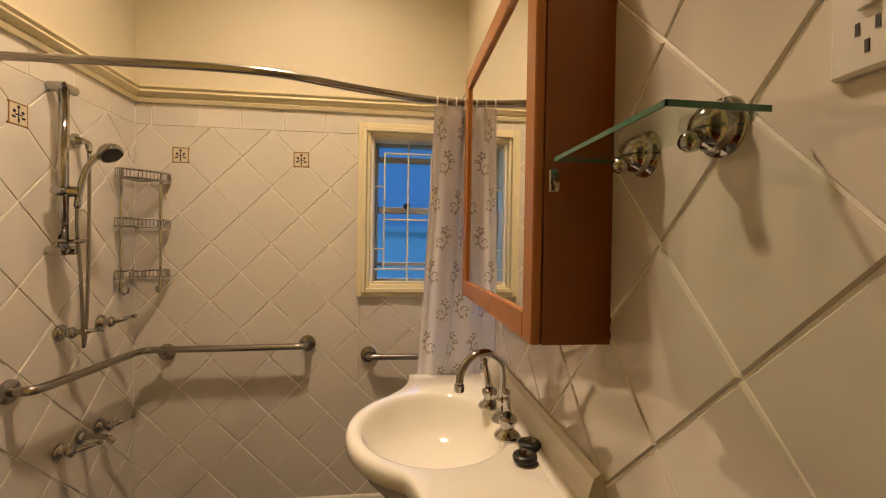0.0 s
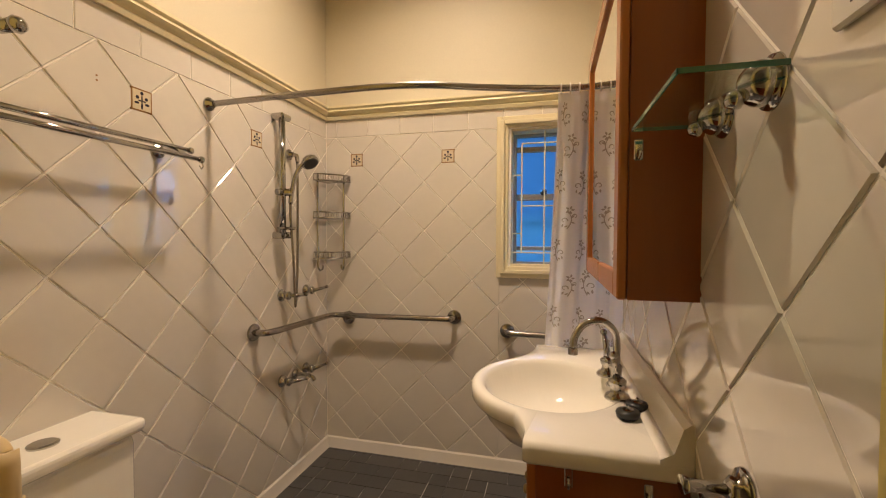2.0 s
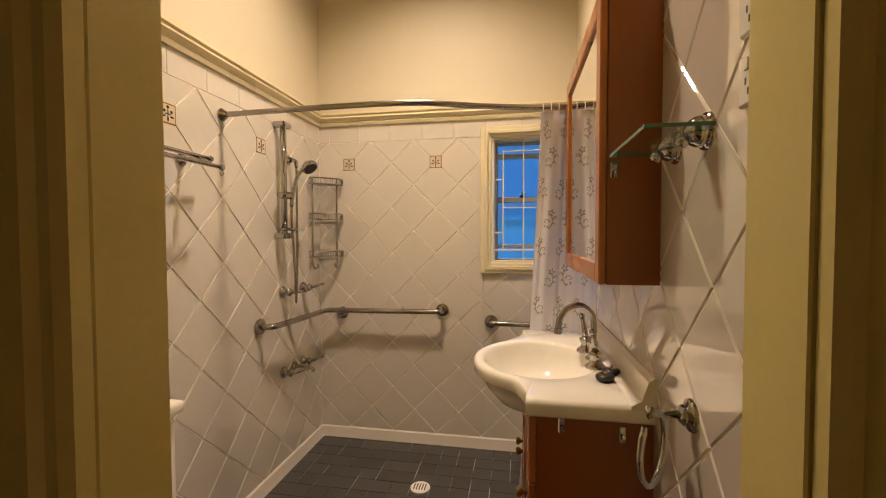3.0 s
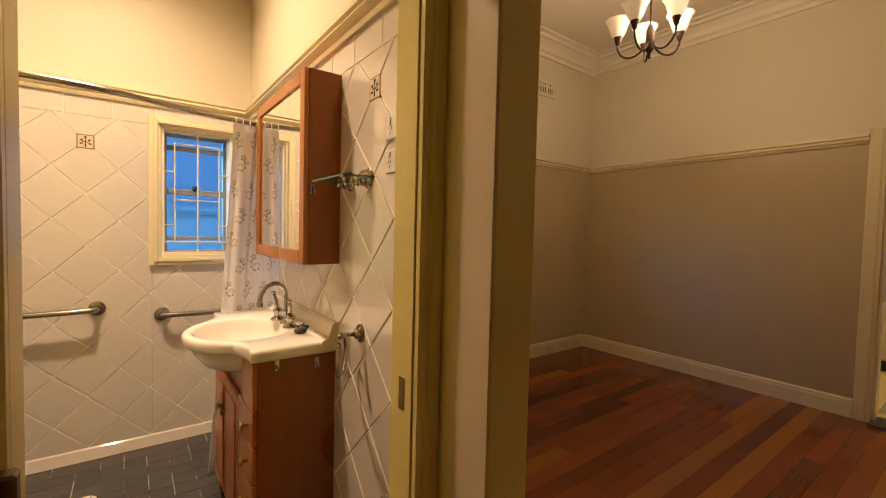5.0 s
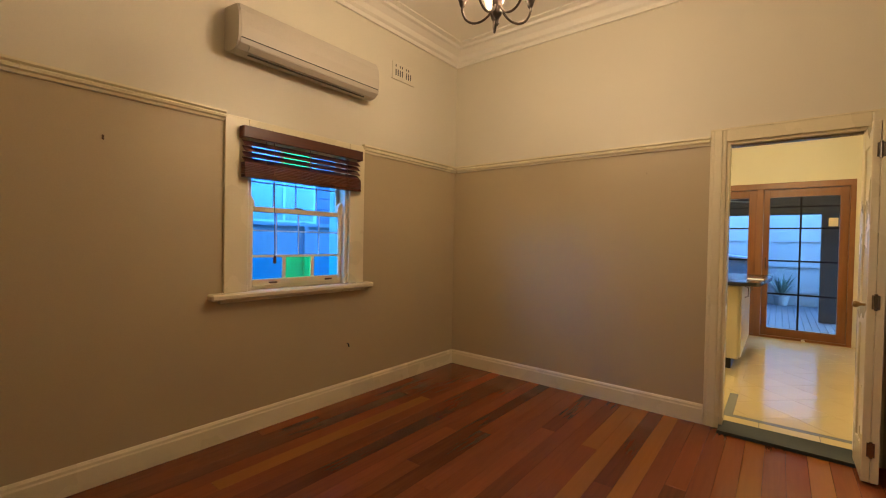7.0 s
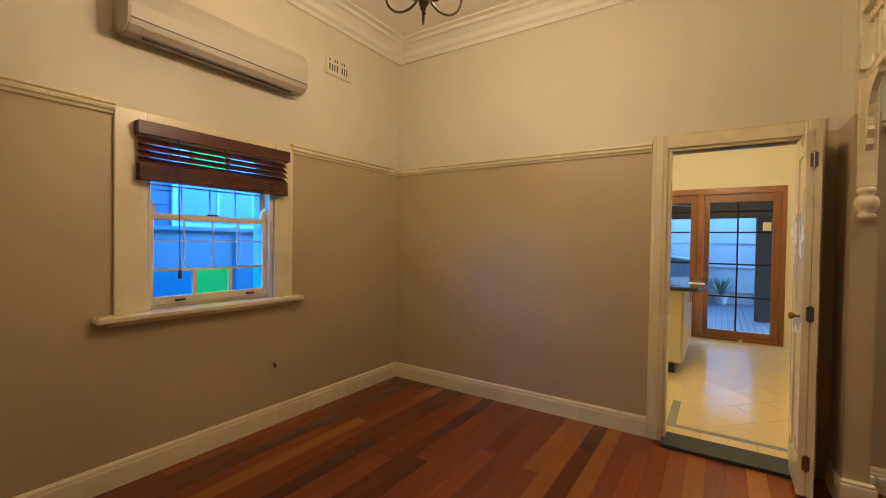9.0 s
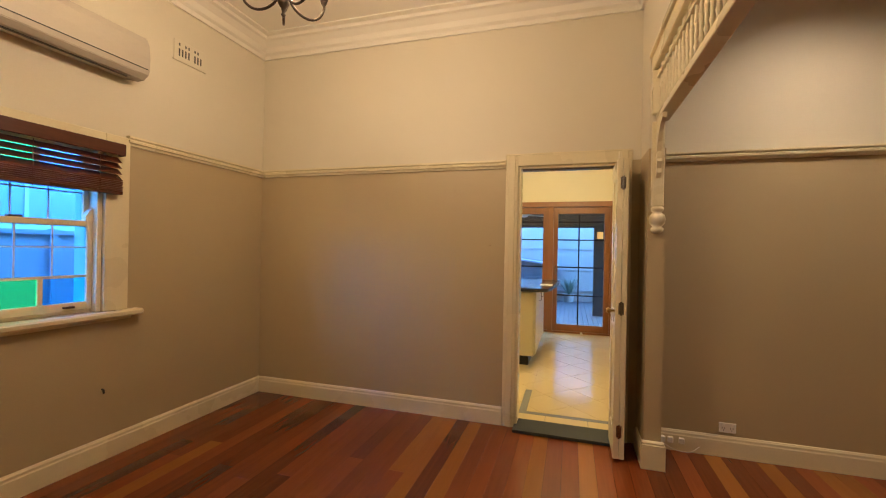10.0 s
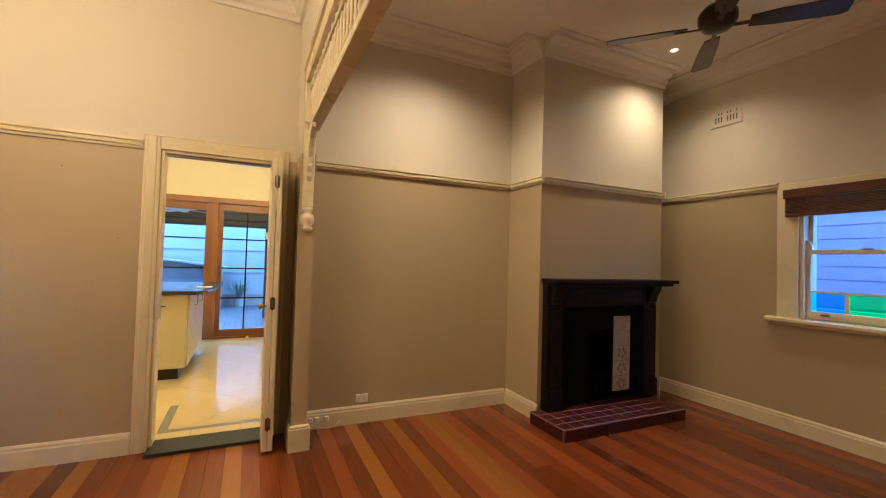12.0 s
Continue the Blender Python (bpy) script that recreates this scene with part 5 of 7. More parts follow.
part("mirror", B(MX - 0.010, MX - 0.006, MY0 + fw - 0.004, MY1 - fw + 0.004, MZ0 + fw - 0.004, MZ1 - fw + 0.004), M_MIRROR, mdoor, "silvered mirror glass")
bh = thing("adhesive_hook", (-3.737, MY0, 1.436), "small chrome hook stuck to mirror cabinet side", "hook", "small chrome hooks")
part("backplate", B(-3.745, -3.729, MY0 - 0.004, MY0, 1.418, 1.456, bevel=0.002), M_CHROME, bh)
part("hook", tube(bmesh.new(), [(-3.737, MY0 - 0.003, 1.434), (-3.737, MY0 - 0.017, 1.42), (-3.737, MY0 - 0.021, 1.432)], 0.0035, 8), M_CHROME, bh)

# glass shelf
gs = thing("glass_shelf", (-3.7, -1.6, 1.455), "clear glass shelf with green edge on chrome brackets", "shelf")
SX, SY0, SY1 = -3.758, -1.735, -1.475
pane = part("glass", B(SX + 0.002, XB1 - 0.026, SY0 + 0.002, SY1 - 0.002, 1.4565, 1.4625), M_SHELFGLASS, gs)
pane.visible_shadow = True
bm = bmesh.new()
box(bm, SX, SX + 0.002, SY0, SY1, 1.4565, 1.4625)
box(bm, SX, XB1 - 0.026, SY0, SY0 + 0.002, 1.4565, 1.4625)
box(bm, SX, XB1 - 0.026, SY1 - 0.002, SY1, 1.4565, 1.4625)
part("glass_edge", bm, M_GLASSEDGE, gs, "green polished glass edge")
for y in (-1.655, -1.512):
    bm = bmesh.new()
    lathe(bm, [(0.033, 0), (0.034, 0.004), (0.032, 0.009), (0.027, 0.011), (0.028, 0.014), (0.027, 0.022), (0.022, 0.031), (0.013, 0.038), (0.004, 0.041), (0.0, 0.0415)], (XB1 - 0.003, y, 1.4645), (-1, 0, 0), 30)
    part("bracket", bm, M_CHROME, gs, "domed chrome shelf bracket", smooth=True)
    bm = bmesh.new()
    lathe(bm, [(0.004, 0.0), (0.011, 0.004), (0.012, 0.012), (0.008, 0.02), (0.0, 0.022)], (XB1 - 0.036, y, 1.447), (-1, 0, 0), 18)
    part("clamp_lip", bm, M_CHROME, gs, "chrome clamp lip under the glass", smooth=True)

# towel ring
tr = thing("towel_ring", (XB1, -1.612, 0.943), "open chrome towel ring on tiled wall", "towel ring")
part("rose", lathe(bmesh.new(), [(0.03, 0), (0.032, 0.004), (0.03, 0.01), (0.018, 0.015), (0.02, 0.02), (0.011, 0.028)], (XB1 - 0.003, -1.612, 0.943), (-1, 0, 0), 22), M_CHROME, tr, smooth=True)
part("arm", tube(bmesh.new(), [(-3.652, -1.612, 0.943), (-3.70, -1.614, 0.945), (-3.712, -1.616, 0.945)], 0.009, 10, taper=[0.008, 0.009, 0.013]), M_CHROME, tr, smooth=True)
ring = []
for k in range(23):
    a = radians(70 - 300 * k / 22)
    r = 0.068
    ring.append((-3.703 + r * math.cos(a) * 0.55, -1.617 + r * math.cos(a) * 0.75, 0.877 + r * math.sin(a)))
part("ring", tube(bmesh.new(), ring, 0.0065, 10), M_CHROME, tr, smooth=True)


def power_plate(at, n, u, label, w=0.115, h=0.072, slots=2, category="power outlet"):
    """A wall plate; n points off the wall, u along it."""
    t = thing("power_outlet", at, label, category)
    at, n, u = Vector(at), Vector(n), Vector(u)
    up = Vector((0, 0, 1))

    def slabb(cu, cz, hw, hh, d0, d1, bev):
        bm = bmesh.new()
        box(bm, -hw, hw, -hh, hh, d0, d1, bevel=bev)
        for v in bm.verts:
            c = v.co.copy()
            v.co = at + u * (cu + c.x) + up * (cz + c.y) + n * c.z
        return bm
    part("plate", slabb(0, 0, w / 2, h / 2, 0, 0.009, 0.003), M_PLASTIC, t)
    for k in range(slots):
        c = (k - (slots - 1) / 2) * w * 0.5
        part("switch", slabb(c, h * 0.27, 0.006, 0.008, 0.009, 0.013, 0.001), M_PLASTIC, t)
        for du, dz in ((-0.007, 0.002), (0.007, 0.002), (0, -0.013)):
            part("socket_slot", slabb(c + du, dz - 0.004, 0.0016, 0.005, 0.0085, 0.0096, 0), M_GREYPL, t)
    return t


power_plate((XB1 - 0.006, -1.832, 1.503), (-1, 0, 0), (0, 1, 0), "white double power outlet on tiled wall")
power_plate((XB1 - 0.006, -1.832, 1.603), (-1, 0, 0), (0, 1, 0), "white switch plate above double power outlet", category="light switch")
power_plate((-0.001, -3.83, 0.195), (-1, 0, 0), (0, 1, 0), "white power outlet on mushroom wall", 0.10, 0.066)

# toilet
to = thing("toilet", (-5.0, -1.5, 0), "white china toilet with plastic cistern", "toilet")
ct = part("cistern", B(-5.2, -5.015, -1.685, -1.318, 0.38, 0.725, bevel=0.025, seg=3), M_CERAMIC, to, smooth=False)
part("cistern_lid", B(-5.203, -4.998, -1.70, -1.302, 0.726, 0.765, bevel=0.014, seg=3), M_CERAMIC, to)
part("flush_button", lathe(bmesh.new(), [(0.032, 0), (0.032, 0.004), (0.026, 0.007), (0.0, 0.0075)], (-5.09, -1.5, 0.765), seg=20), M_CHROME, to, "chrome flush button")
part("pan", lathe(bmesh.new(), [(0.12, 0), (0.115, 0.1), (0.12, 0.2), (0.165, 0.33), (0.18, 0.385), (0.17, 0.395)], (-4.80, -1.5, 0), seg=28), M_CERAMIC, to, smooth=True)
part("pan_neck", B(-5.16, -4.86, -1.60, -1.40, 0.0, 0.37, bevel=0.03, seg=2), M_CERAMIC, to)
part("seat", lathe(bmesh.new(), [(0.188, 0.396), (0.195, 0.405), (0.19, 0.42), (0.1, 0.422), (0.0, 0.424)], (-4.81, -1.5, 0), seg=28), M_PLASTIC, to, "white plastic seat lid")
sr = thing("toilet_support_rail", (-4.6, -1.87, 0), "cream tubular toilet support rail beside doorway", "support rail")
part("rail", tube(bmesh.new(), curve_pts([(-4.535, -1.885, 0.0), (-4.535, -1.885, 0.5), (-4.535, -1.885, 0.965), (-4.545, -1.885, 1.0), (-4.58, -1.885, 1.018), (-4.8, -1.885, 1.02), (-4.98, -1.885, 1.02), (-5.01, -1.885, 1.0), (-5.02, -1.885, 0.96), (-5.02, -1.885, 0.0)], 5), 0.0175, 14), M_PVC, sr, smooth=True)
for x in (-4.535, -5.02):
    part("foot", lathe(bmesh.new(), [(0.026, 0), (0.027, 0.02), (0.018, 0.03)], (x, -1.885, 0.0), seg=14), M_BLACK, sr, "black rubber foot")
for z in (0.62, 0.93):
    part("collar", lathe(bmesh.new(), [(0.0176, 0), (0.021, 0.003), (0.021, 0.02), (0.0176, 0.023)], (-4.535, -1.885, z), seg=14), M_PVC, sr)

# ceiling light, drain, screw holes
bl2 = thing("bathroom_downlight", BATH_LIGHT, "white recessed bathroom ceiling light, switched on", "downlight")
part("trim_ring", lathe(bmesh.new(), [(0.06, -0.002), (0.064, -0.007), (0.082, -0.008), (0.088, -0.001)], BATH_LIGHT, seg=28), M_PLASTIC, bl2)
part("lamp", lathe(bmesh.new(), [(0.059, -0.001), (0.055, -0.004), (0.0, -0.005)], BATH_LIGHT, seg=24), M_LAMP_ON, bl2, "glowing lamp face").visible_shadow = False
dn = thing("floor_drain", (-4.442, -0.418, 0), "round pale floor drain in dark tiles", "drain")
part("cover", lathe(bmesh.new(), [(0.05, 0), (0.05, 0.004), (0.046, 0.006), (0.0, 0.006)], (-4.442, -0.418, 0.0), seg=24), M_PLASTIC, dn)
for k in range(5):
    part("slot", B(-4.475 + 0.014 * k, -4.469 + 0.014 * k, -0.445, -0.391, 0.0061, 0.0066), M_GREYPL, dn)
for z in (1.744, 1.758):
    hs = thing("screw_hole", (-5.2, -1.272, z), "small tan screw hole in glazed tile", "screw hole", "screw holes in tile")
    part("plug", lathe(bmesh.new(), [(0.0032, 0), (0.0032, 0.0012), (0.002, 0.0012)], (-5.2052, -1.272, z), (1, 0, 0), 8), M_DECOB, hs)

# ---- dining room ----
ac = thing("air_conditioner", (-1.85, -0.1, 2.37), "white wall-mounted split air conditioner above window", "air conditioner")
prof = [(0, 2.435), (0.09, 2.412), (0.145, 2.416), (0.182, 2.445), (0.192, 2.475), (0.195, 2.55), (0.185, 2.635), (0.165, 2.68), (0.05, 2.70), (0, 2.70)]
AX0, AX1 = -2.36, -1.275
part("body", prism(bmesh.new(), prof, lambda u, v, w: Vector((w, -u, v)), AX0, AX1), M_BEIGE, ac)
capp = [(u * 1.0, v) for u, v in prof]
for a, b in ((AX0 - 0.012, AX0), (AX1, AX1 + 0.012)):
    part("end_cap", prism(bmesh.new(), [(max(u - 0.004, 0), 2.52 + (v - 2.52) * 0.97) for u, v in prof], lambda u, v, w: Vector((w, -u, v)), a, b), M_BEIGE, ac)
lp = bmesh.new()
prism(lp, [(0.150, 2.418), (0.180, 2.4415), (0.1825, 2.4385), (0.1525, 2.415)], lambda u, v, w: Vector((w, -u, v)), AX0 + 0.06, AX1 - 0.06)
part("louvre", lp, M_BEIGE, ac)
part("outlet_slot", prism(bmesh.new(), [(0.105, 2.4145), (0.122, 2.4155), (0.122, 2.4105), (0.105, 2.4095)], lambda u, v, w: Vector((w, -u, v)), AX0 + 0.08, AX1 - 0.08), M_GREYPL, ac, "dark air slot")
part("panel_seam", prism(bmesh.new(), [(0.1895, 2.472), (0.1905, 2.478), (0.1935, 2.4775), (0.1925, 2.4715)], lambda u, v, w: Vector((w, -u, v)), AX0 + 0.002, AX1 - 0.002), M_GREYPL, ac, "thin dark panel seam")


def plaster_vent(x0, x1, z0, z1, y, s, name="wall_vent"):
    t = thing(name, ((x0 + x1) / 2, y, z0), "painted plaster wall vent with slots", "vent", "plaster wall vents")
    q = lambda a, b: sorted((y - s * a, y - s * b))
    part("plate", B(x0, x1, *q(0, 0.008), z0, z1, bevel=0.003), M_WHITE, t)
    part("ledge", B(x0 - 0.008, x1 + 0.008, *q(0, 0.014), z0 - 0.01, z0, bevel=0.003), M_WHITE, t)
    n = 8
    for r, (a, b) in enumerate(((z0 + 0.03, z0 + 0.085), (z0 + 0.105, z0 + 0.125))):
        for k in range(n):
            if k == 4 or (r == 1 and k % 3 == 1):
                continue
            u = x0 + 0.03 + (x1 - x0 - 0.06) * (k + 0.5) / n
            part("slot", B(u - 0.006, u + 0.006, *q(0.0082, 0.0088), a, b), M_GREYPL, t)
    return t


plaster_vent(-0.945, -0.672, 2.725, 2.872, 0, 1)
plaster_vent(-1.02, -0.74, 2.70, 2.85, -7.05, -1)
for nm, at, n in (("b", (0.0, -1.884, 1.842), (-1, 0, 0)), ("c", (0.0, -2.185, 1.402), (-1, 0, 0))):
    nl = thing("wall_nail", at, "small dark nail in painted wall", "nail", "nails in walls")
    part("nail", lathe(bmesh.new(), [(0.002, 0.0), (0.002, 0.006), (0.0035, 0.007), (0.003, 0.008)], at, n, 8), M_DARKMETAL, nl)
rk = thing("rail_hook", (-2.966, 0, 1.78), "small dark metal picture hook in painted wall", "hook")
part("plate", B(-2.971, -2.961, -0.004, 0, 1.772, 1.796, bevel=0.001), M_DARKMETAL, rk)
part("hook", tube(bmesh.new(), [(-2.966, -0.003, 1.778), (-2.966, -0.012, 1.770), (-2.966, -0.015, 1.778)], 0.0022, 6), M_DARKMETAL, rk)
cs = thing("cable_stub", (-1.389, 0, 0.434), "short dark cable stub poking from wall", "cable")
part("cable", tube(bmesh.new(), [(-1.389, 0.0, 0.445), (-1.389, -0.014, 0.442), (-1.388, -0.018, 0.42)], 0.006, 8), M_BLACK, cs)

ch = thing("chandelier", (CH.x, CH.y, 2.385), "five-arm dark bronze chandelier with frosted glass shades", "chandelier")
part("canopy", lathe(bmesh.new(), [(0.062, ZC - 0.001), (0.06, ZC - 0.015), (0.03, ZC - 0.03), (0.008, ZC - 0.04)], (CH.x, CH.y, 0), seg=22), M_BRONZE, ch, smooth=True)
part("rod", tube(bmesh.new(), [(CH.x, CH.y, ZC - 0.035), (CH.x, CH.y, 2.57)], 0.006, 8), M_BRONZE, ch)
part("column", lathe(bmesh.new(), [(0.006, 2.585), (0.014, 2.57), (0.024, 2.545), (0.026, 2.475), (0.018, 2.455), (0.027, 2.44), (0.02, 2.425), (0.009, 2.41), (0.007, 2.39), (0.011, 2.385), (0.004, 2.375)], (CH.x, CH.y, 0), seg=18), M_BRONZE, ch, smooth=True)
for i in range(5):
    a = radians(37.6 + 72 * i)
    P = lambda r, z: Vector((CH.x + r * math.cos(a), CH.y + r * math.sin(a), z))
    arm = part("arm", tube(bmesh.new(), curve_pts([P(0.02, 2.47), P(0.045, 2.432), P(0.085, 2.408), P(0.128, 2.407), P(0.165, 2.432), P(0.184, 2.475), P(0.184, 2.505)], 5), 0.006, 10), M_BRONZE, ch, smooth=True)
    part("cup", lathe(bmesh.new(), [(0.008, 2.495), (0.013, 2.503), (0.018, 2.52), (0.027, 2.548), (0.025, 2.553)], P(0.184, 0), seg=16), M_BRONZE, arm, smooth=True)
    shade = lathe(bmesh.new(), [(0.025, 2.544), (0.034, 2.553), (0.044, 2.575), (0.054, 2.608), (0.066, 2.636), (0.076, 2.65), (0.073, 2.651), (0.062, 2.637), (0.05, 2.608), (0.04, 2.577), (0.03, 2.558), (0.02, 2.553)], P(0.184, 0), seg=22)
    so = part("shade", shade, M_SHADE_ON if i in (0, 3, 4) else M_SHADE_DIM, ch, "lit frosted glass shade" if i in (0, 3, 4) else "dim frosted glass shade", smooth=True)
    so.visible_shadow = False

# ---- lounge ----
fp = thing("fireplace_surround", (-0.5, -5.95, 0.09), "dark mahogany fireplace surround with mantel shelf", "fireplace")
F0, F1, FXW = -6.545, -5.24, -0.478      # ends and wall face
HZ = 0.094
part("mantel_shelf", B(-0.665, FXW, -6.715, -5.222, 1.165, 1.197, bevel=0.006, seg=2), M_MAHOG, fp)
part("shelf_moulding", B(-0.63, FXW, -6.68, -5.232, 1.137, 1.165, bevel=0.01, seg=2), M_MAHOG, fp)
part("frieze", B(-0.545, FXW, F0 + 0.0, F1, 0.955, 1.137, bevel=0.004), M_MAHOG, fp)
part("frieze_panel", B(-0.556, -0.545, F0 + 0.2, F1 - 0.2, 0.985, 1.11, bevel=0.005), M_MAHOG, fp)
for a, b in ((F0, F0 + 0.165), (F1 - 0.165, F1)):
    lg = part("pilaster", B(-0.55, FXW, a, b, HZ, 0.955, bevel=0.004), M_MAHOG, fp)
    part("pilaster_panel", B(-0.560, -0.55, a + 0.035, b - 0.035, 0.3, 0.92, bevel=0.005), M_MAHOG, lg)
    part("plinth_block", B(-0.568, -0.55, a - 0.004, b + 0.004, HZ, 0.26, bevel=0.004), M_MAHOG, lg)
    cor = prism(bmesh.new(), [(-0.55, 0.98), (-0.575, 0.99), (-0.582, 1.03), (-0.60, 1.07), (-0.625, 1.10), (-0.628, 1.137), (-0.55, 1.137)], lambda u, v, w: Vector((u, w, v)), a + 0.03, b - 0.03)
    part("corbel", cor, M_MAHOG, lg)
gi = thing("cast_iron_grate", (-0.42, -5.89, HZ), "black cast iron fireplace insert with tiled cheeks", "fireplace insert")
part("frame", B(-0.499, -0.481, F0 + 0.166, F1 - 0.166, 0.865, 0.954, bevel=0.004), M_IRON, gi)
for a, b in ((F0 + 0.166, -6.271), (-5.509, F1 - 0.166)):
    part("frame_side", B(-0.499, -0.481, a, b, HZ, 0.864, bevel=0.003), M_IRON, gi)
for a, b, sd in ((-6.27, -6.04, 0), (-5.74, -5.51, 1)):
    pn = part("cheek", B(-0.49, -0.482, a, b, HZ, 0.864), M_IRON, gi)
    cols = surface("cream_patterned_cheek_tile", (0.46, 0.38, 0.24), 0.25, var=0.25, big=14, fine=60, bump=0.05) if sd == 0 else M_IRON
    for k in range(5):
        z0 = 0.165 + k * 0.138
        tl = part("cheek_tile", B(-0.497, -0.49, a + 0.01, b - 0.01, z0, z0 + 0.136, bevel=0.002), cols, pn, "cream flowered fireplace tile" if sd == 0 else "dark glazed fireplace tile")
        if sd == 0 and k < 3:
            fb = bmesh.new()
            for j in range(5):
                aa = 2 * math.pi * j / 5 + k
                c = Vector((-0.4975, (a + b) / 2 + 0.045 * math.cos(aa), z0 + 0.068 + 0.035 * math.sin(aa)))
                lathe(fb, [(0.02, 0), (0.015, 0.0015), (0.002, 0.002)], c, (-1, 0, 0), 8)
            part("flower_relief", fb, M_FLOWER, tl)
part("hood", prism(bmesh.new(), [(-0.485, 0.86), (-0.485, 0.74), (-0.40, 0.66), (-0.30, 0.66), (-0.30, 0.86)], lambda u, v, w: Vector((u, w, v)), -6.039, -5.741), M_IRON, gi)
for k in range(9):
    y = -6.02 + k * 0.0325
    part("grate_bar", tube(bmesh.new(), [(-0.40, y, HZ + 0.02), (-0.42, y, 0.22), (-0.43, y, 0.30)], 0.007, 6), M_IRON, gi)
part("grate_rail", tube(bmesh.new(), [(-0.43, -6.035, 0.30), (-0.43, -5.745, 0.30)], 0.009, 6), M_IRON, gi)
part("grate_rail", tube(bmesh.new(), [(-0.40, -6.035, HZ + 0.02), (-0.40, -5.745, HZ + 0.02)], 0.009, 6), M_IRON, gi)
part("back_plate", B(-0.20, -0.185, F0 + 0.17, F1 - 0.17, HZ, 0.93), M_IRON, gi)

he = thing("hearth", (-0.7, -5.82, 0), "raised hearth of dark red tiles", "hearth")
part("bed", B(-0.905, -0.482, -6.475, -5.13, 0.0, 0.0885), M_HGROUT, he)
part("fire_bed", B(-0.481, -0.125, -6.375, -5.445, 0.0, 0.0885), M_IRON, he, "black fireplace floor")
HEARTH = he

fa = thing("ceiling_fan", (-1.7, -5.6, 2.75), "dark four-blade ceiling fan", "ceiling fan")
FC = Vector((-1.7, -5.6, 0))
part("canopy", lathe(bmesh.new(), [(0.07, ZC - 0.001), (0.065, ZC - 0.03), (0.03, ZC - 0.06)], FC, seg=20), M_BRONZE, fa, smooth=True)
part("down_rod", tube(bmesh.new(), [FC + Vector((0, 0, ZC - 0.05)), FC + Vector((0, 0, 2.97))], 0.012, 10), M_BRONZE, fa)
part("motor", lathe(bmesh.new(), [(0.03, 2.995), (0.08, 2.975), (0.11, 2.935), (0.11, 2.885), (0.085, 2.845), (0.05, 2.83), (0.0, 2.825)], FC, seg=26), M_BRONZE, fa, smooth=True)
for k in range(4):
    a = radians(-48 + 90 * k)
    m = Matrix.Translation(FC) @ Matrix.Rotation(a, 4, "Z") @ Matrix.Translation((0, 0, 2.86)) @ Matrix.Rotation(radians(-13), 4, "X")
    bm = bmesh.new()
    prism(bm, [(0.17, -0.045), (0.3, -0.06), (0.62, -0.068), (0.655, -0.05), (0.655, 0.05), (0.62, 0.068), (0.3, 0.06), (0.17, 0.045)], lambda u, v, w: Vector((u, v, w)), -0.004, 0.004)
    bm.transform(m)
    bl_ = part("blade", bm, M_FANB, fa)
    bm = B(0.085, 0.24, -0.014, 0.014, -0.012, -0.0045, bevel=0.002)
    bm.transform(m)
    part("blade_iron", bm, M_BRONZE, bl_)
# fittings for all four, the added west pair too
for x, y in DOWN:
    dl = thing("downlight", (x, y, ZC), "white recessed ceiling downlight, on; west pair added", "downlight", "lounge downlights")
    part("trim_ring", lathe(bmesh.new(), [(0.028, -0.002), (0.03, -0.006), (0.044, -0.007), (0.048, -0.001)], (x, y, ZC), seg=22), M_PLASTIC, dl)
    lm = part("lamp", lathe(bmesh.new(), [(0.027, -0.001), (0.025, -0.003), (0.0, -0.0035)], (x, y, ZC), seg=18), M_LAMP_ON, dl, "glowing lamp face")
    lm.visible_shadow = False
jb = thing("telephone_socket", (0, -3.47, 0.06), "small white cable sockets on skirting", "socket")
for k, y in enumerate((-3.43, -3.48, -3.55)):
    part("block", B(-0.042, -0.0205, y - 0.018, y + 0.016, 0.055, 0.095, bevel=0.004), M_PLASTIC, jb)
part("cable", tube(bmesh.new(), curve_pts([(-0.03, -3.41, 0.06), (-0.05, -3.5, 0.02), (-0.045, -3.6, 0.012), (-0.03, -3.66, 0.05)], 5), 0.003, 6), M_PLASTIC, jb)

# ---- kitchen ----
kb = thing("kitchen_cabinet", (2.4, -2.0, 0), "cream laminate peninsula cabinet with dark kickboard", "cabinet")
part("body", B(1.80, 3.35, -2.39, -1.75, 0.11, 0.885, bevel=0.003), M_CABW, kb)
part("kickboard", B(1.815, 3.34, -2.33, -1.76, 0.0, 0.11), M_BLACK, kb, "black kickboard")
for k in range(3):
    x = 1.83 + k * 0.51
    dd = part("door", B(x, x + 0.495, -2.41, -2.391, 0.125, 0.87, bevel=0.004), M_CABW, kb)
    part("handle", tube(bmesh.new(), [(x + 0.45, -2.411, 0.72), (x + 0.45, -2.44, 0.73), (x + 0.45, -2.44, 0.83), (x + 0.45, -2.411, 0.84)], 0.005, 8), M_STEEL, dd, "steel bar handle")
ke = part("end_door", B(1.782, 1.799, -2.38, -1.77, 0.125, 0.87, bevel=0.004), M_CABW, kb)
part("handle", tube(bmesh.new(), [(1.781, -2.20, 0.76), (1.75, -2.20, 0.765), (1.75, -2.09, 0.765), (1.781, -2.09, 0.76)], 0.006, 8), M_STEEL, ke, "steel bar handle")
kt = thing("kitchen_benchtop", (2.4, -2.1, 0.885), "dark stone peninsula benchtop", "benchtop")
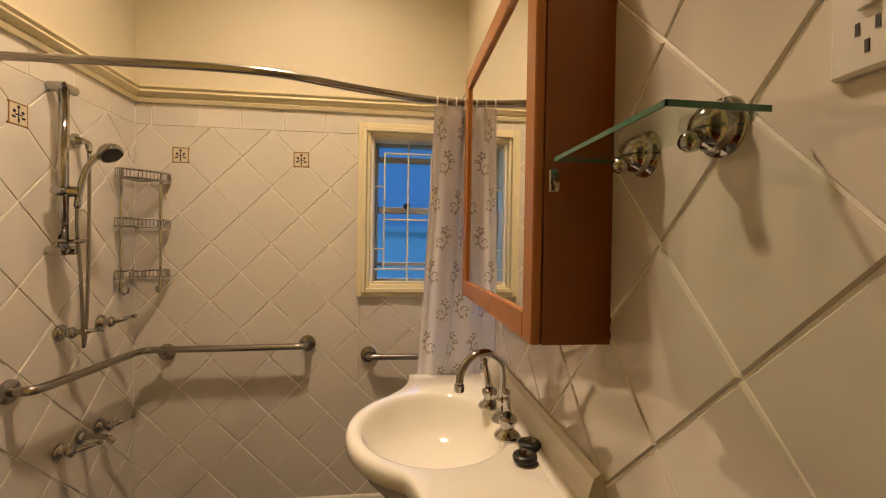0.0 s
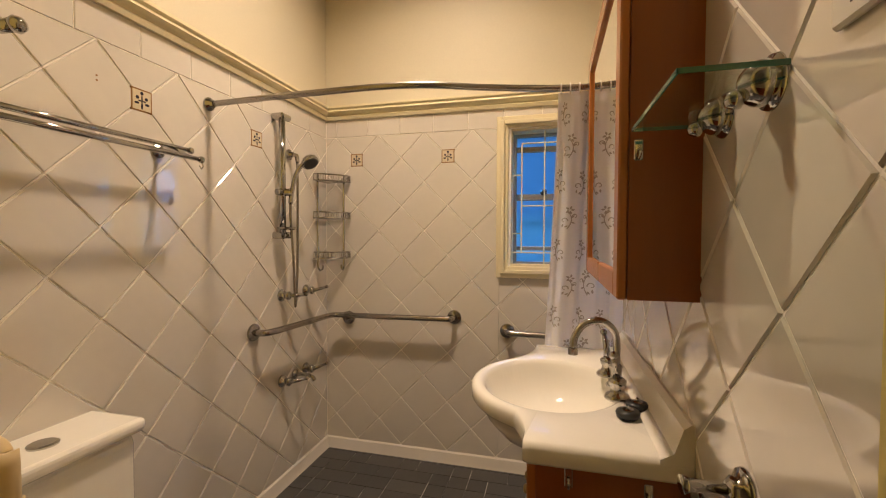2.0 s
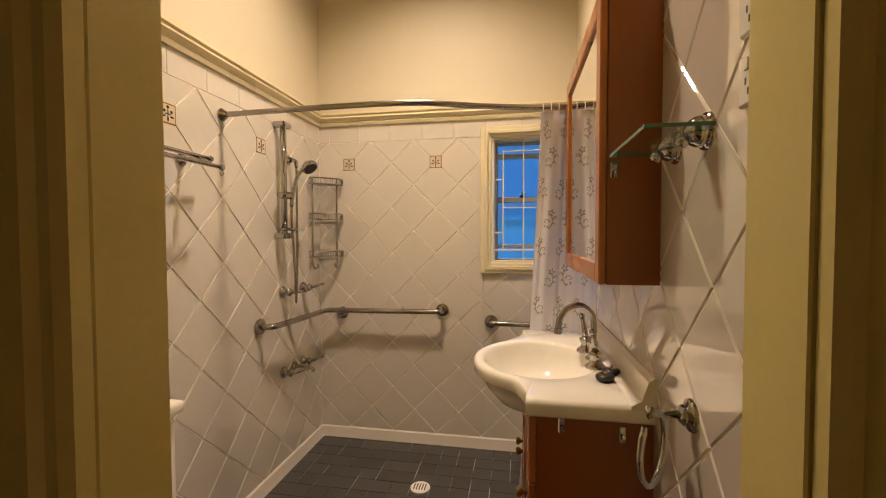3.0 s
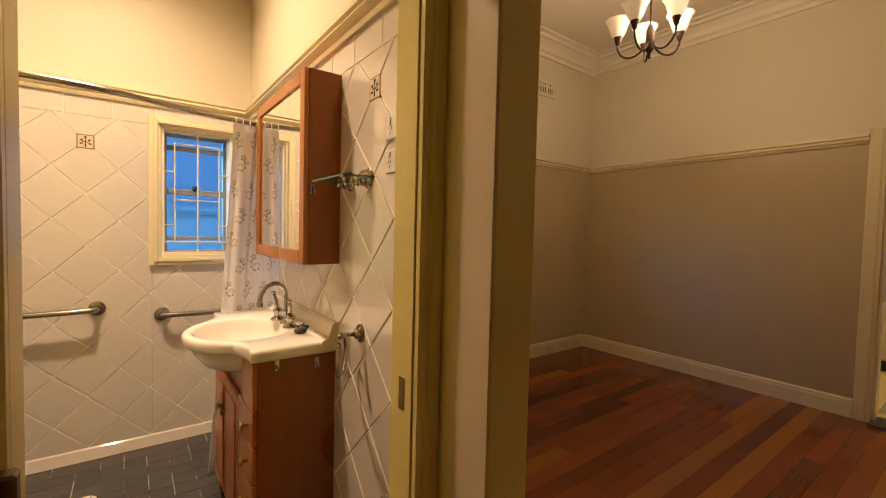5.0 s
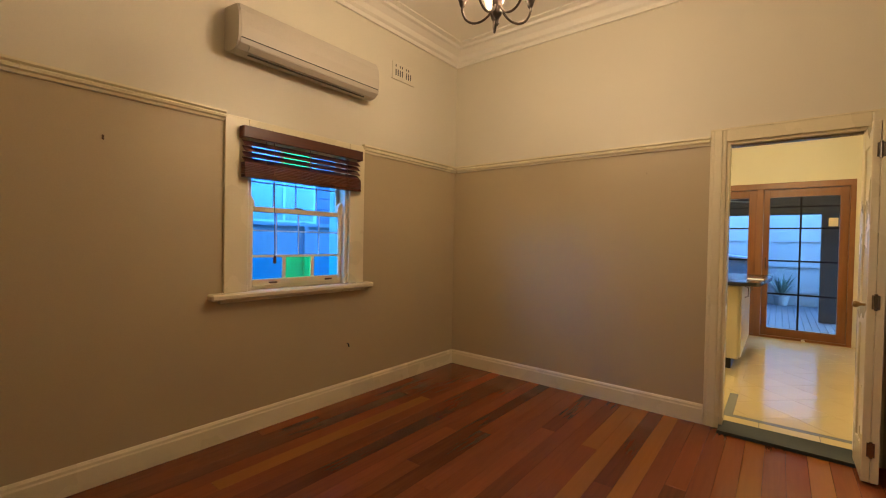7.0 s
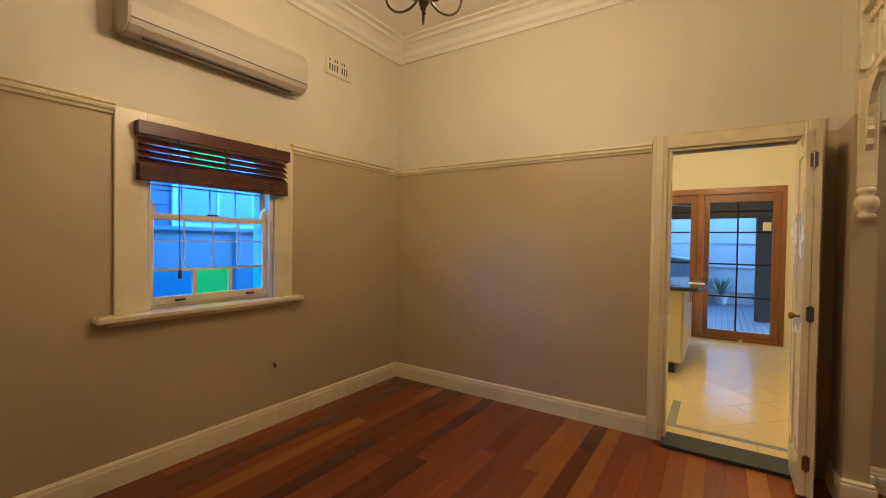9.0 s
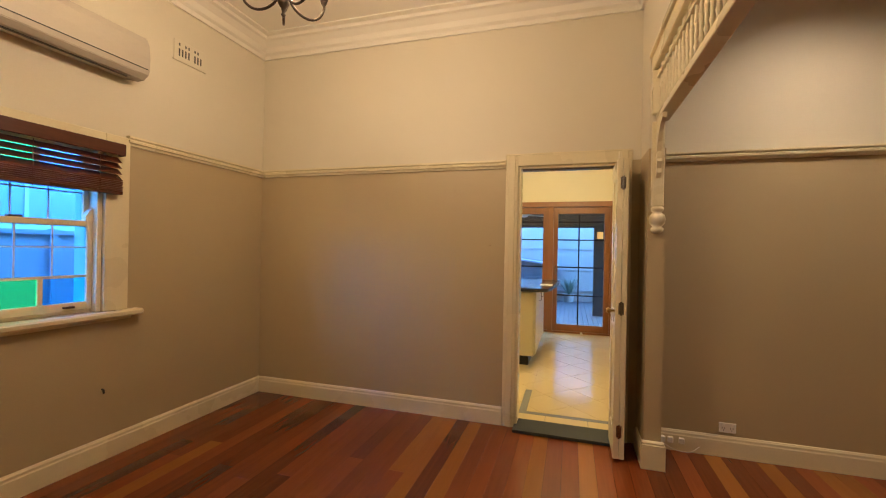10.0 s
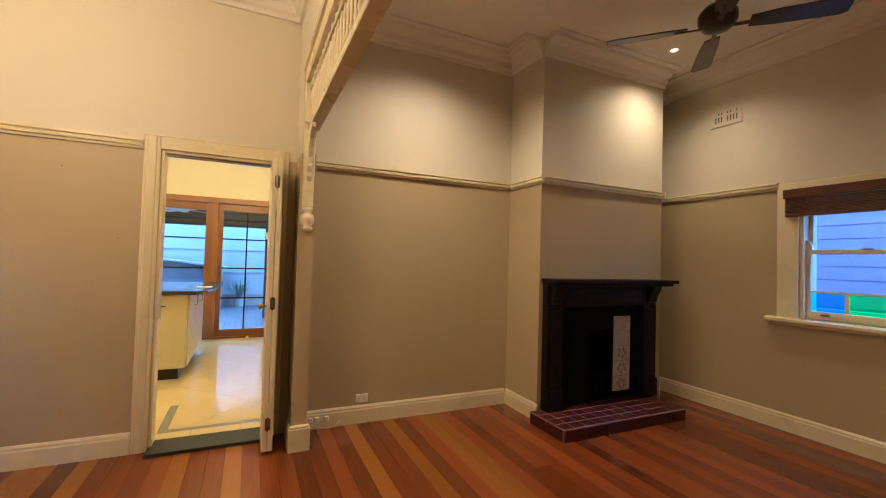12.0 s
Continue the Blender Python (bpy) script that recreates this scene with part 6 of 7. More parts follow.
part("slab", prism(bmesh.new(), [(1.72, -1.72), (1.72, -2.46), (1.76, -2.53), (1.84, -2.56), (2.9, -2.64), (3.38, -2.64), (3.38, -1.72)], lambda u, v, w: Vector((u, v, w)), 0.885, 0.925), M_STONE, kt)
ks = thing("kitchen_sink", (2.15, -2.1, 0.925), "stainless steel sink set in the benchtop", "sink")
part("rim", prism(bmesh.new(), [(1.86, -1.85), (1.86, -2.35), (2.5, -2.35), (2.5, -1.85)], lambda u, v, w: Vector((u, v, w)), 0.9255, 0.929), M_STEEL, ks)
part("tap", tube(bmesh.new(), curve_pts([(2.18, -1.80, 0.925), (2.18, -1.80, 1.0), (2.18, -1.85, 1.03), (2.18, -1.98, 1.02), (2.18, -2.0, 0.99)], 5), 0.011, 10), M_CHROME, ks, smooth=True)
pb = thing("paper_sheet", (2.35, -2.5, 0.925), "white paper sheet lying on benchtop", "paper")
part("sheet", B(2.22, 2.46, -2.575, -2.42, 0.9255, 0.9285, bevel=0.001), M_PLASTIC, pb)
for k, (x, y) in enumerate(((1.3, -2.7), (3.0, -2.7), (2.2, -1.2))):
    kl = thing("kitchen_ceiling_light", (x, y, KZ), "round kitchen ceiling light, switched on", "ceiling light", "kitchen ceiling lights")
    part("base", lathe(bmesh.new(), [(0.14, -0.001), (0.145, -0.02), (0.14, -0.03)], (x, y, KZ), seg=22), M_PLASTIC, kl)
    q = part("diffuser", lathe(bmesh.new(), [(0.132, -0.031), (0.12, -0.05), (0.08, -0.068), (0.0, -0.075)], (x, y, KZ), seg=22), M_LAMP_ON, kl, "lit glass diffuser", smooth=True)
    q.visible_shadow = False

ls = thing("light_switch", (KX, -3.54, 1.555), "white wall switch beside the cedar doors", "light switch")
part("plate", B(KX - 0.011, KX - 0.0005, -3.575, -3.505, 1.495, 1.615, bevel=0.003), M_PLASTIC, ls)
for z in (1.53, 1.575):
    part("rocker", B(KX - 0.015, KX - 0.0105, -3.549, -3.531, z - 0.012, z + 0.012, bevel=0.0015), M_PLASTIC, ls)

# glazed cedar doors
d3 = thing("door_3", (KX, -2.45, 0), "oiled cedar glazed sliding doors to the patio", "door", kind="structure")
yb = lambda a, b, c, d, x0=0.03, x1=0.09, bev=0.003: B(KX + x0, KX + x1, a, b, c, d, bevel=bev)
part("head", yb(-3.46, -1.45, 2.115, 2.2, -0.012, 0.12), M_FRENCH, d3)
part("frame_side", yb(-3.46, -3.405, 0, 2.115, -0.012, 0.12), M_FRENCH, d3)
part("frame_side", yb(-1.505, -1.45, 0, 2.115, -0.012, 0.12), M_FRENCH, d3)
part("frame_post", yb(-2.505, -2.425, 0, 2.115, -0.012, 0.12), M_FRENCH, d3)
part("threshold", yb(-3.405, -1.505, 0, 0.03, -0.01, 0.13), M_FRENCH, d3)


def glazed(y0, y1, name, bars):
    lf = bmesh.new()
    box(lf, KX + 0.03, KX + 0.07, y0, y0 + 0.09, 0.03, 2.112, bevel=0.003)
    box(lf, KX + 0.03, KX + 0.07, y1 - 0.07, y1, 0.03, 2.112, bevel=0.003)
    box(lf, KX + 0.031, KX + 0.069, y0 + 0.09, y1 - 0.07, 0.03, 0.14, bevel=0.003)
    box(lf, KX + 0.031, KX + 0.069, y0 + 0.09, y1 - 0.07, 2.0, 2.111, bevel=0.003)
    o = part(name, lf, M_FRENCH, d3)
    bb = bmesh.new()
    g0, g1 = y0 + 0.09, y1 - 0.07
    if bars:
        box(bb, KX + 0.04, KX + 0.06, -2.93, -2.908, 0.14, 2.0)
    for z in (0.63, 1.10, 1.56, 1.86):
        box(bb, KX + 0.041, KX + 0.059, g0, g1, z - 0.011, z + 0.011)
    # cedar bars coloured near black: their backlit silhouette is in the material
    part("glazing_bar", bb, M_MAHOG, o)
    pn = part("pane", B(KX + 0.048, KX + 0.052, g0, g1, 0.14, 2.0), M_GLASS, o)
    pn.visible_shadow = False
    return o


dl_ = glazed(-3.404, -2.508, "sliding_leaf", True)
part("handle", tube(bmesh.new(), [(KX + 0.028, -2.545, 0.98), (KX + 0.0, -2.545, 1.0), (KX + 0.0, -2.545, 1.12), (KX + 0.028, -2.545, 1.14)], 0.007, 8), M_DARKMETAL, dl_, "dark metal pull handle")
glazed(-2.424, -1.506, "fixed_leaf", False)
nt = thing("paper_note", (KX + 0.04, -3.25, 1.65), "small cream paper note stuck on glass door", "note")
part("sheet", B(KX + 0.0455, KX + 0.047, -3.30, -3.205, 1.585, 1.70), M_PAPER, nt)
ds = thing("door_stop", (KX - 0.03, -2.98, 0), "small white floor door stop", "door stop")
part("stop", lathe(bmesh.new(), [(0.022, 0), (0.022, 0.012), (0.014, 0.03), (0.0, 0.034)], (KX - 0.03, -2.98, 0.0), seg=14), M_PLASTIC, ds)

# ---- outside ----
gnd = plate("ground", -400, 400, -400, 400, -0.45, -0.3, M_GRASS, "dull grass ground around the house", "ground")
deck = plate("deck", KX + 0.13, 9.2, -7.0, 2.0, -0.14, -0.06, M_GAP, "grey timber patio deck", "deck")
rf = thing("patio_roof", (6, -2.5, 2.45), "dark patio roof with beam and post", "roof")
part("sheet", B(KX + 0.13, 6.6, -7.0, 1.5, 2.62, 2.68), M_ROOF, rf)
# added sheet that stands in for the dark underside of the roof
part("rolled_blind", B(6.5, 6.62, -7.0, 1.5, 1.90, 2.62), M_ROOF, rf, "dark sheet added below the patio roof edge")
for y in (-3.40, 0.9):
    part("post", B(6.49, 6.6, y - 0.13, y + 0.13, -0.06, 1.90, bevel=0.004), M_ROOF, rf)
for k in range(8):
    part("rafter", B(KX + 0.13, 6.5, -6.6 + k * 1.1, -6.55 + k * 1.1, 2.50, 2.62), M_ROOF, rf)
pf = thing("patio_fan", (5.6, -1.85, 2.1), "white four-blade patio ceiling fan", "ceiling fan")
PF = Vector((5.6, -1.85, 0))
part("down_rod", tube(bmesh.new(), [PF + Vector((0, 0, 2.62)), PF + Vector((0, 0, 2.215))], 0.014, 8), M_PLASTIC, pf)
part("motor", lathe(bmesh.new(), [(0.04, 2.21), (0.09, 2.18), (0.1, 2.12), (0.06, 2.07), (0.0, 2.06)], PF, seg=18), M_PLASTIC, pf, smooth=True)
for k in range(4):
    m = Matrix.Translation(PF) @ Matrix.Rotation(radians(38 + 90 * k), 4, "Z") @ Matrix.Translation((0, 0, 2.11)) @ Matrix.Rotation(radians(12), 4, "X")
    bm = prism(bmesh.new(), [(0.09, -0.04), (0.6, -0.065), (0.62, 0.06), (0.09, 0.04)], lambda u, v, w: Vector((u, v, w)), -0.003, 0.003)
    bm.transform(m)
    part("blade", bm, M_PLASTIC, pf)


def sheet_fence(name, p, q, h, label, rails=(0.35, 0.85), z0=-0.3, boards=True):
    """A fence of overlapping sheets with rails and posts, along x or y."""
    t = thing(name, ((p[0] + q[0]) / 2, (p[1] + q[1]) / 2, z0), label, "fence")
    p, q = Vector((*p, z0)), Vector((*q, z0))
    d = (q - p)
    n = max(int(d.length / 0.9), 1)
    u = d.normalized()
    o = Vector((-u.y, u.x, 0))
    for k in range(n):
        a, b = p + d * (k / n), p + d * ((k + 1) / n)
        bm = bmesh.new()
        prism(bm, [(0, 0.0), (0.012, 0.0), (0.012, h), (0, h)], lambda f, v, w: a + (b - a) * (0.006 + 0.988 * w) + o * f + Vector((0, 0, v)), 0, 1)
        part("sheet", bm, M_FENCE, t)
        bm = bmesh.new()
        prism(bm, [(-0.03, 0.0), (0.04, 0.0), (0.04, h + 0.03), (-0.03, h + 0.03)], lambda f, v, w: a + u * (0.05 * w - 0.025) + o * f + Vector((0, 0, v)), 0, 1)
        part("post", bm, M_FENCE, t)
    for z in (*rails, h):
        part("rail", prism(bmesh.new(), [(-0.035, z - 0.02), (0.045, z - 0.02), (0.045, z + 0.02), (-0.035, z + 0.02)], lambda f, v, w: p + d * w + o * f + Vector((0, 0, v)), 0, 1), M_FENCE, t)
    return t


sheet_fence("boundary_fence", (-4.3, 1.75), (3, 1.75), 1.75, "pale painted sheet fence beside the house")
sheet_fence("patio_fence", (9.3, -9), (9.3, 3), 3.1, "tall pale painted patio boundary fence", (0.55, 1.15, 1.75))
sheet_fence("side_fence", (-7, -8.7), (3, -8.7), 1.2, "pale painted sheet fence along the lounge side")


def weatherboard_house(name, x0, x1, y, s, z1, wins, label, paint):
    """The neighbour's wall of lapped boards, with windows and eaves; s points to its far side."""
    t = thing(name, ((x0 + x1) / 2, y, -0.3), label, "house")
    n = int((z1 + 0.3) / 0.19)
    for k in range(n):
        z = -0.3 + k * 0.19
        part("weatherboard", prism(bmesh.new(), [(0.0, z), (-0.022, z), (-0.006, z + 0.2), (0.0, z + 0.2)], lambda f, v, w: Vector((w, y + s * f, v)), x0, x1), paint, t)
    part("wall", B(x0, x1, *sorted((y, y + s * 3)), -0.3, z1), paint, t)
    part("roof", prism(bmesh.new(), [(-0.5, z1 - 0.05), (1.5, z1 + 0.9), (3.4, z1 - 0.05), (3.4, z1 - 0.12), (-0.5, z1 - 0.15)], lambda f, v, w: Vector((w, y + s * f, v)), x0 - 0.3, x1 + 0.3), M_ROOF, t)
    for a, b, c, d in wins:
        wb = part("window", B(a, b, *sorted((y - s * 0.05, y)), c, d, bevel=0.004), M_TRIM, t)
        part("pane", B(a + 0.07, b - 0.07, *sorted((y - s * 0.056, y - s * 0.051)), c + 0.07, d - 0.07), M_LEAD, wb)
        part("glazing_bar", B((a + b) / 2 - 0.02, (a + b) / 2 + 0.02, *sorted((y - s * 0.066, y - s * 0.057)), c + 0.07, d - 0.07), M_TRIM, wb)
    return t


weatherboard_house("neighbour_house", -4.7, 5, 3.4, 1, 3.1, ((-0.6, 0.6, 1.5, 2.9), (-2.2, -1.3, 1.5, 2.9)), "pale weatherboard neighbouring house with sash windows", M_BOARDING)
weatherboard_house("neighbour_house", -9, 4, -10.4, -1, 3.6, ((-3.4, -2.4, 1.4, 2.6),), "dusty pink weatherboard house beyond the side fence", M_ROSEBOARD)


def spiky_plant(at, n, h, seed):
    rnd = random.Random(seed)
    t = thing("potted_agave", at, "spiky green potted plant on patio edge", "plant")
    part("pot", lathe(bmesh.new(), [(0.11, 0), (0.15, 0.22), (0.165, 0.24), (0.15, 0.245), (0.13, 0.2)], at, seg=18), M_FENCE, t, "pale painted pot")
    bm = bmesh.new()
    for k in range(n):
        a, lean = rnd.uniform(0, 6.283), rnd.uniform(0.12, 0.75)
        L = h * rnd.uniform(0.7, 1.1)
        d = Vector((math.cos(a) * lean, math.sin(a) * lean, 1)).normalized()
        sd = Vector((-math.sin(a), math.cos(a), 0))
        base = Vector(at) + Vector((0, 0, 0.2))
        pts = [base + d * L * f + Vector((math.cos(a), math.sin(a), -0.6)) * (0.12 * L * f * f) for f in (0, 0.35, 0.7, 1)]
        ws = (0.012, 0.02, 0.014, 0.001)
        rows = [(bm.verts.new(p - sd * w), bm.verts.new(p + sd * w), bm.verts.new(p + Vector((0, 0, -w * 0.5)))) for p, w in zip(pts, ws)]
        for p, q in zip(rows, rows[1:]):
            for i in range(3):
                bm.faces.new((p[i], p[(i + 1) % 3], q[(i + 1) % 3], q[i]))
    part("leaves", bm, M_LEAF, t)
    return t


sd = thing("garden_shed", (8.6, -1.2, -0.06), "low blue-grey garden shed with sloping roof", "shed")
part("wall", prism(bmesh.new(), [(-2.35, -0.06), (-0.2, -0.06), (-0.2, 1.26), (-2.35, 0.98)], lambda u, v, w: Vector((w, u, v)), 8.3, 9.0), M_BOARDING, sd)
part("roof", prism(bmesh.new(), [(-2.45, 0.97), (-0.1, 1.275), (-0.1, 1.315), (-2.45, 1.01)], lambda u, v, w: Vector((w, u, v)), 8.22, 9.08), M_LEAD, sd, "grey metal roof")
for k in range(6):
    part("wall_batten", B(8.285, 8.2995, -2.3 + 0.4 * k, -2.27 + 0.4 * k, -0.06, 0.98 + 0.05 * k), M_BOARDING, sd)
spiky_plant((8.95, -2.75, -0.06), 34, 0.6, 3)
spiky_plant((8.95, -3.6, -0.06), 24, 0.45, 5)


# ---- pieces: tiles, boards, bricks ----
def clip(poly, x0, x1, z0, z1):
    for ax, lim, keep in ((0, x0, 1), (0, x1, -1), (1, z0, 1), (1, z1, -1)):
        out = []
        for p, q in zip(poly, poly[1:] + poly[:1]):
            a, b = (p[ax] - lim) * keep, (q[ax] - lim) * keep
            if a >= 0:
                out.append(p)
            if (a >= 0) != (b >= 0):
                t = a / (a - b)
                out.append((p[0] + (q[0] - p[0]) * t, p[1] + (q[1] - p[1]) * t))
        poly = out
        if len(poly) < 3:
            return []
    return poly


def area(poly):
    return abs(sum(p[0] * q[1] - q[0] * p[1] for p, q in zip(poly, poly[1:] + poly[:1]))) / 2


def tile_mesh(poly, place, thick, bev):
    """One flat tile with a softened edge; place(u, v, out)."""
    c = (sum(p[0] for p in poly) / len(poly), sum(p[1] for p in poly) / len(poly))
    bm = bmesh.new()
    lo = [bm.verts.new(place(u, v, 0)) for u, v in poly]
    mid = [bm.verts.new(place(u, v, thick - bev)) for u, v in poly]
    hi = []
    for u, v in poly:
        d = math.hypot(u - c[0], v - c[1]) or 1
        k = max(1 - bev * 1.4 / d, 0.2)
        hi.append(bm.verts.new(place(c[0] + (u - c[0]) * k, c[1] + (v - c[1]) * k, thick)))
    n = len(poly)
    for a, b in ((lo, mid), (mid, hi)):
        for i in range(n):
            bm.faces.new((a[i], a[(i + 1) % n], b[(i + 1) % n], b[i]))
    bm.faces.new(hi)
    return bm


PIECES = {}


def lay(name, poly, place, thick, bev, mat, parent, key=None):
    """Lay a tile; whole tiles of a kind share one mesh, moved to their centre."""
    c = (sum(p[0] for p in poly) / len(poly), sum(p[1] for p in poly) / len(poly))
    o = place(c[0], c[1], 0)
    me = PIECES.get(key) if key else None
    if me is None:
        bm = tile_mesh(poly, place, thick, bev)
        bmesh.ops.translate(bm, verts=bm.verts, vec=-o)
        me = finish(bm, mat, name)
        if key:
            PIECES[key] = me
    ob = new(name, me)
    ob.parent = parent
    ob.location = o - ORIGIN[parent]
    return ob


def diamond_wall(wall, place, u0, u1, z0, z1, ou, oz, p, holes, key):
    """Square tiles set on their points, cut at the edges and round openings."""
    h = p / 2
    g = 0.0034
    regions = [(u0, u1, z0, z1)]
    for a, b, c, d in holes:
        nr = []
        for r in regions:
            if b <= r[0] or a >= r[1] or d <= r[2] or c >= r[3]:
                nr.append(r)
                continue
            nr += [q for q in ((r[0], a, r[2], r[3]), (b, r[1], r[2], r[3]), (max(a, r[0]), min(b, r[1]), r[2], c), (max(a, r[0]), min(b, r[1]), d, r[3])) if q[1] - q[0] > 0.004 and q[3] - q[2] > 0.004]
        regions = nr
    i0, i1 = int((u0 - ou) / h) - 2, int((u1 - ou) / h) + 2
    j0, j1 = int((z0 - oz) / h) - 2, int((z1 - oz) / h) + 2
    for i in range(i0, i1 + 1):
        for j in range(j0, j1 + 1):
            if (i + j) % 2 == 0:
                continue
            c = (ou + i * h, oz + j * h)
            r = h - g
            full = [(c[0] - r, c[1]), (c[0], c[1] - r), (c[0] + r, c[1]), (c[0], c[1] + r)]
            for reg in regions:
                q = clip(full, *reg)
                if len(q) < 3 or area(q) < 0.0006:
                    continue
                whole = len(q) == 4 and abs(area(q) - 2 * r * r) < 1e-6
                lay("tile", q, place, 0.0036, 0.0026, M_TILE, wall, key if whole else None)


def ob_named(n):
    return bpy.data.objects[n]


P_N = lambda u, v, d: Vector((u, YB1 + 0.003 - d, v))
P_W = lambda u, v, d: Vector((XB0 - 0.003 + d, u, v))
P_E = lambda u, v, d: Vector((XB1 - 0.003 - d, u, v))
TZ = 1.868
for wall, place, u0, u1, ou, oz, p, holes, key in (
    (ob_named("wall_bath_north"), P_N, XB0, XB1, -4.449, 1.731, 0.2775, [(-4.16, -3.69, 1.075, 1.905)], "n"),
    (ob_named("wall_bath_west"), P_W, YB0, YB1, -0.5695, 1.727, 0.2805, [], "w"),
    (ob_named("wall_bath_east"), P_E, YB0 + 0.003, YB1, -1.686, 1.75, 0.278, [], "e"),
):
    diamond_wall(wall, place, u0 + 0.001, u1 - 0.001, 0.05, TZ - 0.0016, ou, oz, p, holes, key)
    u = u0 + 0.07
    cuts = [u0 + 0.001]
    while u < u1 - 0.03:
        cuts.append(u)
        u += 0.2
    cuts.append(u1 - 0.001)
    for a, b in zip(cuts, cuts[1:]):
        for a2, b2 in ((a, b),):
            q = [(a2 + 0.0012, TZ + 0.0016), (b2 - 0.0012, TZ + 0.0016), (b2 - 0.0012, 1.974), (a2 + 0.0012, 1.974)]
            lay("border_tile", q, place, 0.003, 0.0022, M_TILE, wall)


def deco(place, u, z):
    """A small inset tile with a tan border and a dark sprig."""
    o = place(u, z, 0)
    t = thing("decorative_tile", o, "small ivory inset tile with dark sprig", "tile", "decorative inset tiles")
    s = 0.037
    sq = lambda r: [(u - r, z - r), (u + r, z - r), (u + r, z + r), (u - r, z + r)]
    part("border", tile_mesh(sq(s), place, 0.0046, 0.001), M_DECOB, t)
    part("face", tile_mesh(sq(s - 0.005), place, 0.0052, 0.0004), M_DECO, t)
    bm = bmesh.new()
    for du, dz, ru, rz in ((0, -0.016, 0.003, 0.009), (0, 0.002, 0.002, 0.014), (-0.013, 0.006, 0.005, 0.005), (0.013, 0.006, 0.005, 0.005), (0, 0.019, 0.005, 0.005), (-0.015, -0.009, 0.007, 0.0035), (0.015, -0.009, 0.007, 0.0035), (-0.007, -0.002, 0.005, 0.0022), (0.007, -0.002, 0.005, 0.0022)):
        pts = [(u + 1.2 * (du + ru * math.cos(a)), z + 1.2 * (dz + rz * math.sin(a))) for a in [2 * math.pi * k / 8 for k in range(8)]]
        prism(bm, pts, lambda f, v, w: place(f, v, w), 0.005, 0.0058)
    part("sprig", bm, M_INK, t, "dark blue sprig motif")


for x in (-5.004, -4.449):
    deco(P_N, x, 1.731)
for y in (-1.691, -1.1305, -0.5695):
    deco(P_W, y, 1.727)
deco(P_E, -1.686, 1.75)

# bathroom floor
s = 0.1
nx, ny = int((XB1 - XB0) / s) + 1, int((YB1 - YB0) / s) + 1
PF_ = lambda u, v, d: Vector((u, v, -0.004 + d))
rf_ = random.Random(4)
skip = set()
for i in range(nx):
    for j in range(ny):
        if (i, j) in skip:
            continue
        a, b = XB0 + 0.012 + i * s, YB0 + 0.01 + j * s
        w = s
        if rf_.random() < 0.28 and i + 1 < nx and (i + 1, j) not in skip:
            skip.add((i + 1, j))
            w = 2 * s
        q = clip([(a + 0.002, b + 0.002), (a + w - 0.002, b + 0.002), (a + w - 0.002, b + s - 0.002), (a + 0.002, b + s - 0.002)], XB0 + 0.01, XB1 - 0.01, YB0 + 0.005, YB1 - 0.01)
        if len(q) >= 3 and area(q) > 0.0004:
            lay("floor_tile", q, PF_, 0.004, 0.001, M_FTILE, bath_floor, ("f", w) if abs(area(q) - (w - 0.004) * (s - 0.004)) < 1e-7 else None)
plate("bathroom_door_sill", -4.40, -3.735, YB0 - 0.093, YB0 - 0.001, -0.006, 0.006, M_CHERRY, "timber sill in the bathroom doorway", "threshold")

# timber floor
PALE = {-0.49: (-2.6, -0.95), -2.14: (-2.3, -0.02), -2.58: (-1.9, -0.02), -2.94: (-2.4, -0.02), -3.73: (-2.0, -0.02), -4.06: (-2.7, -0.02), -4.30: (-1.6, -0.02), -4.48: (-2.1, -0.02)}
bw = 0.102
rb = random.Random(11)
k = 0
y = -7.05
while y < -0.001:
    y1 = min(y + bw, -0.001)
    rows = [y]
    ends = [-6.4]
    pale = None
    for c, span in PALE.items():
        if y <= c < y1:
            pale = span
    x = -6.4 + rb.uniform(0.4, 2.4)
    lim0 = -3.6 if y1 < -3.29 else -6.3 if y1 < -2.0 else -3.549
    cuts = [lim0]
    while x < -0.7:
        if x > lim0 + 0.4:
            cuts.append(x)
        x += rb.uniform(2.2, 4.8)
    cuts.append(-0.001)
    if pale:
        cuts = [c for c in cuts if not (pale[0] - 0.25 < c < pale[1] + 0.25)] + list(pale)
        cuts = sorted(set(cuts + [lim0]))
    for a, b in zip(cuts, cuts[1:]):
        if b - a < 0.05:
            continue
        q = [(a + 0.0006, y + 0.0007), (b - 0.0006, y + 0.0007), (b - 0.0006, y1 - 0.0007), (a + 0.0006, y1 - 0.0007)]
        m = M_PALE if pale and abs(a - pale[0]) < 1e-6 else (M_PALE if rb.random() < 0.045 else M_BOARD)
        lay("floor_board", q, lambda u, v, d: Vector((u, v, -0.016 + d)), 0.016, 0.0012, m, floor)
    y = y1

# kitchen floor: straight grey band, cream tiles on the diagonal inside it
PK = lambda u, v, d: Vector((u, v, -0.004 + d))
BX0, BX1, BYA = 0.30, 0.36, -2.43
for a, b, c, d in ((0.13, 0.295, -4.6, -0.3),):
    yy = c
    while yy < d:
        lay("kitchen_tile", [(a, yy + 0.0015), (b, yy + 0.0015), (b, min(yy + 0.33, d) - 0.0015), (a, min(yy + 0.33, d) - 0.0015)], PK, 0.004, 0.0008, M_KTILE, kit_floor)
        yy += 0.33
lay("border_strip", [(0.298, -4.6), (0.352, -4.6), (0.352, -2.40), (0.298, -2.40)], PK, 0.0036, 0.0005, M_KGREY, kit_floor)
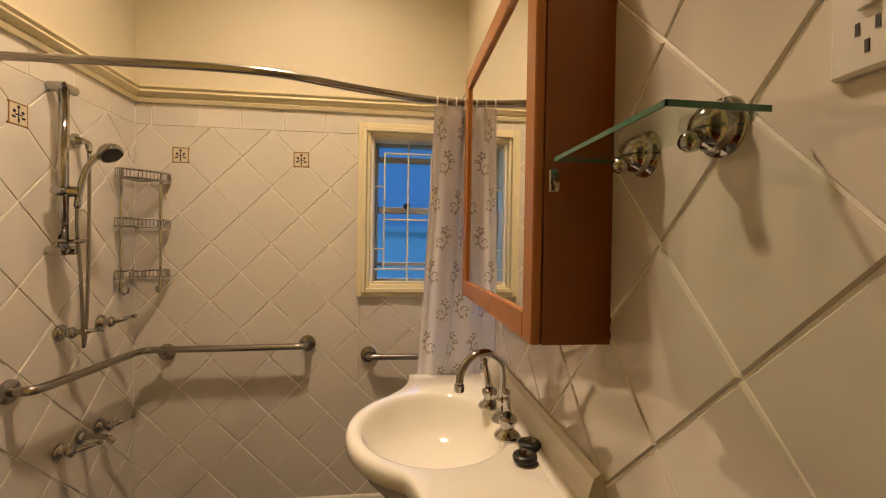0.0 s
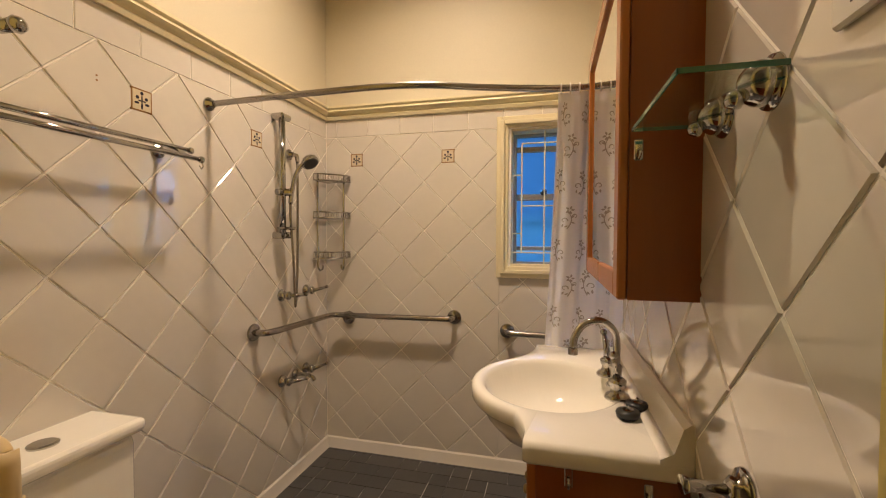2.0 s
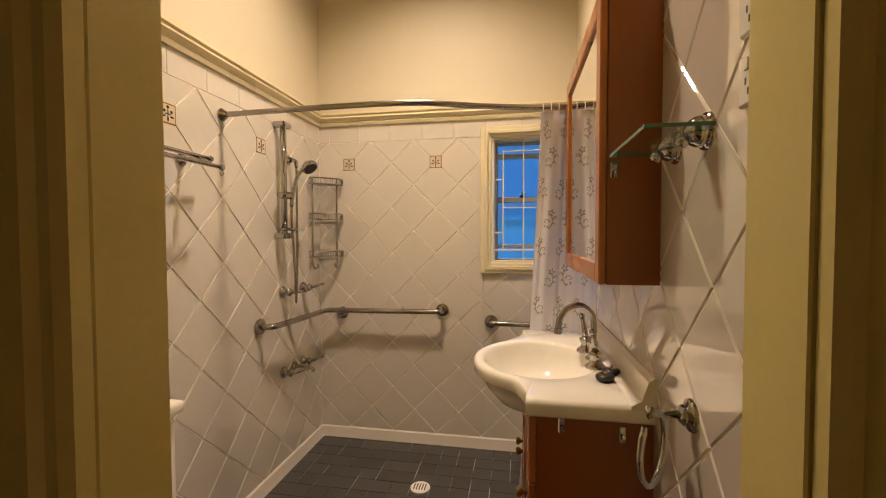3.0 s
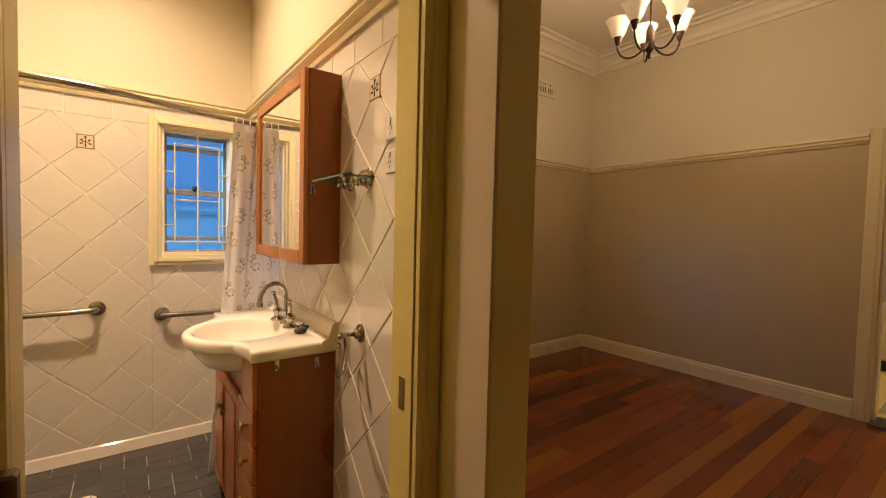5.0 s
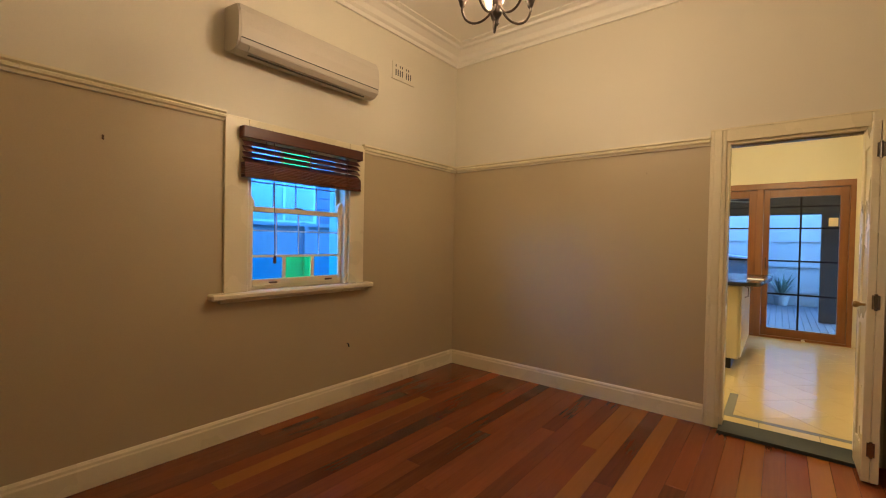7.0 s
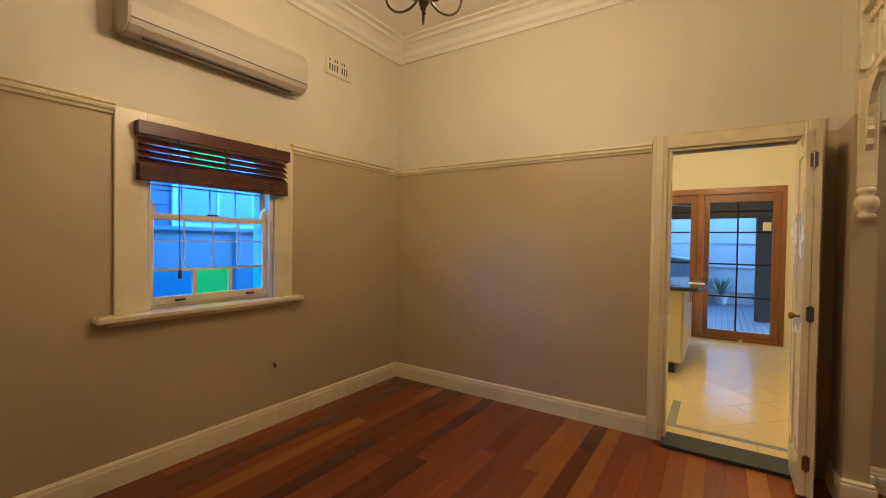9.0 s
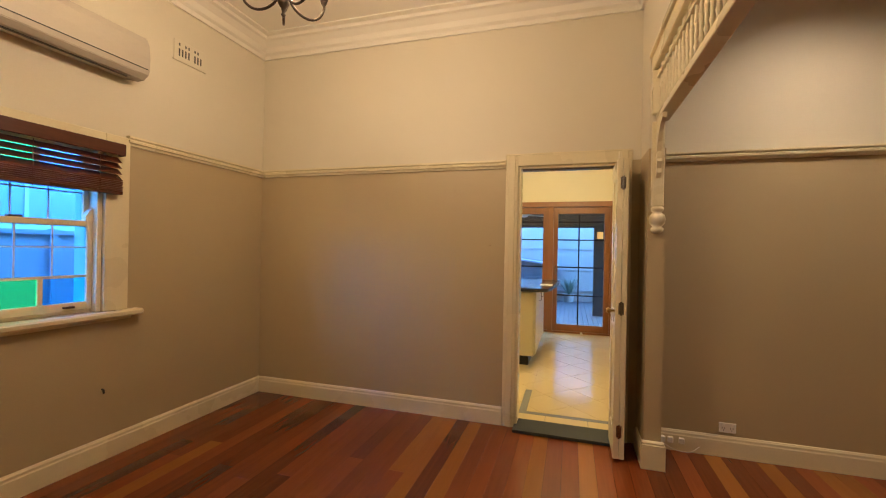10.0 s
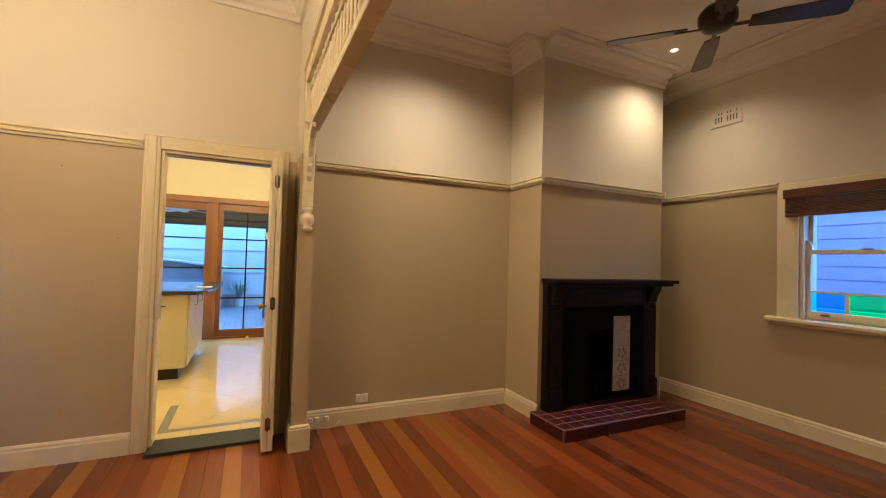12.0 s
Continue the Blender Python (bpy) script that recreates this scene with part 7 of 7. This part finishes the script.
lay("border_strip", [(0.352, -2.455), (0.92, -2.455), (0.92, -2.40), (0.352, -2.40)], PK, 0.0036, 0.0005, M_KGREY, kit_floor)
h = 0.235
for i in range(-1, 20):
    for j in range(-22, 1):
        if (i + j) % 2:
            continue
        c = (0.36 + i * h, j * h)
        r = h - 0.0018
        full = [(c[0] - r, c[1]), (c[0], c[1] - r), (c[0] + r, c[1]), (c[0], c[1] + r)]
        for reg in ((0.355, KX - 0.005, -4.6, -2.458), (0.923, KX - 0.005, -2.458, -2.397), (0.298, KX - 0.005, -2.397, -0.3)):
            q = clip(full, *reg)
            if len(q) >= 3 and area(q) > 0.0005:
                lay("kitchen_tile", q, PK, 0.004, 0.0008, M_KTILE, kit_floor, "k" if len(q) == 4 and abs(area(q) - 2 * r * r) < 1e-6 else None)

# hearth tiles
PH = lambda u, v, d: Vector((u, v, 0.078 + d))
tx, ty = 0.105, 0.112
for i in range(4):
    for j in range(12):
        a, b = -0.902 + i * tx, -6.472 + j * ty
        q = clip([(a + 0.004, b + 0.004), (a + tx - 0.004, b + 0.004), (a + tx - 0.004, b + ty - 0.004), (a + 0.004, b + ty - 0.004)], -0.9, -0.46, -6.47, -5.135)
        if len(q) >= 3:
            lay("hearth_tile", q, PH, 0.014, 0.003, M_BRICKTILE, HEARTH)
PHF = lambda u, v, d: Vector((-0.905 - d, u, v))
for j in range(6):
    a = -6.473 + j * 0.224
    lay("hearth_kerb_tile", [(a + 0.002, 0.001), (a + 0.222, 0.001), (a + 0.222, 0.088), (a + 0.002, 0.088)], PHF, 0.012, 0.003, M_BRICKTILE, HEARTH)
for y0, s_ in ((-6.475, -1), (-5.13, 1)):
    for j in range(2):
        a = -0.90 + j * 0.2
        lay("hearth_kerb_tile", [(a + 0.002, 0.001), (a + 0.198, 0.001), (a + 0.198, 0.088), (a + 0.002, 0.088)], lambda u, v, d, y0=y0, s_=s_: Vector((u, y0 + s_ * d, v)), 0.010, 0.003, M_BRICKTILE, HEARTH)

# deck boards
yy = -6.9
while yy < 1.9:
    lay("deck_board", [(KX + 0.135, yy), (9.1, yy), (9.1, yy + 0.088), (KX + 0.135, yy + 0.088)], lambda u, v, d: Vector((u, v, -0.06 + d)), 0.022, 0.002, M_DECK, deck)
    yy += 0.094
